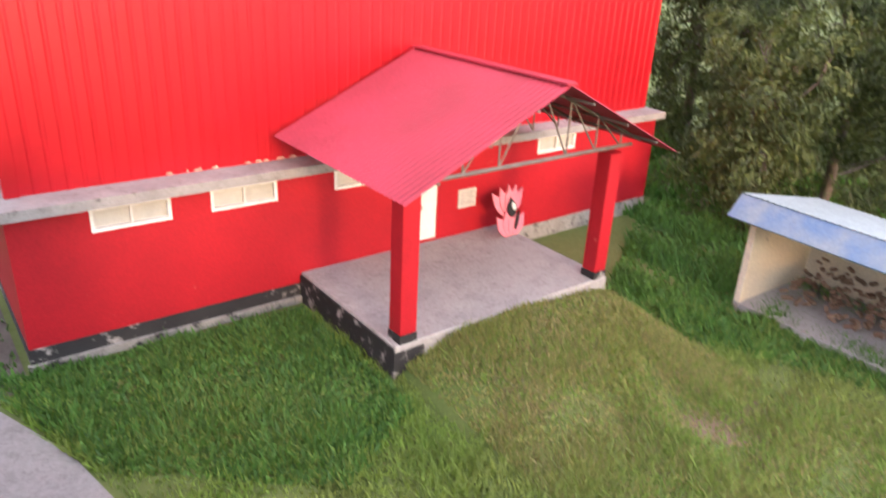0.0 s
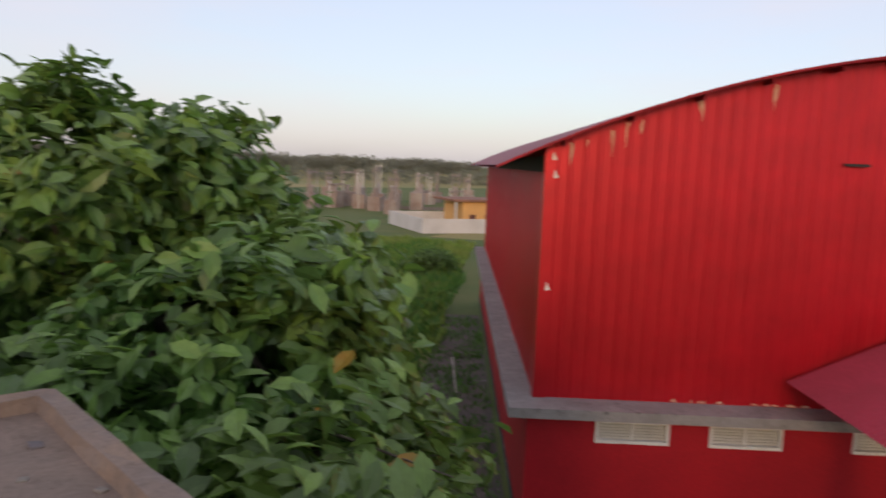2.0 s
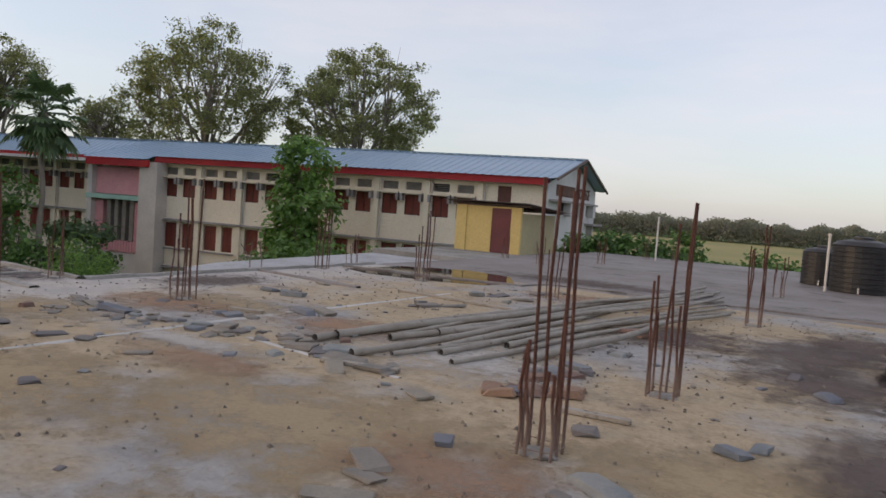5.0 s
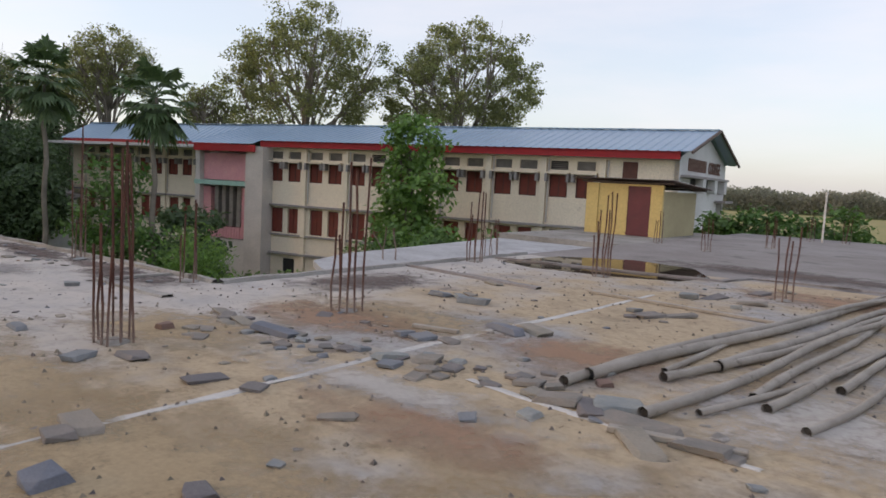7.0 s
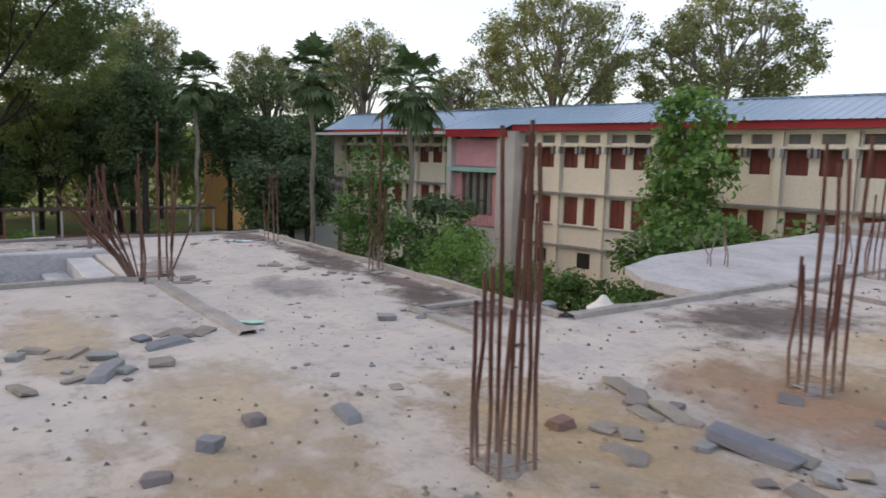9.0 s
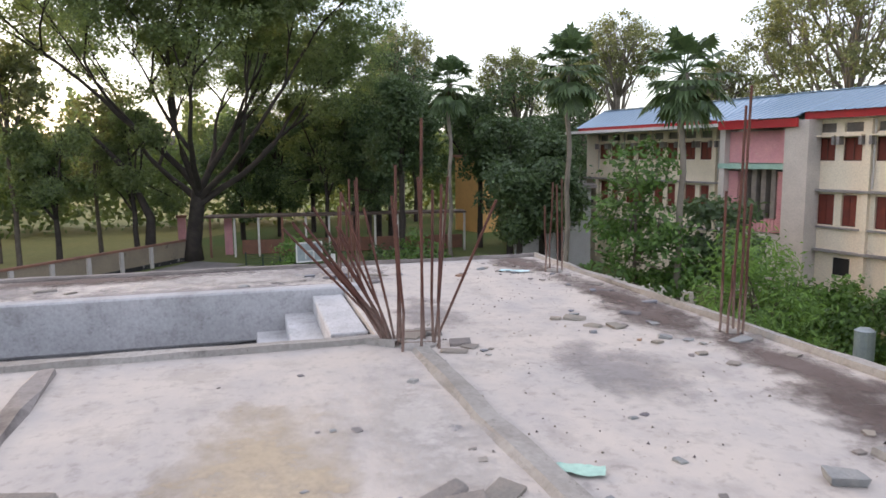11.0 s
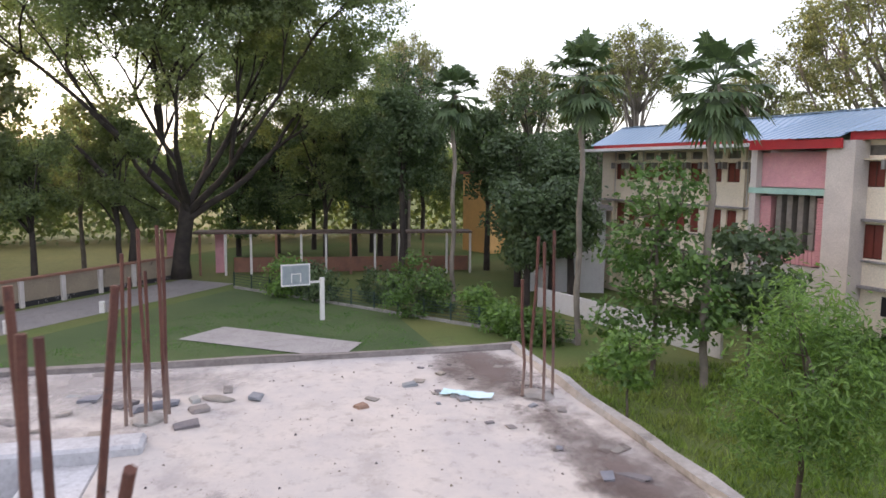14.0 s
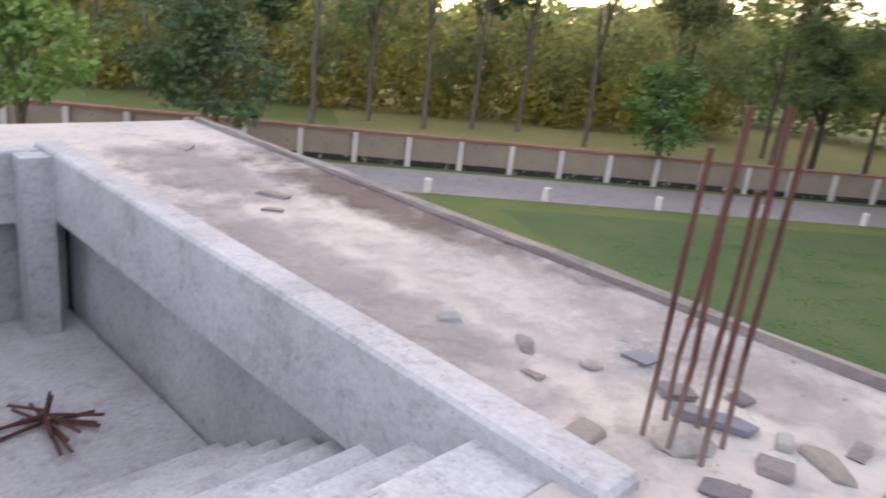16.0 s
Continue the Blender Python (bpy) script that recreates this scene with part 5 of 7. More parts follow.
# courtyard trees
tree("courtyard_tree", (-27.7, 26.1, G), (-27.7, 26.1, 3.0), 0.1, [(-27.7, 26.1, 3.4, 1.5, 1.5, 1.5), (-27.4, 26.0, 1.2, 2.0, 1.7, 1.5), (-28.2, 26.2, -0.8, 1.7, 1.6, 1.4), (-26.6, 25.4, -1.8, 2.4, 1.6, 0.9)], 34, 170, 0.36, 0.34, M_BARK, M_LEAF_LIGHT, "slender leafy tree in front of the college", 81, "quad", 10)
tree("courtyard_tree", (-41.0, 17.0, G), (-41.0, 17.0, -0.2), 0.12, [(-41.2, 17.0, 0.9, 2.2, 2.0, 1.3), (-40.0, 16.6, -1.8, 2.2, 2.0, 1.4), (-42.5, 17.2, -1.4, 2.0, 1.9, 1.5), (-39.4, 17.4, -4.0, 2.5, 2.2, 1.6), (-41.8, 16.6, -4.6, 2.0, 2.0, 1.4)], 36, 135, 0.42, 0.3, M_BARK, M_LEAF_MID, "bushy dark courtyard tree", 82, "quad", 12)
tree("courtyard_tree", (-40.2, 21.2, G), (-40.2, 21.2, -2.2), 0.1, [(-40.2, 21.2, -1.5, 2.0, 1.8, 0.5), (-39.6, 20.8, -3.0, 2.3, 2.0, 0.5), (-40.4, 21.2, -4.4, 2.2, 2.0, 0.5)], 34, 110, 0.4, 0.34, M_BARK, M_LEAF_DARK, "small dark courtyard tree with layered crown", 83, "quad", 8)
tree("courtyard_tree", (-28.5, 13.9, G), (-28.5, 13.9, -3), 0.08, [(-28.5, 13.9, -1.8, 1.2, 1.2, 0.9), (-28.0, 13.6, -3.2, 1.6, 1.6, 1.2), (-28.9, 13.6, -4.7, 1.5, 1.5, 1.2), (-27.8, 14.2, -4.6, 1.2, 1.2, 1.2)], 44, 170, 0.36, 0.24, M_BARK, M_LEAF_LIGHT, "light green feathery young tree in the courtyard", 84, "long", 10, 0.7)
tree("courtyard_tree", (-23.5, 21.5, G), (-23.5, 21.5, -2), 0.07, [(-23.5, 21.5, -1.4, 2.2, 1.6, 0.8), (-21.8, 21.6, -2.0, 1.8, 1.4, 0.8), (-25.5, 21.0, -2.2, 1.5, 1.4, 0.8), (-20.0, 22.6, -1.6, 1.6, 1.3, 0.7)], 36, 110, 0.36, 0.26, M_BARK, M_LEAF_MID, "leafy bushes against the college wall", 85, "quad", 8)
tree("courtyard_sapling", (-36.6, 13.4, G), (-36.6, 13.4, -4.6), 0.05, [(-36.4, 13.5, -4.7, 1.0, 0.9, 0.5), (-36.9, 13.2, -5.6, 1.2, 1.0, 0.6)], 30, 40, 0.3, 0.24, M_BARK, M_LEAF_LIGHT, "young bright green sapling beside the slab", 86, "quad", 6)
for i, (x, y, rr) in enumerate([(-24, 6.2, 1.3), (-22, 7.4, 1.3), (-19.5, 7.0, 1.3), (-17.4, 6.2, 1.0)]):
    tree("courtyard_bush", (x, y, G), (x, y, G + rr * 0.6), 0.05, [(x, y, G + rr * 0.7, rr, rr, rr * 0.8)], 30, 45, 0.3, 0.2, M_BARK, M_LEAF_LIGHT if i % 2 else M_LEAF_MID, "low green bush in the courtyard grass", 90 + i, "long", 4, 0.4, 0.7, "courtyard bushes", 0.5, "bush")
for i, (x, y, rr, mt) in enumerate([(-62, 8.2, 1.3, M_LEAF_DARK), (-57, 9.6, 2.3, M_LEAF_MID), (-63.5, 4.0, 1.5, M_LEAF_DARK), (-65.5, 2.0, 1.7, M_LEAF_LIGHT), (-59, 11, 1.5, M_LEAF_DARK), (-54, 13, 1.3, M_LEAF_LIGHT), (-51, 13.6, 1.1, M_LEAF_LIGHT), (-48.5, 14.3, 1.1, M_LEAF_MID)]):
    tree("hedge_shrub", (x, y, G), (x, y, G + rr * 0.6), 0.06, [(x, y, G + rr * 0.8, rr, rr, rr * 0.9), (x + rr * 0.5, y + 0.5, G + rr * 0.5, rr * 0.8, rr * 0.8, rr * 0.6)], 34, 60, 0.35, 0.26, M_BARK, mt, "rounded garden shrub behind the court", 110 + i, "quad", 5, 0.3, 0.7, "garden shrubs", 0.55, "shrub")


def fan_palm(x, y, zt, seed):
    """A palm with a slender ringed trunk and stiff fan leaves."""
    rnd = random.Random(seed)
    t = thing("fan_palm", pose(x, y, G), "tall fan palm with dark pleated leaves", "palm", "palms")
    hgt = zt - G
    bm = bmesh.new()
    tube(bm, [(0, 0, -0.1)] + [(0.12 * math.sin(i), 0.1 * math.cos(i * 1.3), hgt * i / 14) for i in range(15)], [0.26] + [0.17 - 0.05 * i / 14 + 0.012 * (i % 2) for i in range(15)], 8)
    part("trunk", bm, M_PALEBARK, t, soft=True)
    for k in range(36):
        th = k * 2.399 + rnd.uniform(-0.2, 0.2)
        el = 1.25 - 2.5 * (k / 36) + rnd.uniform(-0.15, 0.15)
        d = Vector((math.cos(th) * math.cos(el), math.sin(th) * math.cos(el), math.sin(el)))
        side = d.cross(Vector((0, 0, 1))).normalized()
        nrm = side.cross(d).normalized()
        o = Vector((0, 0, hgt))
        stem = o + d * rnd.uniform(0.9, 1.6) - Vector((0, 0, 0.25 if el < 0.3 else 0))
        bm = bmesh.new()
        tube(bm, [o, stem], [0.04, 0.02], 5)
        for j in range(13):
            a = (j - 6) / 6 * 1.5
            dd = (d * math.cos(a) + side * math.sin(a)).normalized()
            ln = rnd.uniform(1.0, 1.3) * (1 - 0.22 * abs(a) / 1.35)
            w = nrm.cross(dd).normalized() * 0.13
            mid, tip = stem + dd * ln * 0.55, stem + dd * ln - Vector((0, 0, 0.25 + 0.15 * rnd.random()))
            q = [bm.verts.new(stem), bm.verts.new(mid + w), bm.verts.new(tip), bm.verts.new(mid - w)]
            bm.faces.new(q)
        part("leaf", bm, M_PALM, t)
    bm = bmesh.new()
    for k in range(26):
        th = rnd.uniform(0, math.tau)
        tube(bm, [(0.12 * math.cos(th), 0.12 * math.sin(th), hgt - 0.2), (0.6 * math.cos(th), 0.6 * math.sin(th), hgt - 0.9), (0.7 * math.cos(th), 0.7 * math.sin(th), hgt - 1.7)], [0.03, 0.12, 0.02], 4)
    part("dead_leaves", bm, M_LEAF_WEEP, t, "hanging dry old leaves")


fan_palm(-47.6, 16.4, 6.4, 1)
fan_palm(-39.3, 18.3, 5.1, 2)
fan_palm(-61, 13.2, 6.6, 3)

# drooping trees right of the hall
for i, (x, y, zt, rr) in enumerate([(25.8, -13.0, -0.5, 2.6), (28.5, -16.5, 2.5, 3.0), (34, -12.0, 5.2, 3.0), (24.2, -17.5, 1.0, 2.6), (38, -17, 7.0, 4.0), (30.5, -13.2, 1.5, 2.6), (33, -21, 4.5, 3.6)]):
    rnd = random.Random(130 + i)
    es = [(x + rnd.uniform(-1, 1) * rr * 0.6, y + rnd.uniform(-1, 1) * rr * 0.6, zt - 0.6 - (zt - G - 2.0) * k_ / 13, rr * 0.55, rr * 0.55, rr * 0.55) for k_ in range(14)]
    tree("drooping_tree", (x, y, G), (x, y, zt - rr), 0.22, es, 60, 260, 0.36, 0.3, M_BARK, M_LEAF_WEEP, "tree with drooping olive-yellow foliage beside the hall", 130 + i, "long", 12, 2.2, 0.5, "drooping trees", 0.5)
# trees beyond the compound wall
for i in range(15):
    rnd = random.Random(150 + i)
    q = wall_a.lerp(wall_b, (i + 0.5) / 15) - wn_ * rnd.uniform(6, 22)
    zt, rr = rnd.uniform(6, 12), rnd.uniform(3.2, 5.2)
    es = [(q.x + rnd.uniform(-1, 1) * rr * 0.6, q.y + rnd.uniform(-1, 1) * rr * 0.6, zt - rr * rnd.uniform(0.2, 1.6), rr * 0.5, rr * 0.5, rr * 0.45) for _ in range(7)]
    tree("roadside_tree", (q.x, q.y, G), (q.x, q.y, zt - rr * 1.2), 0.2, es, 40, 90, 0.5, 0.4, M_BARK, (M_LEAF_EUC, M_LEAF_RAIN, M_LEAF_EUC, M_LEAF_DARK)[i % 4], "tree beyond the compound wall", 150 + i, "quad", 10, 0.5, 0.7, "trees beyond the wall", 0.35)
tree("wall_tree", (-57, -20.5, G), (-57, -20.5, -3.5), 0.14, [(-57, -20.5, -2.4, 2.6, 2.4, 1.6), (-56, -19.8, -3.6, 2.2, 2.0, 1.2), (-58.2, -21, -1.0, 2.0, 2.0, 1.3)], 40, 110, 0.4, 0.3, M_BARK, M_LEAF_MID, "leafy green tree leaning over the wall", 170, "quad", 10)
tree("wall_tree", (-32.3, -29.5, G), (-32.3, -29.5, -3), 0.16, [(-32.3, -29.5, -2.4, 2.8, 2.8, 2.2), (-30.8, -30.6, -1.2, 2.5, 2.5, 2.0), (-31.6, -30.0, 1.0, 2.2, 2.2, 1.6)], 44, 130, 0.45, 0.32, M_BARK, M_LEAF_DARK, "dark dense tree behind the roof edge", 171, "quad", 10)
tree("wall_tree", (-24.2, -29.5, G), (-24.2, -29.5, -2), 0.16, [(-24.4, -29.5, -1.6, 2.6, 2.6, 2.4), (-23, -30, 0.6, 2.6, 2.6, 2.4)], 44, 130, 0.45, 0.32, M_BARK, M_LEAF_LIGHT, "bright green tree behind the roof edge", 172, "quad", 10)
# bushes north
for i, (x, y, rr, zb) in enumerate([(-10.5, 31, 1.3, -0.1), (-8.6, 32, 1.4, 0.1), (-12.2, 31.5, 1.2, 0.0), (-13.6, 31.2, 1.1, -0.2), (-6.6, 33, 0.9, -1.0), (-4.6, 31.5, 1.3, -0.4), (-3.6, 32.5, 1.0, -0.8)]):
    tree("rooftop_edge_bush", (x, y, G), (x, y, zb - 0.5), 0.06, [(x, y, zb, rr, rr, rr * 0.7)], 30, 40, 0.3, 0.26, M_BARK, M_LEAF_MID, "green treetop showing past the roof edge", 180 + i, "quad", 5, 0.4, 0.7, "treetops past the roof", 0.5)


def far_wood(name, a, b, depth, h0, h1, count, lsize, material, label, seed):
    """A distant wood as one sheet of many leaf clumps with an uneven top."""
    rs = np.random.RandomState(seed)
    a, b = np.array(a), np.array(b)
    d = (b - a) / np.linalg.norm(b - a)
    s = rs.rand(count)
    top = h0 + (h1 - h0) * (0.5 + 0.25 * np.sin(s * 37 + seed) + 0.25 * np.sin(s * 113 + 2 * seed)) + rs.normal(0, 0.8, count)
    xy = a + np.outer(s, b - a) + np.outer(rs.rand(count) * depth, np.array([-d[1], d[0]]))
    pts = np.column_stack([xy, G + top * rs.rand(count) ** 0.6])
    v, f = leaves(pts, np.tile([0, 0, 0.4], (count, 1)), lsize, "quad", 1.0, seed, 0.2)
    tagged(raw(name, v.tolist(), f, material), label=label, category="woodland", kind="stuff")


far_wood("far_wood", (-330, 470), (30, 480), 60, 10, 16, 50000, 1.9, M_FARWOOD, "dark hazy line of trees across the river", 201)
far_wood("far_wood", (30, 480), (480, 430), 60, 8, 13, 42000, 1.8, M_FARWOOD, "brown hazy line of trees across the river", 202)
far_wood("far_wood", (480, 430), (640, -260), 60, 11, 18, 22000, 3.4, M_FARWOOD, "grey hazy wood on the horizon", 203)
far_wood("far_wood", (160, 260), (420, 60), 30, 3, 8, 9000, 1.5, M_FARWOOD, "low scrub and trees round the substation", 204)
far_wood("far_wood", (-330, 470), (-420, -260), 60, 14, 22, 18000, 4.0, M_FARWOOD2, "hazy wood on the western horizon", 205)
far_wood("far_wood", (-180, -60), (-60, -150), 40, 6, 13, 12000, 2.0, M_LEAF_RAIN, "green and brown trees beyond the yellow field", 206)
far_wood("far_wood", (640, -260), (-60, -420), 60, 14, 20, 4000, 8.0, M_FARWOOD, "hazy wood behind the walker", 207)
far_wood("far_wood", (-200, 40), (-110, 130), 30, 9, 17, 16000, 1.6, M_LEAF_DARK, "dark trees behind the gardens", 208)

far_wood("far_wood", (-97, -46), (-106, 34), 14, 8, 17, 26000, 0.85, M_LEAF_RAIN, "green trees and scrub past the walkway", 209)
far_wood("far_wood", (-30, -64), (-88, -27), 10, 5, 14, 20000, 0.7, M_LEAF_EUC, "scrubby grey-green trees past the compound wall", 210)
far_wood("far_wood", (-34, -60), (-84, -27), 6, 1, 5.5, 9000, 0.6, M_LEAF_GOLD, "yellow flowering scrub past the compound wall, sunlit tone painted in", 211)


def grass(name, poly, count, hgt, wid, seed, material, label, z=G, rise=None):
    """Many separate blades spread over a polygon's bounding area."""
    rs = np.random.RandomState(seed)
    px, py = np.array([q[0] for q in poly]), np.array([q[1] for q in poly])
    x = rs.uniform(px.min(), px.max(), count * 3)
    y = rs.uniform(py.min(), py.max(), count * 3)
    inside = np.zeros(len(x), bool)
    j = len(poly) - 1
    for i in range(len(poly)):
        c = ((py[i] > y) != (py[j] > y)) & (x < (px[j] - px[i]) * (y - py[i]) / (py[j] - py[i] + 1e-9) + px[i])
        inside ^= c
        j = i
    tuft = 0.5 + 0.5 * np.sin(x * 1.7 + np.sin(y * 1.1) * 2) * np.sin(y * 1.3 + 0.7)
    keep = inside & (rs.rand(len(x)) < 0.25 + 0.75 * tuft)
    x, y, tuft = x[keep][:count], y[keep][:count], tuft[keep][:count]
    n = len(x)
    z = np.full(n, z) if rise is None else z - 0.03 + np.array([rise(p_, q_) for p_, q_ in zip(x, y)])
    a = rs.uniform(0, math.tau, n)
    h_ = hgt * rs.uniform(0.4, 1.3, n) * (0.5 + tuft)
    w = wid * rs.uniform(0.6, 1.4, n)
    lean = rs.normal(0, 0.45, (n, 2)) * h_[:, None]
    b0 = np.column_stack([x - np.cos(a) * w, y - np.sin(a) * w, z])
    b1 = np.column_stack([x + np.cos(a) * w, y + np.sin(a) * w, z])
    tp = np.column_stack([x + lean[:, 0], y + lean[:, 1], z + h_])
    vs = np.stack([b0, b1, tp], 1).reshape(-1, 3)
    tagged(raw(name, vs.tolist(), [(3 * i, 3 * i + 1, 3 * i + 2) for i in range(n)], material), label=label, category="grass", kind="stuff")


grass("grass", [(11.3, 5.6), (12, 4.5), (16, 0), (19, -10), (17, -16), (4, -16), (4, -8), (8.1, -0.7), (9.2, 1.4), (10.6, 4.2)], 90000, 0.2, 0.022, 301, M_BLADE, "rough yellow-green grass in front of the hall")
grass("weeds", [(11.5, 5.7), (12, 5), (16, 0.4), (12.6, -3.2), (10, -2.5), (9.6, 1.8)], 16000, 0.2, 0.06, 302, M_WEED, "dark leafy weeds along the red wall")
grass("weeds", [(18.5, -7.5), (25, -9), (27, -14), (20, -17), (15, -14), (17, -9)], 16000, 0.26, 0.06, 303, M_WEED, "dark leafy weeds beside the shed")
grass("grass", [(10, 8), (14, 9), (36, 40), (28, 48), (8, 26), (6, 12)], 40000, 0.3, 0.04, 304, M_BLADE, "tall grass along the track")
grass("grass", [(24, 20), (34, 30), (60, 52), (52, 66), (36, 60), (20, 40), (16, 26)], 26000, 0.42, 0.09, 313, M_BLADE, "rough tufted grass beside the track")
grass("weeds", [(20, 18), (40, 34), (56, 54), (40, 56), (24, 36)], 8000, 0.5, 0.14, 314, M_WEED, "dark weedy tufts beside the track")
grass("grass", [(-20.4, 3.2), (-11.8, 3.2), (-11.8, 7), (-17, 24), (-42, 27), (-44, 8), (-38, 5), (-21, -2)], 50000, 0.28, 0.03, 305, M_BLADE, "green courtyard grass")
grass("grass", [(-38, -12), (-44, -16.5), (-66, 1.5), (-56, 8), (-40, 9), (-24, 6), (-22, -12)], 40000, 0.05, 0.03, 306, M_WEED, "short lawn grass")


def on_bank(x, y):
    q = HALL.inverted() @ Vector((x, y, 0))
    return mound(q.x, q.y) if q.y < -4.5 else -0.3


bank = [HALL @ Vector(c_) for c_ in ((5.0, -9.4, 0), (5.0, -4.5, 0), (11.8, -4.5, 0), (11.8, -9.4, 0))]
grass("grass", [(v.x, v.y) for v in bank], 26000, 0.16, 0.02, 307, M_DRYBLADE, "dry yellow grass on the bank before the porch", G, on_bank)
grass("grass", [(v.x, v.y) for v in bank], 14000, 0.17, 0.02, 308, M_BLADE, "green grass on the bank before the porch", G, on_bank)
dry = [HALL @ Vector(c_) for c_ in ((7, -17, 0), (5.5, -9.5, 0), (12, -9.5, 0), (14, -14, 0), (12, -18, 0))]
grass("grass", [(v.x, v.y) for v in dry], 22000, 0.15, 0.02, 309, M_DRYBLADE, "dry yellow grass before the porch")
grass("weeds", [(16, -2.5), (18.5, -5.6), (16.8, -7.6), (13, -5.5)], 9000, 0.2, 0.05, 310, M_WEED, "green leafy weeds beside the porch")
tree("track_bush", (40.3, 38.0, G), (40.3, 38, G + 0.9), 0.06, [(40.3, 38, G + 0.9, 1.9, 1.9, 1.1), (38.6, 38.6, G + 0.6, 1.2, 1.2, 0.7)], 40, 80, 0.35, 0.26, M_BARK, M_LEAF_MID, "low round bush beside the track", 190, "quad", 5, 0.3, 0.7, "", 0.5, "bush")
side = [HALL @ Vector(c_) for c_ in ((17.6, -7, 0), (17.6, 14, 0), (30, 14, 0), (30, -7, 0))]
grass("weeds", [(v.x, v.y) for v in side], 18000, 0.4, 0.07, 311, M_WEED, "tall dark weeds beside the hall")
strip_ = [HALL @ Vector(c_) for c_ in ((-5.5, -1, 0), (-1.8, -0.6, 0), (-1.8, 26, 0), (-5.5, 26, 0))]
grass("weeds", [(v.x, v.y) for v in strip_], 9000, 0.2, 0.05, 312, M_WEED, "green weeds along the hall wall")
for i in range(11):
    rnd = random.Random(700 + i)
    q = college.matrix_world @ Vector((2.5 + 2.15 * i + rnd.uniform(-0.5, 0.5), rnd.uniform(2.4, 4.6), 0))
    rr_ = rnd.uniform(1.3, 1.8)
    tree("wall_bush", (q.x, q.y, G), (q.x, q.y, G + 1.2), 0.06, [(q.x, q.y, G + 1.2, rr_, rr_, 1.2), (q.x + 0.6, q.y, G + 2.1, rr_ * 0.7, rr_ * 0.7, 0.9)], 34, 70, 0.36, 0.26, M_BARK, M_LEAF_LIGHT if i % 3 == 0 else M_LEAF_MID, "leafy green bush against the college wall", 700 + i, "quad", 6, 0.4, 0.7, "bushes by the college", 0.5, "bush")

# ---------------- on the roof ----------------


def patch(x, y, rx, ry, material, label):
    bm = bmesh.new()
    bmesh.ops.create_circle(bm, cap_ends=True, segments=28, radius=1.25)
    ob = tagged(part("dirt_patch", bm, material), label=label, category="dirt", kind="structure")
    patch.z += 0.0004
    ob.matrix_world = Matrix.Translation((x, y, patch.z)) @ Matrix.Diagonal((rx, ry, 1, 1))


patch.z = 0.0035
for q in [(-2.6, -2.2, 2.6, 1.7), (-8.8, -0.9, 2.2, 1.0), (-9.6, 0.9, 1.6, 0.9), (-1.6, 0.5, 1.5, 0.9), (-4.4, -0.3, 2.4, 1.4), (-6.8, -1.0, 2.2, 1.2), (-8.6, 3.0, 1.8, 1.0)]:
    patch(*q, M_SAND, "loose tan sand spread on the slab")
for q in [(-10.8, -0.6, 1.5, 0.8), (-13.0, -1.3, 1.5, 0.6)]:
    patch(*q, M_SANDPALE, "thin pale yellow sand on the slab")
for q in [(-6.4, 2.9, 1.3, 0.9), (-9.0, 2.4, 1.5, 0.9), (-5.2, 8.9, 2.0, 1.2), (-3.0, -0.4, 1.0, 0.7), (-6.2, 0.5, 1.2, 0.5)]:
    patch(*q, M_ORANGE, "orange brick dust on the slab")
for q in [(-1.2, 4.3, 1.3, 1.6), (-1.0, 7.4, 1.0, 2.2), (-3.2, 6.0, 1.3, 1.6), (-12.7, 2.2, 1.5, 0.6), (-16.6, 2.45, 2.2, 0.4), (-10.6, 4.6, 1.0, 1.6), (-19.0, 2.3, 1.2, 0.5), (-0.35, 6.5, 0.4, 3.0), (-6.5, 12.3, 3.5, 1.2), (-19.4, -3.2, 0.5, 2.5), (-0.8, 1.4, 0.8, 1.5), (-1.5, 6.0, 1.3, 2.0), (-0.4, 3.2, 0.5, 2.4), (-13.8, 2.4, 1.6, 0.4), (-15.6, 2.3, 1.4, 0.45)]:
    patch(*q, M_DIRT, "dark damp dirt on the slab")
for q in [(-18.2, -2.2, 0.45, 2.6), (-18.7, -4.5, 0.7, 1.6), (-19.2, -0.6, 0.6, 1.4), (-14.2, 1.2, 1.0, 0.5), (-16.4, 0.3, 0.9, 0.4)]:
    patch(*q, M_GREYDUST, "grey cement stain on the slab")
for q in [(-7.0, 0.9, 1.8, 0.4), (-4.3, 2.4, 1.6, 1.2), (-18.9, -1.5, 0.6, 1.6), (-13.6, -0.4, 1.3, 0.5)]:
    patch(*q, M_PALE, "pale cement dust on the slab")


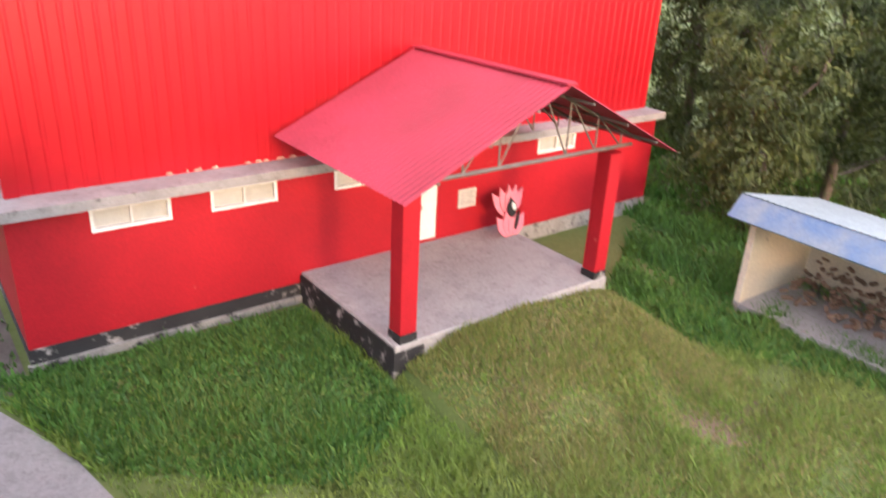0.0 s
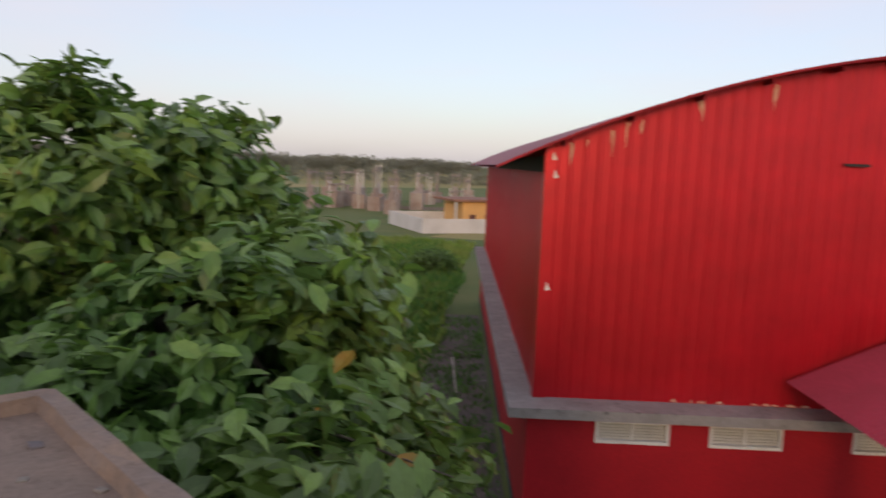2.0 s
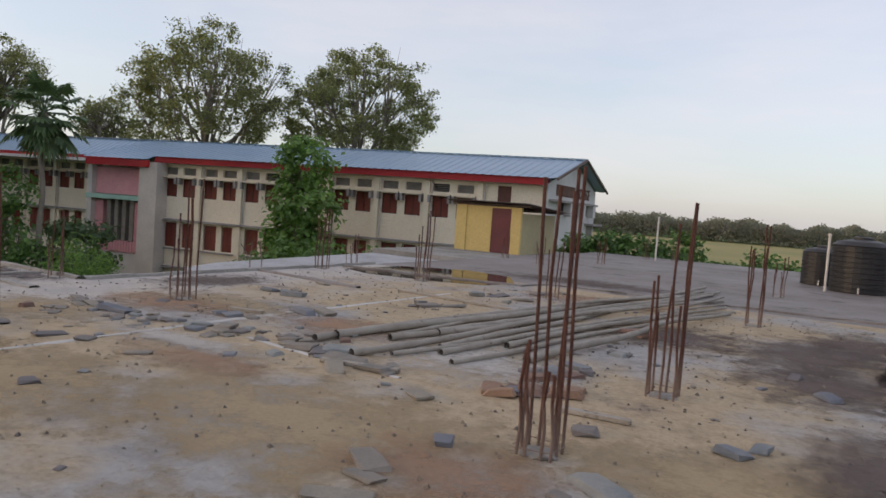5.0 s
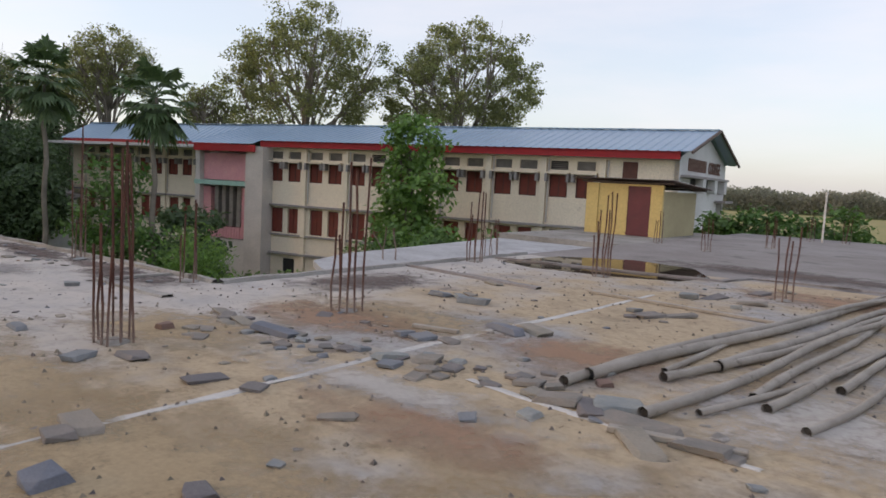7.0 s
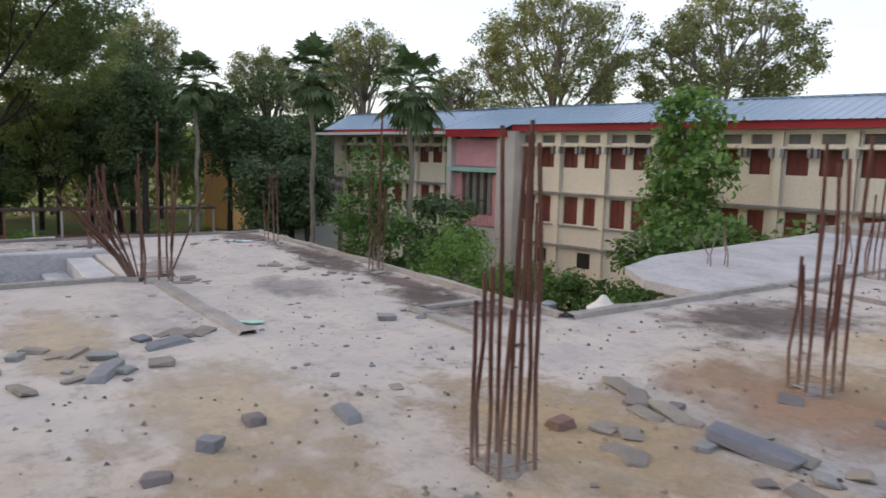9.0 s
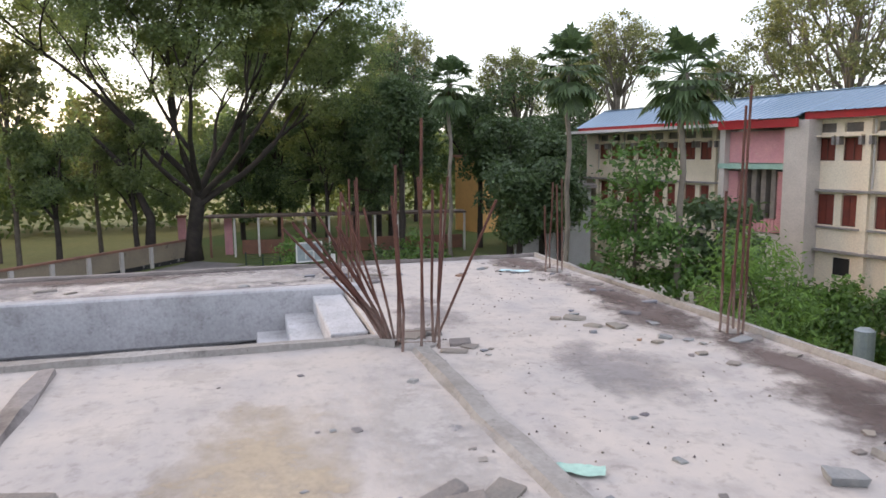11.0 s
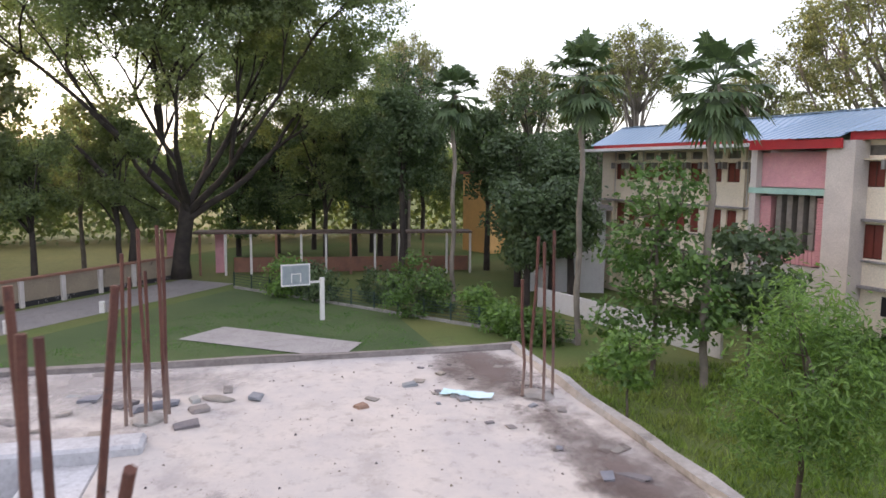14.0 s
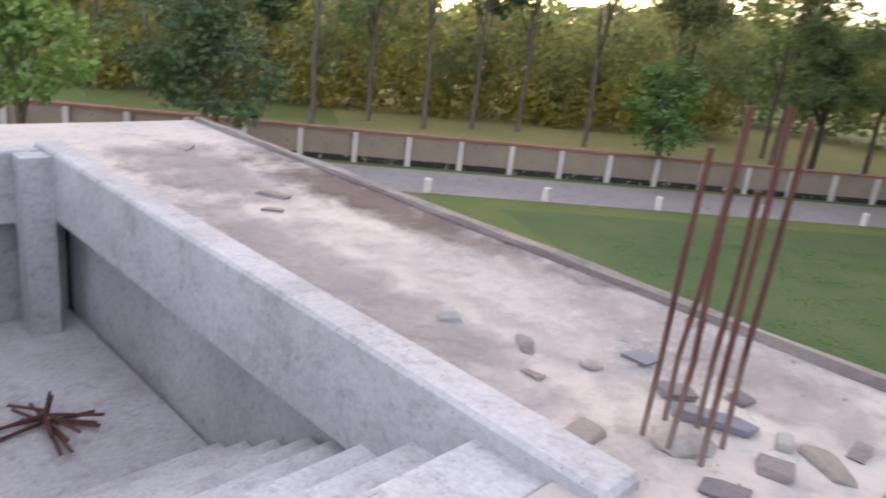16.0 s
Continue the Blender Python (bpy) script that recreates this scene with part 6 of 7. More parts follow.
def rebar_column(x, y, tall, seed, z=0.0, half=0.118, fan=0.0, stub=True, extra=()):
    """Starter bars of a column: rusty bars, wire ties and a crumbled cement foot."""
    rnd = random.Random(seed)
    t = thing("column_rebar", pose(x, y, z), "rusty reinforcement bars standing up from the slab", "rebar", "column rebars")
    n = len(tall)
    for i, hgt in enumerate(tall):
        a = i * math.tau / n
        px, py = half * max(-1, min(1, 1.5 * math.cos(a))), half * max(-1, min(1, 1.5 * math.sin(a)))
        lx, ly = rnd.uniform(-0.035, 0.035) + fan * rnd.uniform(-1, 1), rnd.uniform(-0.035, 0.035) + fan * rnd.uniform(-1, 0.3)
        bx, by = rnd.uniform(-0.015, 0.015), rnd.uniform(-0.015, 0.015)
        pts = [(px, py, -0.05), (px + bx, py + by, hgt * 0.3), (px + lx * 0.5 - bx, py + ly * 0.5, hgt * 0.65), (px + lx, py + ly, hgt)]
        part("bar", tube(bmesh.new(), pts, 0.0118, 6), M_REBAR, t)
    for e in extra:
        part("bent_bar", tube(bmesh.new(), e, 0.0105, 6), M_REBAR, t)
    for k in range(1 if n > 6 else 0):
        zz = rnd.uniform(0.04, 0.09) + k * rnd.uniform(0.35, 0.6)
        if k and rnd.random() < 0.5:
            continue
        h_ = half + 0.012
        part("tie", tube(bmesh.new(), [(-h_, -h_, zz), (h_, -h_, zz + 0.015), (h_, h_, zz), (-h_, h_, zz + 0.01), (-h_, -h_, zz + 0.02)], 0.0035, 5), M_REBAR, t)
    if stub:
        bm = bmesh.new()
        bmesh.ops.create_icosphere(bm, subdivisions=2, radius=1)
        for v in bm.verts:
            v.co = Vector((v.co.x * half * 1.15, v.co.y * half * 1.05, v.co.z * 0.035)) * (1 + 0.35 * noise.noise(v.co * 2 + Vector((seed, 0, 0))))
        part("foot", bm, M_CONC, t, "crumbled cement foot")
    return t


def mixed(seed, n, h0, h1, tallest, few):
    rnd = random.Random(seed)
    return [tallest * rnd.uniform(0.88, 1.0) if i < few else rnd.uniform(h0, h1) for i in range(n)]


for x, y, n, h0, h1, tp, few, sd in [(-2.75, 0.29, 10, 0.55, 0.8, 1.9, 5, 1), (-2.49, 2.5, 8, 0.7, 1.15, 1.75, 3, 2), (-0.27, 0.15, 7, 0.8, 1.1, 1.5, 3, 3), (-0.25, 2.6, 5, 0.6, 1.2, 1.45, 3, 4), (-2.47, 8.45, 6, 1.0, 1.3, 1.7, 2, 5), (-2.67, 14.7, 5, 0.6, 1.0, 1.0, 1, 6),
                                     (-9.35, 0.24, 9, 0.8, 1.2, 1.75, 5, 7), (-9.17, 2.79, 8, 0.8, 1.2, 1.7, 4, 8), (-8.81, 8.5, 7, 0.7, 1.2, 1.55, 3, 9), (-11.3, 8.3, 6, 0.8, 1.2, 1.4, 3, 10), (-9.5, 16.4, 4, 0.5, 0.8, 0.9, 2, 12), (-8.7, 19.9, 5, 0.5, 0.9, 1.0, 2, 13),
                                     (-8.7, 25.8, 4, 0.6, 0.9, 1.0, 2, 14), (-7.6, 26.1, 4, 0.6, 0.9, 1.0, 2, 15), (-11.3, 17.7, 4, 0.5, 0.9, 1.0, 2, 16), (-11.9, 2.6, 4, 0.5, 0.9, 1.1, 2, 17), (-18.3, 2.5, 4, 0.8, 1.1, 1.25, 3, 18), (-18.38, -0.15, 6, 0.8, 1.1, 1.3, 3, 19), (-5.9, 8.4, 4, 0.6, 1.0, 1.1, 1, 20)]:
    rebar_column(x, y, mixed(sd, n, h0, h1, tp, few), sd)
rebar_column(-13.6, 12.4, mixed(31, 5, 0.6, 0.9, 1.1, 2), 31, -0.38, 0.14, 0.05, False)
rebar_column(-14.6, 9.6, mixed(32, 4, 0.5, 0.8, 0.8, 2), 32, -0.38, 0.2, 0.2, False)
rebar_column(-14.85, 2.6, [2.05, 1.1, 1.9, 1.2, 0.6], 33, 0, 0.075)
rnd = random.Random(34)
fanned = []
for i in range(13):
    a = -0.25 - 1.15 * i / 12
    ln = rnd.uniform(0.9, 1.35)
    up = rnd.uniform(0.85, 1.0)
    s = Vector((-0.12 + rnd.uniform(-0.05, 0.05), -0.2 + rnd.uniform(-0.05, 0.05), 0.0))
    d = Vector((-0.25 * math.sin(-a), math.sin(a) * 0.75, up)).normalized()
    fanned.append([s, s + Vector((d.x * 0.3, d.y * 0.25, 0.28)), s + d * ln])
fanned.append([(0.08, 0.15, 0), (0.1, 0.17, 0.14), (0.64, 0.45, 1.2)])
fanned.append([(-0.05, 0.16, 0), (-0.06, 0.2, 0.3), (-0.1, 0.3, 1.35)])
rebar_column(-15.27, -0.04, [1.8, 1.3, 1.25, 1.35, 1.2, 1.45, 1.0], 35, 0, 0.15, 0.03, True, fanned)


def chunk_mesh(seed, flat):
    """A broken lump of cement with chipped corners."""
    bm = bmesh.new()
    rnd = random.Random(seed)
    for sx in (-1, 1):
        for sy in (-1, 1):
            for z, k in ((0.0, 0.5), (flat, rnd.uniform(0.34, 0.48))):
                bm.verts.new((sx * k + rnd.uniform(-0.09, 0.09), sy * k + rnd.uniform(-0.12, 0.12), z + (rnd.uniform(-0.22, 0.06) * flat if z else 0)))
    for _ in range(7):
        bm.verts.new((rnd.uniform(-0.62, 0.62), rnd.uniform(-0.55, 0.55), rnd.uniform(0.1, 1.0) * flat))
    res = bmesh.ops.convex_hull(bm, input=bm.verts[:])
    bmesh.ops.delete(bm, geom=list({g for g in res["geom_interior"] + res["geom_unused"] if isinstance(g, bmesh.types.BMVert)}), context="VERTS")
    bmesh.ops.bevel(bm, geom=bm.edges[:], offset=0.018, segments=1, affect="EDGES")
    return bm


protos = []
for i in range(7):
    ob = part("rubble", chunk_mesh(i, (0.4, 0.55, 0.3, 0.7, 0.45, 0.6, 0.35)[i]), M_BRICK if i == 3 else M_SLATE if i in (1, 5) else M_RUBBLE)
    tagged(ob, label="broken grey cement lump lying on the slab" if i != 3 else "broken reddish brick lying on the slab", category="rubble", group="rubble on the roof")
    ob.matrix_world = pose(-10.5 + 0.23 * i, -0.6 - 0.31 * i, 0, 0, 0, 40 * i) @ Matrix.Diagonal((0.13, 0.1, 0.12, 1))
    protos.append(ob)
rr = random.Random(50)


def drop(x, y, s, stretch=1.0):
    p = rr.choice(protos if rr.random() < 0.15 else protos[:3] + protos[4:])
    m = pose(x, y, 0.0, rr.uniform(-6, 6), rr.uniform(-6, 6), rr.uniform(0, 360)) @ Matrix.Diagonal((s * rr.uniform(0.8, 1.3) * stretch, s * rr.uniform(0.7, 1.0), s * rr.uniform(0.38, 0.62), 1))
    o = p.copy()
    scene.collection.objects.link(o)
    o.matrix_world = m


MID = [(-9.01, -0.21), (-8.81, 0.12), (-6.39, -0.93), (-7.51, -1.04), (-7.6, -0.88), (-6.98, -1.34), (-7.92, 0.14), (-7.52, 0.26), (-9.65, 1.58), (-9.05, 0.86), (-8.79, 1.48), (-8.58, 1.56), (-8.08, 1.45), (-7.9, 1.54), (-6.7, 0.24), (-7.95, 2.34), (-7.5, 2.44), (-7.74, 2.36), (-7.46, 1.59), (-6.83, 1.43), (-6.45, 1.56), (-6.25, 1.78), (-7.0, 1.5), (-6.9, 1.7), (-7.2, 1.75), (-7.3, 1.4), (-6.1, 1.6)]
FAR = [(-7.39, 3.28), (-7.21, 3.51), (-5.89, 1.57), (-5.65, 1.54), (-5.15, 1.16), (-4.84, 1.36), (-4.05, 0.9), (-7.01, 5.6), (-6.75, 5.39), (-6.93, 7.39), (-6.69, 7.72), (-6.2, 7.07), (-6.13, 7.6), (-6.31, 8.78), (-6.08, 9.45), (-9.22, 4.53), (-8.9, 4.57), (-9.38, 6.04), (-3.73, 2.41), (-3.53, 2.52), (-3.31, 2.82), (-3.35, 4.08), (-3.53, 1.63), (-3.34, 1.81), (-5.5, 1.75), (-5.3, 1.45), (-6.9, 5.2), (-6.5, 5.7), (-9.0, 4.9), (-8.6, 4.4)]
WEST = [(-13.21, -2.37), (-12.83, -2.32), (-12.86, -2.21), (-12.14, -2.06), (-12.01, -2.09), (-12.17, -1.9), (-11.85, -1.89), (-11.72, -1.63), (-12.5, -1.61), (-12.64, -1.48), (-12.42, -1.37), (-12.45, -1.25), (-12.25, -1.08), (-11.8, -1.32), (-11.82, -1.14), (-11.86, -1.05), (-12.63, -0.74), (-12.74, -0.51), (-12.6, -0.44), (-12.65, -0.27), (-12.4, -0.59), (-11.9, -0.76), (-12.34, 1.31), (-9.84, 1.68), (-9.45, 1.41), (-9.37, 1.56), (-9.41, 1.03), (-9.15, 0.88), (-8.98, 1.53), (-8.95, 1.66), (-8.68, 1.62), (-9.12, 2.42), (-10.33, -0.1), (-9.57, 0.84)]
END = [(-15.78, 1.4), (-15.73, 1.56), (-15.43, 1.6), (-15.34, 1.78), (-15.4, 2.16), (-15.22, 1.5), (-15.74, 2.15), (-16.14, 2.6), (-16.88, 2.48), (-17.24, 2.6), (-18.47, 1.32), (-18.91, 0.32), (-14.59, 2.48), (-14.61, 2.65), (-18.71, 0.11), (-18.71, 0.27), (-18.69, 0.52), (-18.61, -0.15), (-19.5, -0.66), (-18.96, -0.7), (-18.32, 1.22), (-15.1, 0.35), (-15.0, 0.2), (-18.8, -3.6), (-18.6, -3.3), (-18.9, -5.2), (-18.5, -1.0), (-18.3, -0.8), (-18.4, -1.4)]
EAST = [(-2.66, 0.92), (-1.72, 1.19), (-1.55, 1.45), (-2.38, -0.31), (-2.19, -0.1), (-3.31, 0.03), (-3.47, -0.57), (-3.36, -0.77), (-3.3, -1.08), (-3.46, 2.96), (-3.33, 4.02), (-1.55, 4.39), (-1.2, 3.6), (-0.6, 4.6), (-0.3, 5.2), (-0.25, 3.4), (-0.4, 7.0), (-0.2, 8.2), (-0.5, 9.1)]
for spots, s in ((MID, 0.2), (FAR, 0.24), (WEST, 0.16), (END, 0.11), (EAST, 0.19)):
    for x, y in spots:
        drop(x, y, s * rr.uniform(0.65, 1.15), rr.choice((1, 1.4, 2.0)))
for _ in range(60):  # a trail of lumps along the middle of the slab
    t_ = rr.random()
    drop(-9.6 + 4.6 * t_ + rr.gauss(0, 0.35), 1.3 + 0.5 * t_ + rr.gauss(0, 0.4), rr.uniform(0.05, 0.15))
for _ in range(70):
    drop(rr.uniform(-11, -0.6), rr.uniform(-2.5, 10), rr.uniform(0.03, 0.09))
for _ in range(60):
    drop(rr.uniform(-19.5, -12), rr.uniform(1.6, 2.6), rr.uniform(0.03, 0.1))
for _ in range(40):
    drop(rr.uniform(-15, -11), rr.uniform(-3, 1), rr.uniform(0.025, 0.07))
for x, y, s_ in ((0.78, -0.7, 0.07), (0.62, -1.1, 0.05), (0.86, -1.45, 0.06), (0.3, -0.35, 0.05), (0.7, -2.2, 0.06), (-15.5, -0.05, 0.3), (-15.62, 0.12, 0.2), (-15.2, 0.3, 0.16), (-18.2, 0.1, 0.13), (-18.5, 0.15, 0.12), (-18.1, -0.4, 0.13), (-18.7, -0.35, 0.15), (-18.9, -0.15, 0.12), (-18.85, -0.6, 0.14), (-18.6, -0.7, 0.1), (-17.95, -0.2, 0.12)):
    drop(x, y, s_)
for x, y in [(-3.65, 1.52), (-3.52, 1.77), (-3.64, 2.09), (-3.42, 2.54), (-3.2, 1.95), (-3.71, 5.83), (-3.48, 5.69)]:  # brown broken bricks beside the canes
    for _ in range(3):
        o = protos[3].copy()
        scene.collection.objects.link(o)
        k_ = rr.uniform(0.1, 0.2)
        o.matrix_world = pose(x + rr.uniform(-0.15, 0.15), y + rr.uniform(-0.15, 0.15), 0, rr.uniform(-8, 8), rr.uniform(-8, 8), rr.uniform(0, 360)) @ Matrix.Diagonal((k_ * 1.6, k_, k_ * 0.5, 1))
# fine gravel: too many to count
rs = np.random.RandomState(9)
gv, gf = [], []
for i in range(5200):
    x, y = (rs.uniform(-11.4, -0.3), rs.uniform(-3.5, 10)) if i % 8 else (rs.uniform(-19.8, -11.6), rs.uniform(-0.2, 2.6))
    if W0 - 0.1 < x < W1 + 0.1 and y < S1 + 0.1:
        continue
    r_ = 0.005 + (0.022 if x > -11.5 else 0.008) * rs.rand() ** 2.5
    k = len(gv)
    a = rs.uniform(0, 6.28, 4)
    gv += [(x + r_ * math.cos(j * 2.09 + a[0]) * rs.uniform(0.6, 1.3), y + r_ * math.sin(j * 2.09 + a[0]), 0.002) for j in range(3)] + [(x, y, r_ * rs.uniform(0.7, 1.4))]
    gf += [(k, k + 1, k + 3), (k + 1, k + 2, k + 3), (k + 2, k, k + 3)]
tagged(raw("gravel", gv, gf, M_PEBBLE), label="fine gravel and cement crumbs on the slab", category="gravel", kind="stuff")

# bamboo poles in a loose heap
ends = [((-6.05, 1.94), (-3.9, 13.6)), ((-5.85, 2.21), (-4.2, 14.4)), ((-5.53, 2.63), (-3.7, 12.6)), ((-5.40, 1.65), (-3.5, 11.6)), ((-4.72, 2.37), (-3.3, 10.4)), ((-4.39, 3.32), (-3.45, 12.0)), ((-4.0, 2.75), (-2.9, 9.3)), ((-4.9, 2.6), (-3.9, 12.9)), ((-5.2, 3.3), (-4.1, 13.2)), ((-5.0, 1.95), (-3.2, 11.0)), ((-4.55, 2.1), (-3.0, 9.9)), ((-5.7, 2.9), (-4.4, 13.8))]
for i, (a, b) in enumerate(ends):
    r_ = rr.uniform(0.036, 0.05) if i < 9 else rr.uniform(0.024, 0.032)
    lift = 0.0 if i % 3 else 0.06
    t = thing("bamboo_pole", pose(a[0], a[1], 0), "weathered grey bamboo pole lying in a heap", "bamboo pole", "bamboo poles")
    n = 14
    d = Vector((b[0] - a[0], b[1] - a[1], 0))
    side = Vector((-d.y, d.x, 0)).normalized()
    pts, rad = [], []
    for k in range(n * 3 + 1):
        f_ = k / (n * 3)
        pts.append(d * f_ + side * (0.10 * math.sin(f_ * 5 + i * 1.7) + 0.05 * math.sin(f_ * 13 + i)) + Vector((0, 0, r_ + 0.004 + lift * (1 - abs(2 * f_ - 1)) + (0.05 if i == 5 else 0) * f_)))
        rad.append(r_ * (1.0 - 0.35 * f_) * (1.13 if k % 3 == 0 else 1.0))
    part("cane", tube(bmesh.new(), pts, rad, 8, caps=False), M_BAMBOO, t, soft=True)
    bm = bmesh.new()
    bmesh.ops.create_circle(bm, cap_ends=True, segments=8, radius=r_ * 0.75, matrix=Matrix.Translation(pts[0] + d.normalized() * 0.02) @ d.to_track_quat("Z", "Y").to_matrix().to_4x4())
    part("hollow", bm, M_DARK, t, "dark hollow end")
for x, y, rz, ln in [(-2.77, 1.36, 4, 0.62), (-0.54, 0.87, 115, 0.5), (-12.5, -1.9, 24, 0.8), (-5.0, 1.35, 12, 0.8), (-6.8, 6.4, -8, 2.6), (-7.9, 2.75, 12, 0.5)]:
    t = part("timber_offcut", bev(boxes((-ln / 2, ln / 2, -0.035, 0.035, 0, 0.04)), 0.006), M_BAMBOO)
    tagged(t, label="grey weathered timber strip lying on the slab", category="timber", group="timber offcuts")
    t.matrix_world = pose(x, y, 0.002, 0, 0, rz)
# crumpled cloth and green rag
for x, y, s, mt, lab in [(-18.4, 2.0, 0.19, M_CLOTH, "crumpled pale cyan plastic cloth on the slab"), (-12.8, 0.15, 0.16, M_MINT, "small green plastic scrap on the slab")]:
    bm = bmesh.new()
    bmesh.ops.create_grid(bm, x_segments=16, y_segments=8, size=1)
    for v in bm.verts:
        v.co = Vector((v.co.x * s + 0.08 * s * noise.noise(v.co * 2), v.co.y * s * 0.42 * (0.7 + 0.5 * abs(noise.noise(v.co * 1.3 + Vector((3, 1, 0))))), 0.012 + 0.05 * s / 0.4 * abs(noise.noise(v.co * 3.5))))
    o = part("cloth", bm, mt, soft=True)
    tagged(o, label=lab, category="cloth")
    o.matrix_world = pose(x, y, 0.004, 0, 0, 62)


def tank(x, y, r_, hgt, label):
    t = thing("water_tank", pose(x, y, 0), label, "water tank", "water tanks")
    bm = bmesh.new()
    prof = []
    k = 9
    for i in range(k):
        z0 = 0.02 + hgt * 0.82 * i / k
        prof += [(z0, r_), (z0 + hgt * 0.82 / k * 0.62, r_), (z0 + hgt * 0.82 / k * 0.7, r_ * 0.972), (z0 + hgt * 0.82 / k * 0.93, r_ * 0.972)]
    prof += [(hgt * 0.85, r_ * 0.99), (hgt * 0.92, r_ * 0.8), (hgt * 0.96, r_ * 0.4)]
    tube(bm, [(0, 0, z) for z, _ in prof], [q for _, q in prof], 28)
    part("body", bm, M_TANK, t, soft=False)
    part("lid", tube(bmesh.new(), [(0, 0, hgt * 0.95), (0, 0, hgt), (0, 0, hgt * 1.02)], [r_ * 0.33, r_ * 0.33, r_ * 0.2], 20), M_TANK, t)
    part("outlet", tube(bmesh.new(), [(0, -r_, 0.15), (0, -r_ - 0.2, 0.15), (0, -r_ - 0.2, 0.02)], 0.025, 8), M_PVC, t)


tank(-1.05, 19.3, 0.76, 1.55, "large black ribbed plastic water tank on the roof")
tank(-2.1, 21.0, 0.55, 1.2, "smaller black ribbed water tank behind")
tank(0.2, 21.4, 0.42, 1.05, "small black water tank at the roof edge")
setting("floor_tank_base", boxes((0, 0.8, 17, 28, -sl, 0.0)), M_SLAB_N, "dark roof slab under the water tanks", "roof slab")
for x, y, hgt in [(-1.85, 18.4, 1.55), (-0.2, 18.6, 1.2), (-0.12, 19.0, 1.15), (-8.3, 25.7, 1.75)]:
    t = thing("pipe_stand", pose(x, y, 0), "thin white plastic riser pipe", "pipe", "riser pipes")
    part("pipe", tube(bmesh.new(), [(0, 0, 0), (0, 0, hgt)], 0.035, 8), M_PVC, t)
    part("cap", tube(bmesh.new(), [(0, 0, hgt - 0.02), (0, 0, hgt + 0.05)], 0.05, 8), M_PVC, t)
heap = thing("rebar_offcuts", pose(-17.25, -3.7, -1.45), "small heap of rusty bar offcuts on the landing", "rebar")
for i in range(9):
    a = rr.uniform(0, 3.1)
    part("bar", tube(bmesh.new(), [(-0.3 * math.cos(a) + rr.uniform(-0.15, 0.15), -0.3 * math.sin(a), 0.012 + 0.012 * i), (0.02, rr.uniform(-0.1, 0.1), 0.03 + 0.012 * i), (0.3 * math.cos(a), 0.3 * math.sin(a) + rr.uniform(-0.1, 0.1), 0.012 + 0.012 * i)], 0.012, 5), M_OFFCUT, heap)

# ---------------- beside the hall ----------------
flower = thing("flower_prop", pose(13.27, 3.90, -6.65, 0, 0, RZ) @ pose(11.15, -1.05, -0.01, -9, 0, 0), "pink petal-shaped foam display leaning on the wall", "display prop")


def petal(cx, cz, w, hh, tilt, y, name="petal", mt=None):
    bm = bmesh.new()
    out_ = []
    for i in range(18):
        a = math.tau * i / 18
        rx = w * math.cos(a)
        rz_ = hh * math.sin(a)
        if math.sin(a) > 0.2:
            rx *= 1 - 1.15 * (math.sin(a) - 0.2)
        out_.append((cx + rx * math.cos(tilt) - rz_ * math.sin(tilt), cz + rx * math.sin(tilt) + rz_ * math.cos(tilt)))
    f_ = [bm.verts.new((x, y, z)) for x, z in out_]
    b_ = [bm.verts.new((x, y + 0.05, z)) for x, z in out_]
    bm.faces.new(f_[::-1])
    bm.faces.new(b_)
    for i in range(18):
        bm.faces.new((f_[i], f_[(i + 1) % 18], b_[(i + 1) % 18], b_[i]))
    return part(name, bm, mt or M_PINKPROP, flower)


for k_ in range(5):  # a crown of pointed petals above, a ring below
    ti = (k_ - 2) * 0.3
    petal(-0.62 * math.sin(ti) * 1.0, 0.62 + 0.55 * math.cos(ti), 0.17, 0.46, ti, 0.03 * abs(k_ - 2))
for k_ in range(4):
    ti = (k_ - 1.5) * 0.42
    petal(-0.5 * math.sin(ti), 0.12 + 0.36 * math.cos(ti), 0.2, 0.38, ti, -0.07 + 0.02 * k_)
petal(0, 0.34, 0.34, 0.34, 0, 0.1)
petal(0.02, 0.95, 0.17, 0.3, 0.1, -0.1, "dark_opening", M_BLACKPAINT)
petal(0.2, 0.55, 0.05, 0.3, -0.3, -0.12, "dark_stripe", M_BLACKPAINT)
petal(0.05, 1.0, 0.07, 0.14, 0.3, -0.13, "pale_patch", M_WHITE)

SH = pose(18.9, -11.0, G, 0, 0, math.degrees(math.atan2(-0.676, -0.737)))
shed = thing("brick_shed", SH, "open-fronted shed with blue tin roof and pale walls", "shed")


def sd(name, rows, material, label="", parent=None):
    return part(name, boxes(*rows), material, parent or shed, label)


sd("floor", [(0, 7, 0, 3.2, 0, 0.25)], M_COURT, "bare cement shed floor")
sd("back_wall", [(0, 7, 3.2, 3.4, 0, 2.48)], M_CREAM)
sd("side_wall", [(0, 0.15, 0.2, 3.2, 0.25, 2.5)], M_CREAM)
sd("far_wall", [(6.85, 7, 0.2, 3.2, 0.25, 2.5)], M_CREAM)
sd("post", [(0, 0.18, 0, 0.2, 0, 2.8)], M_CREAM)
sd("post", [(4.6, 4.78, 0, 0.2, 0, 2.8)], M_CREAM)
bm = bmesh.new()
for k_, (x, y, z) in enumerate(((-0.35, -0.62, 2.75), (7.4, -0.62, 2.75), (7.4, -0.15, 3.28), (-0.35, -0.15, 3.28))):
    bm.verts.new((x, y, z))
    bm.verts.new((x, y + 0.03, z - 0.04))
bm.verts.ensure_lookup_table()
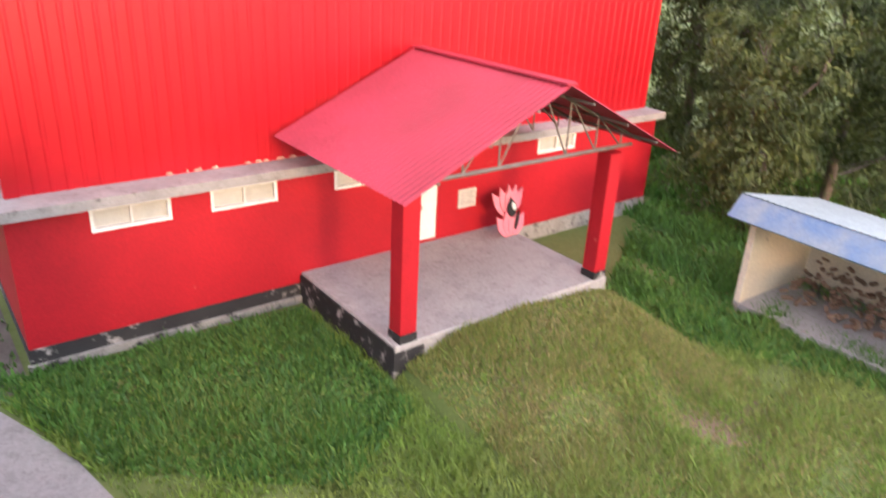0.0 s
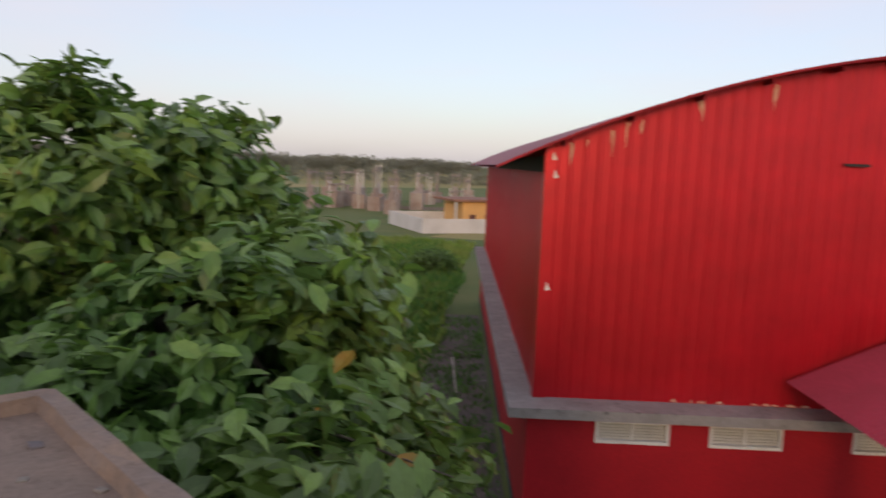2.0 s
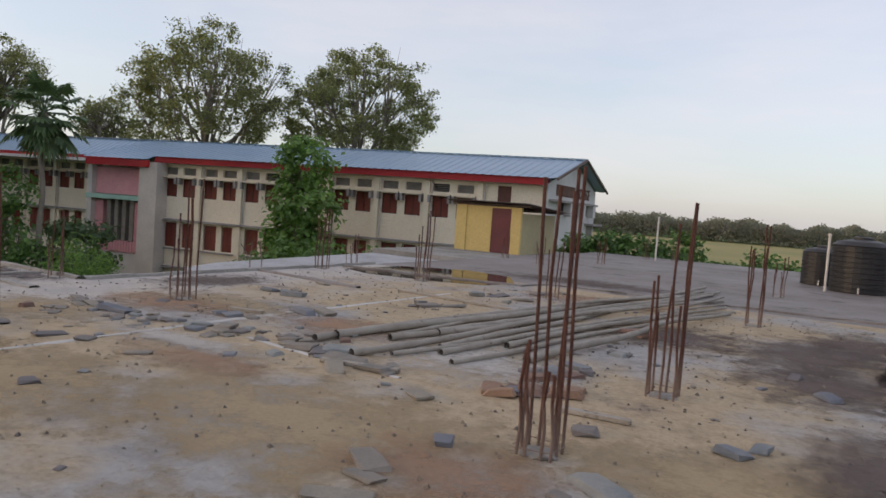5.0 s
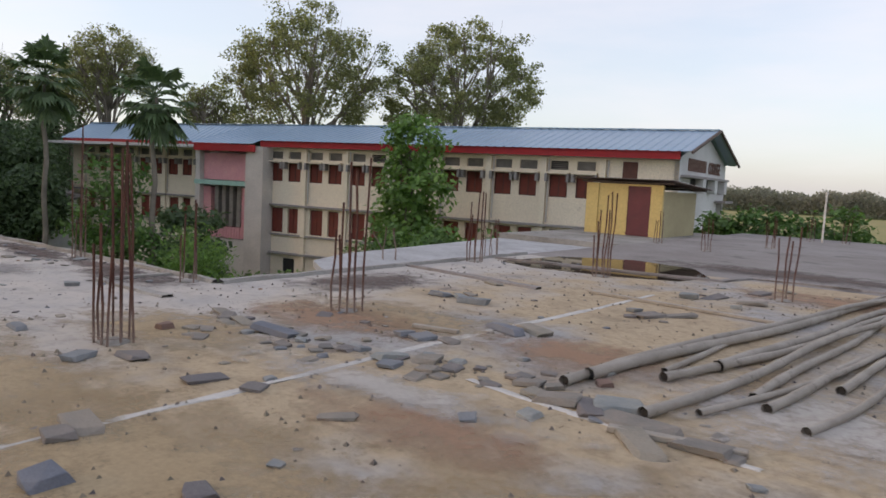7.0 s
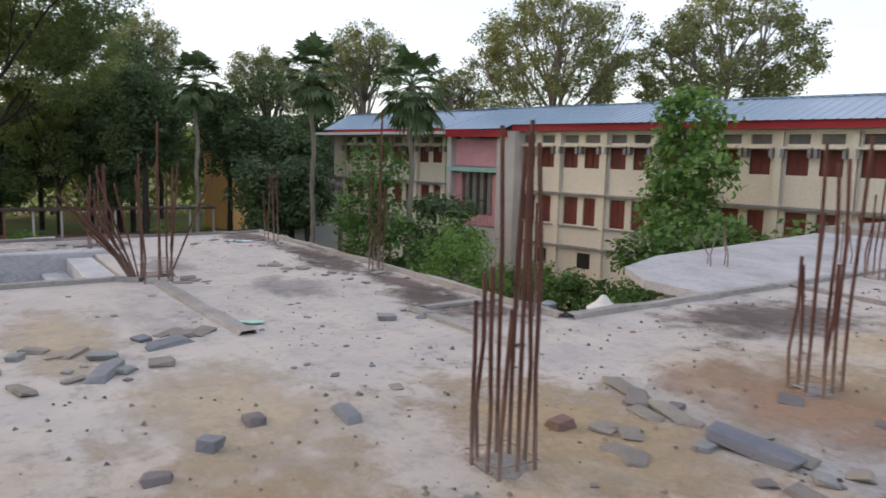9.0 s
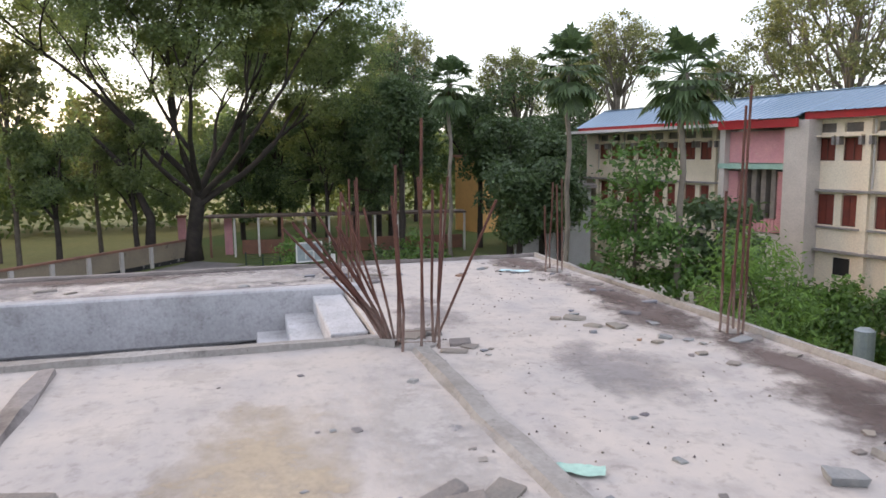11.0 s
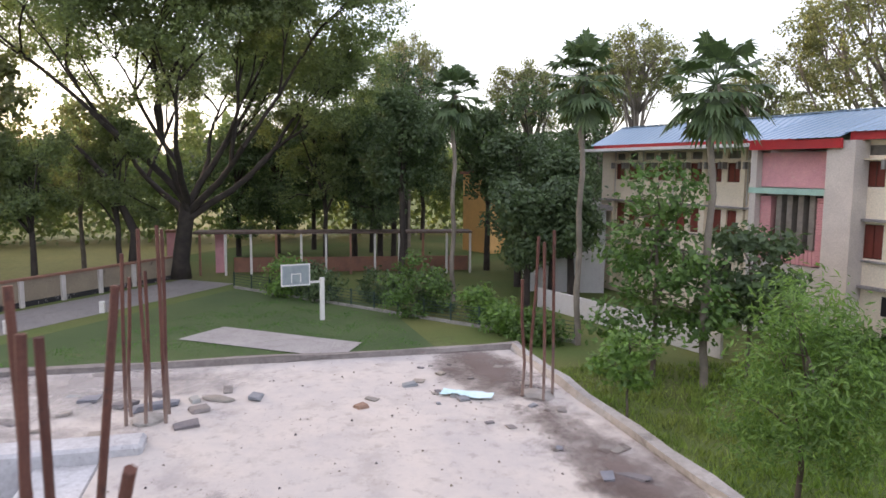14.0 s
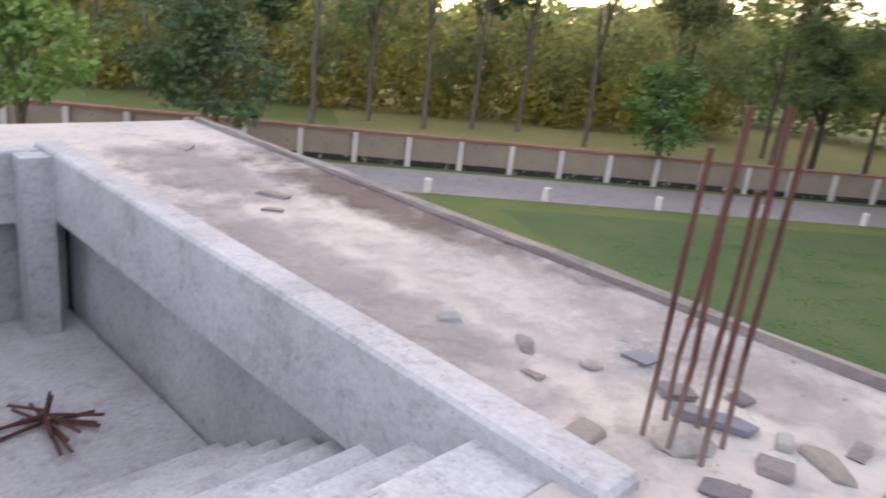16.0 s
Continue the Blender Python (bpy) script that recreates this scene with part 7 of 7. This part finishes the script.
for f_ in ((0, 2, 4, 6), (7, 5, 3, 1), (0, 1, 3, 2), (2, 3, 5, 4), (4, 5, 7, 6), (6, 7, 1, 0)):
    bm.faces.new([bm.verts[i] for i in f_])
part("tin_edge", bm, M_BLUETIN, shed, "blue painted sloping tin edge")
bm = bmesh.new()
for i in range(46):
    x0 = -0.35 + i * 0.168
    v = [bm.verts.new(q) for q in ((x0, -0.18, 3.28), (x0 + 0.084, -0.18, 3.32), (x0 + 0.168, -0.18, 3.28), (x0 + 0.168, 3.8, 2.5), (x0 + 0.084, 3.8, 2.54), (x0, 3.8, 2.5))]
    bm.faces.new((v[0], v[1], v[4], v[5]))
    bm.faces.new((v[1], v[2], v[3], v[4]))
bmesh.ops.remove_doubles(bm, verts=bm.verts[:], dist=0.0005)
part("roof", bm, M_GALV, shed, "rust-streaked tin roof")
rb = random.Random(71)
bm = bmesh.new()
for i in range(240):
    y, x = rb.uniform(1.2, 3.1), rb.uniform(0.5, 6.5)
    zz = 0.25 + rb.random() * 1.1 * (y - 1.0) / 2.1
    box(bm, -0.1, 0.1, -0.05, 0.05, -0.035, 0.035, m=pose(x, y, zz + 0.04, rb.uniform(-30, 30), rb.uniform(-30, 30), rb.uniform(0, 180)))
brick_heap = part("brick_heap", bm, M_BRICK)
brick_heap.matrix_world = SH
tagged(brick_heap, label="heap of broken red bricks stored in the shed", category="bricks", kind="stuff")
stick = thing("white_stick", pose(19.6, 14.6, G + 0.02), "pale pipe leaning in the grass by the hall", "pipe")
part("pipe", tube(bmesh.new(), [(0, 0, 0), (0.2, 0.5, 1.3)], 0.04, 6), M_PVC, stick)

# walled plot and yellow house to the east
plot = thing("walled_plot", pose(62, 63.5, G, 0, 0, -22), "small whitewashed walled plot in the field", "walled plot")
part("wall", boxes((0, 16, 0, 0.25, 0, 1.9), (0, 0.25, 0.25, 14, 0, 1.9), (0, 16, 14, 14.25, 0, 1.9), (15.75, 16, 0.25, 14, 0, 1.9)), M_WHITEWALL, plot)
house = thing("yellow_house", pose(70.5, 64.5, G, 0, 0, -22), "small yellow house with flat tiled roof", "house")
part("wall", boxes((0, 9, 0, 7, 0, 4.0)), M_SUNNY, house)
part("roof", boxes((-1.6, 9.6, -0.7, 7.6, 4.0, 4.3)), M_TERRA, house)
part("canopy_post", boxes((-1.4, -1.15, -0.5, -0.25, 0, 4.0)), M_WHITEWALL, house)
part("door", boxes((1.0, 1.9, -0.06, 0.0, 0.1, 2.2)), M_BROWNFRAME, house)
part("window", boxes((3.4, 4.8, -0.06, 0.0, 1.1, 2.3)), M_BROWNFRAME, house)
for i in range(26):  # substation gantries
    rb = random.Random(400 + i)
    d = 118 + rb.uniform(0, 60)
    a = radians(33 + rb.uniform(0, 16))
    x, y = d * math.sin(a), -5 + d * math.cos(a)
    t = thing("substation_frame", pose(x, y, G, 0, 0, rb.uniform(20, 50)), "distant substation gantry with pale posts", "gantry", "substation frames")
    w, hgt = rb.uniform(2.5, 6), rb.uniform(4, 8.5)
    for px in (0, w):
        part("post", boxes((px - 0.1, px + 0.1, -0.1, 0.1, 0, hgt)), M_SUBST if i % 3 else M_PVC, t)
    part("crossbeam", boxes((-0.4, w + 0.4, -0.12, 0.12, hgt - 0.8, hgt - 0.5)), M_SUBST, t)
    part("switchgear", boxes((0.3, w * 0.7, -1.2, 1.2, 0, rb.uniform(2, 3.5)), (w * 0.3, w * 0.5, -0.3, 0.3, 2, 4.2)), M_SUBST, t)
sheet("soil_bank", [(90, 100), (150, 60), (156, 66), (96, 108)], G + 0.025, M_SOIL, "red-brown bare earth strip before the substation", "ground")

# ---------------- west garden ----------------
cwall = Matrix.Translation((wall_a.x, wall_a.y, G)) @ Matrix.Rotation(math.atan2(wd.y, wd.x), 4, "Z")
WL = (wall_b - wall_a).length
comp = thing("compound_wall", cwall, "long tan compound wall with pale pillars", "wall")
part("panel", boxes((0, WL, -0.1, 0.1, 0, 1.75)), M_CWALL, comp)
part("coping", boxes((0, WL, -0.2, 0.2, 1.75, 1.9)), M_TERRA, comp, "reddish weathered coping")
sgn = 1 if (cwall.inverted() @ Vector((0, 0, 0))).y > 0 else -1
for i in range(int(WL / 3.1)):
    part("pillar", boxes((i * 3.1 - 0.15, i * 3.1 + 0.15, sgn * 0.1 if sgn > 0 else -0.3, 0.3 if sgn > 0 else -0.1, 0, 1.72)), M_TOWER, comp)
part("dark_base", boxes((0, WL, 0.1 if sgn > 0 else -0.14, 0.14 if sgn > 0 else -0.1, 0, 0.35)), M_BLACK, comp)
for i in range(7):
    q = wall_a.lerp(wall_b, 0.2 + 0.1 * i) + wn_ * 6.1
    b = part("bollard", bev(boxes((-0.16, 0.16, -0.16, 0.16, 0, 0.75)), 0.03), M_POT)
    tagged(b, label="short whitewashed roadside bollard", category="bollard", group="bollards")
    b.matrix_world = pose(q.x, q.y, G, 0, 0, 30 * i)
hoop = thing("basketball_hoop", pose(*out(-54.3, 3.74), G, 0, 0, 12), "basketball backboard on a white post", "basketball hoop")
part("post", boxes((-0.12, 0.12, -0.12, 0.12, 0, 2.6)), M_WHITE, hoop)
part("arm", boxes((-0.06, 0.06, -1.0, -0.12, 2.3, 2.42)), M_WHITE, hoop)
bd = part("backboard", boxes((0.06, 0.12, -2.5, -0.75, 2.2, 3.5)), M_GALV, hoop, "grey-green backboard with white border")
part("border", boxes((0.12, 0.14, -2.5, -0.75, 3.42, 3.5), (0.12, 0.14, -2.5, -0.75, 2.2, 2.28), (0.12, 0.14, -2.5, -2.42, 2.28, 3.42), (0.12, 0.14, -0.83, -0.75, 2.28, 3.42), (0.12, 0.14, -1.9, -1.3, 2.88, 2.94), (0.12, 0.14, -1.9, -1.84, 2.4, 2.88), (0.12, 0.14, -1.36, -1.3, 2.4, 2.88)), M_WHITE, bd)
pg0, pg1 = Vector((-77.5, -4.6)), Vector((-75.0, 18.5))
perg = thing("covered_walkway", Matrix.Translation((pg0.x, pg0.y, G)) @ Matrix.Rotation(math.atan2((pg1 - pg0).y, (pg1 - pg0).x), 4, "Z"), "long low covered walkway on slender posts", "walkway")
PL = (pg1 - pg0).length
part("roof", boxes((-0.5, PL, -1.2, 1.2, 3.55, 3.72)), M_RUSTROOF, perg)
for i in range(12):
    part("post", boxes((i * 2.1 - 0.09, i * 2.1 + 0.09, -1.0, -0.82, 0, 3.55)), M_PVC if i % 3 else M_TERRA, perg)
part("low_wall", boxes((2.5, PL, 0.9, 1.05, 0, 1.3)), M_TERRA, perg)
for x, y in ((-80.5, -7.4), (-78.5, -3.2)):
    t = thing("gate_pillar", pose(x, y, G), "pinkish gate pillar by the road", "gate pillar", "gate pillars")
    part("shaft", boxes((-0.35, 0.35, -0.35, 0.35, 0, 3.4)), M_PINK, t)
    part("cap", boxes((-0.45, 0.45, -0.45, 0.45, 3.4, 3.6)), M_TERRA, t)
lit = thing("ochre_house", pose(-92, 22.6, G, 0, 0, 20), "tall ochre house wall catching the evening sun", "house")
part("wall", boxes((0, 5, 0, 7, 0, 8.6)), M_SUNNY, lit)
part("roof", boxes((-0.3, 5.3, -0.3, 7.3, 8.6, 8.9)), M_TERRA, lit)
for z in (1.2, 4.6):
    part("window", boxes((5.0, 5.05, 2.6, 3.7, z, z + 1.5)), M_BROWNFRAME, lit)
annex = thing("garden_annex", pose(-79, 25, G, 0, 0, -20), "low pale building half hidden by trees", "building")
part("wall", boxes((0, 16, 0, 6, 0, 6.2)), M_WHITEWALL, annex)
part("roof", boxes((-0.4, 16.4, -0.5, 6.4, 6.2, 6.5)), M_LEDGE, annex)
for i in range(5):
    for z in (1.0, 4.0):
        part("window", boxes((1.2 + i * 3, 2.2 + i * 3, -0.05, 0.0, z, z + 1.5)), M_BROWNFRAME, annex)
gw = thing("garden_wall", pose(-58, 18.4, G, 0, 0, 14.7), "low grey garden wall under the shrubs", "wall")
part("panel", boxes((0, 15, -0.1, 0.1, 0, 1.3)), M_WHITEWALL, gw)
kerb = thing("lawn_kerb", pose(-69.6, -1.7, G, 0, 0, 40), "dark low fence line at the back of the lawn", "fence")
part("kerb", boxes((0, 28.4, -0.08, 0.08, 0, 0.18)), M_CONC, kerb)
for i in range(15):
    part("picket", boxes((i * 2.02 - 0.04, i * 2.02 + 0.04, -0.04, 0.04, 0, 1.25)), M_GREENIRON, kerb)
for z in (0.35, 0.55, 0.75, 0.95, 1.15):
    part("wire", tube(bmesh.new(), [(0, 0, z), (28.4, 0, z)], 0.02, 5), M_GREENIRON, kerb)
drum = thing("metal_drum", pose(-31.0, 20.8, G), "pale metal drum on a blue stand in the courtyard", "drum")
part("stand", bev(boxes((-0.55, 0.55, -0.5, 0.5, 0, 0.75)), 0.03), M_CLOTH, drum, "pale blue painted stand")
part("drum", tube(bmesh.new(), [(0.1, 0, 0.75), (0.1, 0, 2.3), (0.1, 0, 2.4)], [0.36, 0.36, 0.2], 18), M_GALV, drum)
cyl = thing("vent_pipe", pose(-15.6, 4.6, G), "pale blue-grey vent pipe in the courtyard", "pipe")
part("pipe", tube(bmesh.new(), [(0, 0, 0), (0, 0, 6.6)], 0.12, 14), M_GALV, cyl)
urn = thing("white_finial", pose(-14.2, 6.2, G), "whitewashed post with a rounded finial", "finial")
part("post", boxes((-0.2, 0.2, -0.2, 0.2, 0, 6.2)), M_POT, urn)
part("finial", tube(bmesh.new(), [(0, 0, 6.2), (0, 0, 6.3), (0, 0, 6.5), (0, 0, 6.75), (0, 0, 6.85), (0, 0, 6.95)], [0.3, 0.3, 0.12, 0.26, 0.12, 0.04], 16), M_POT, urn)
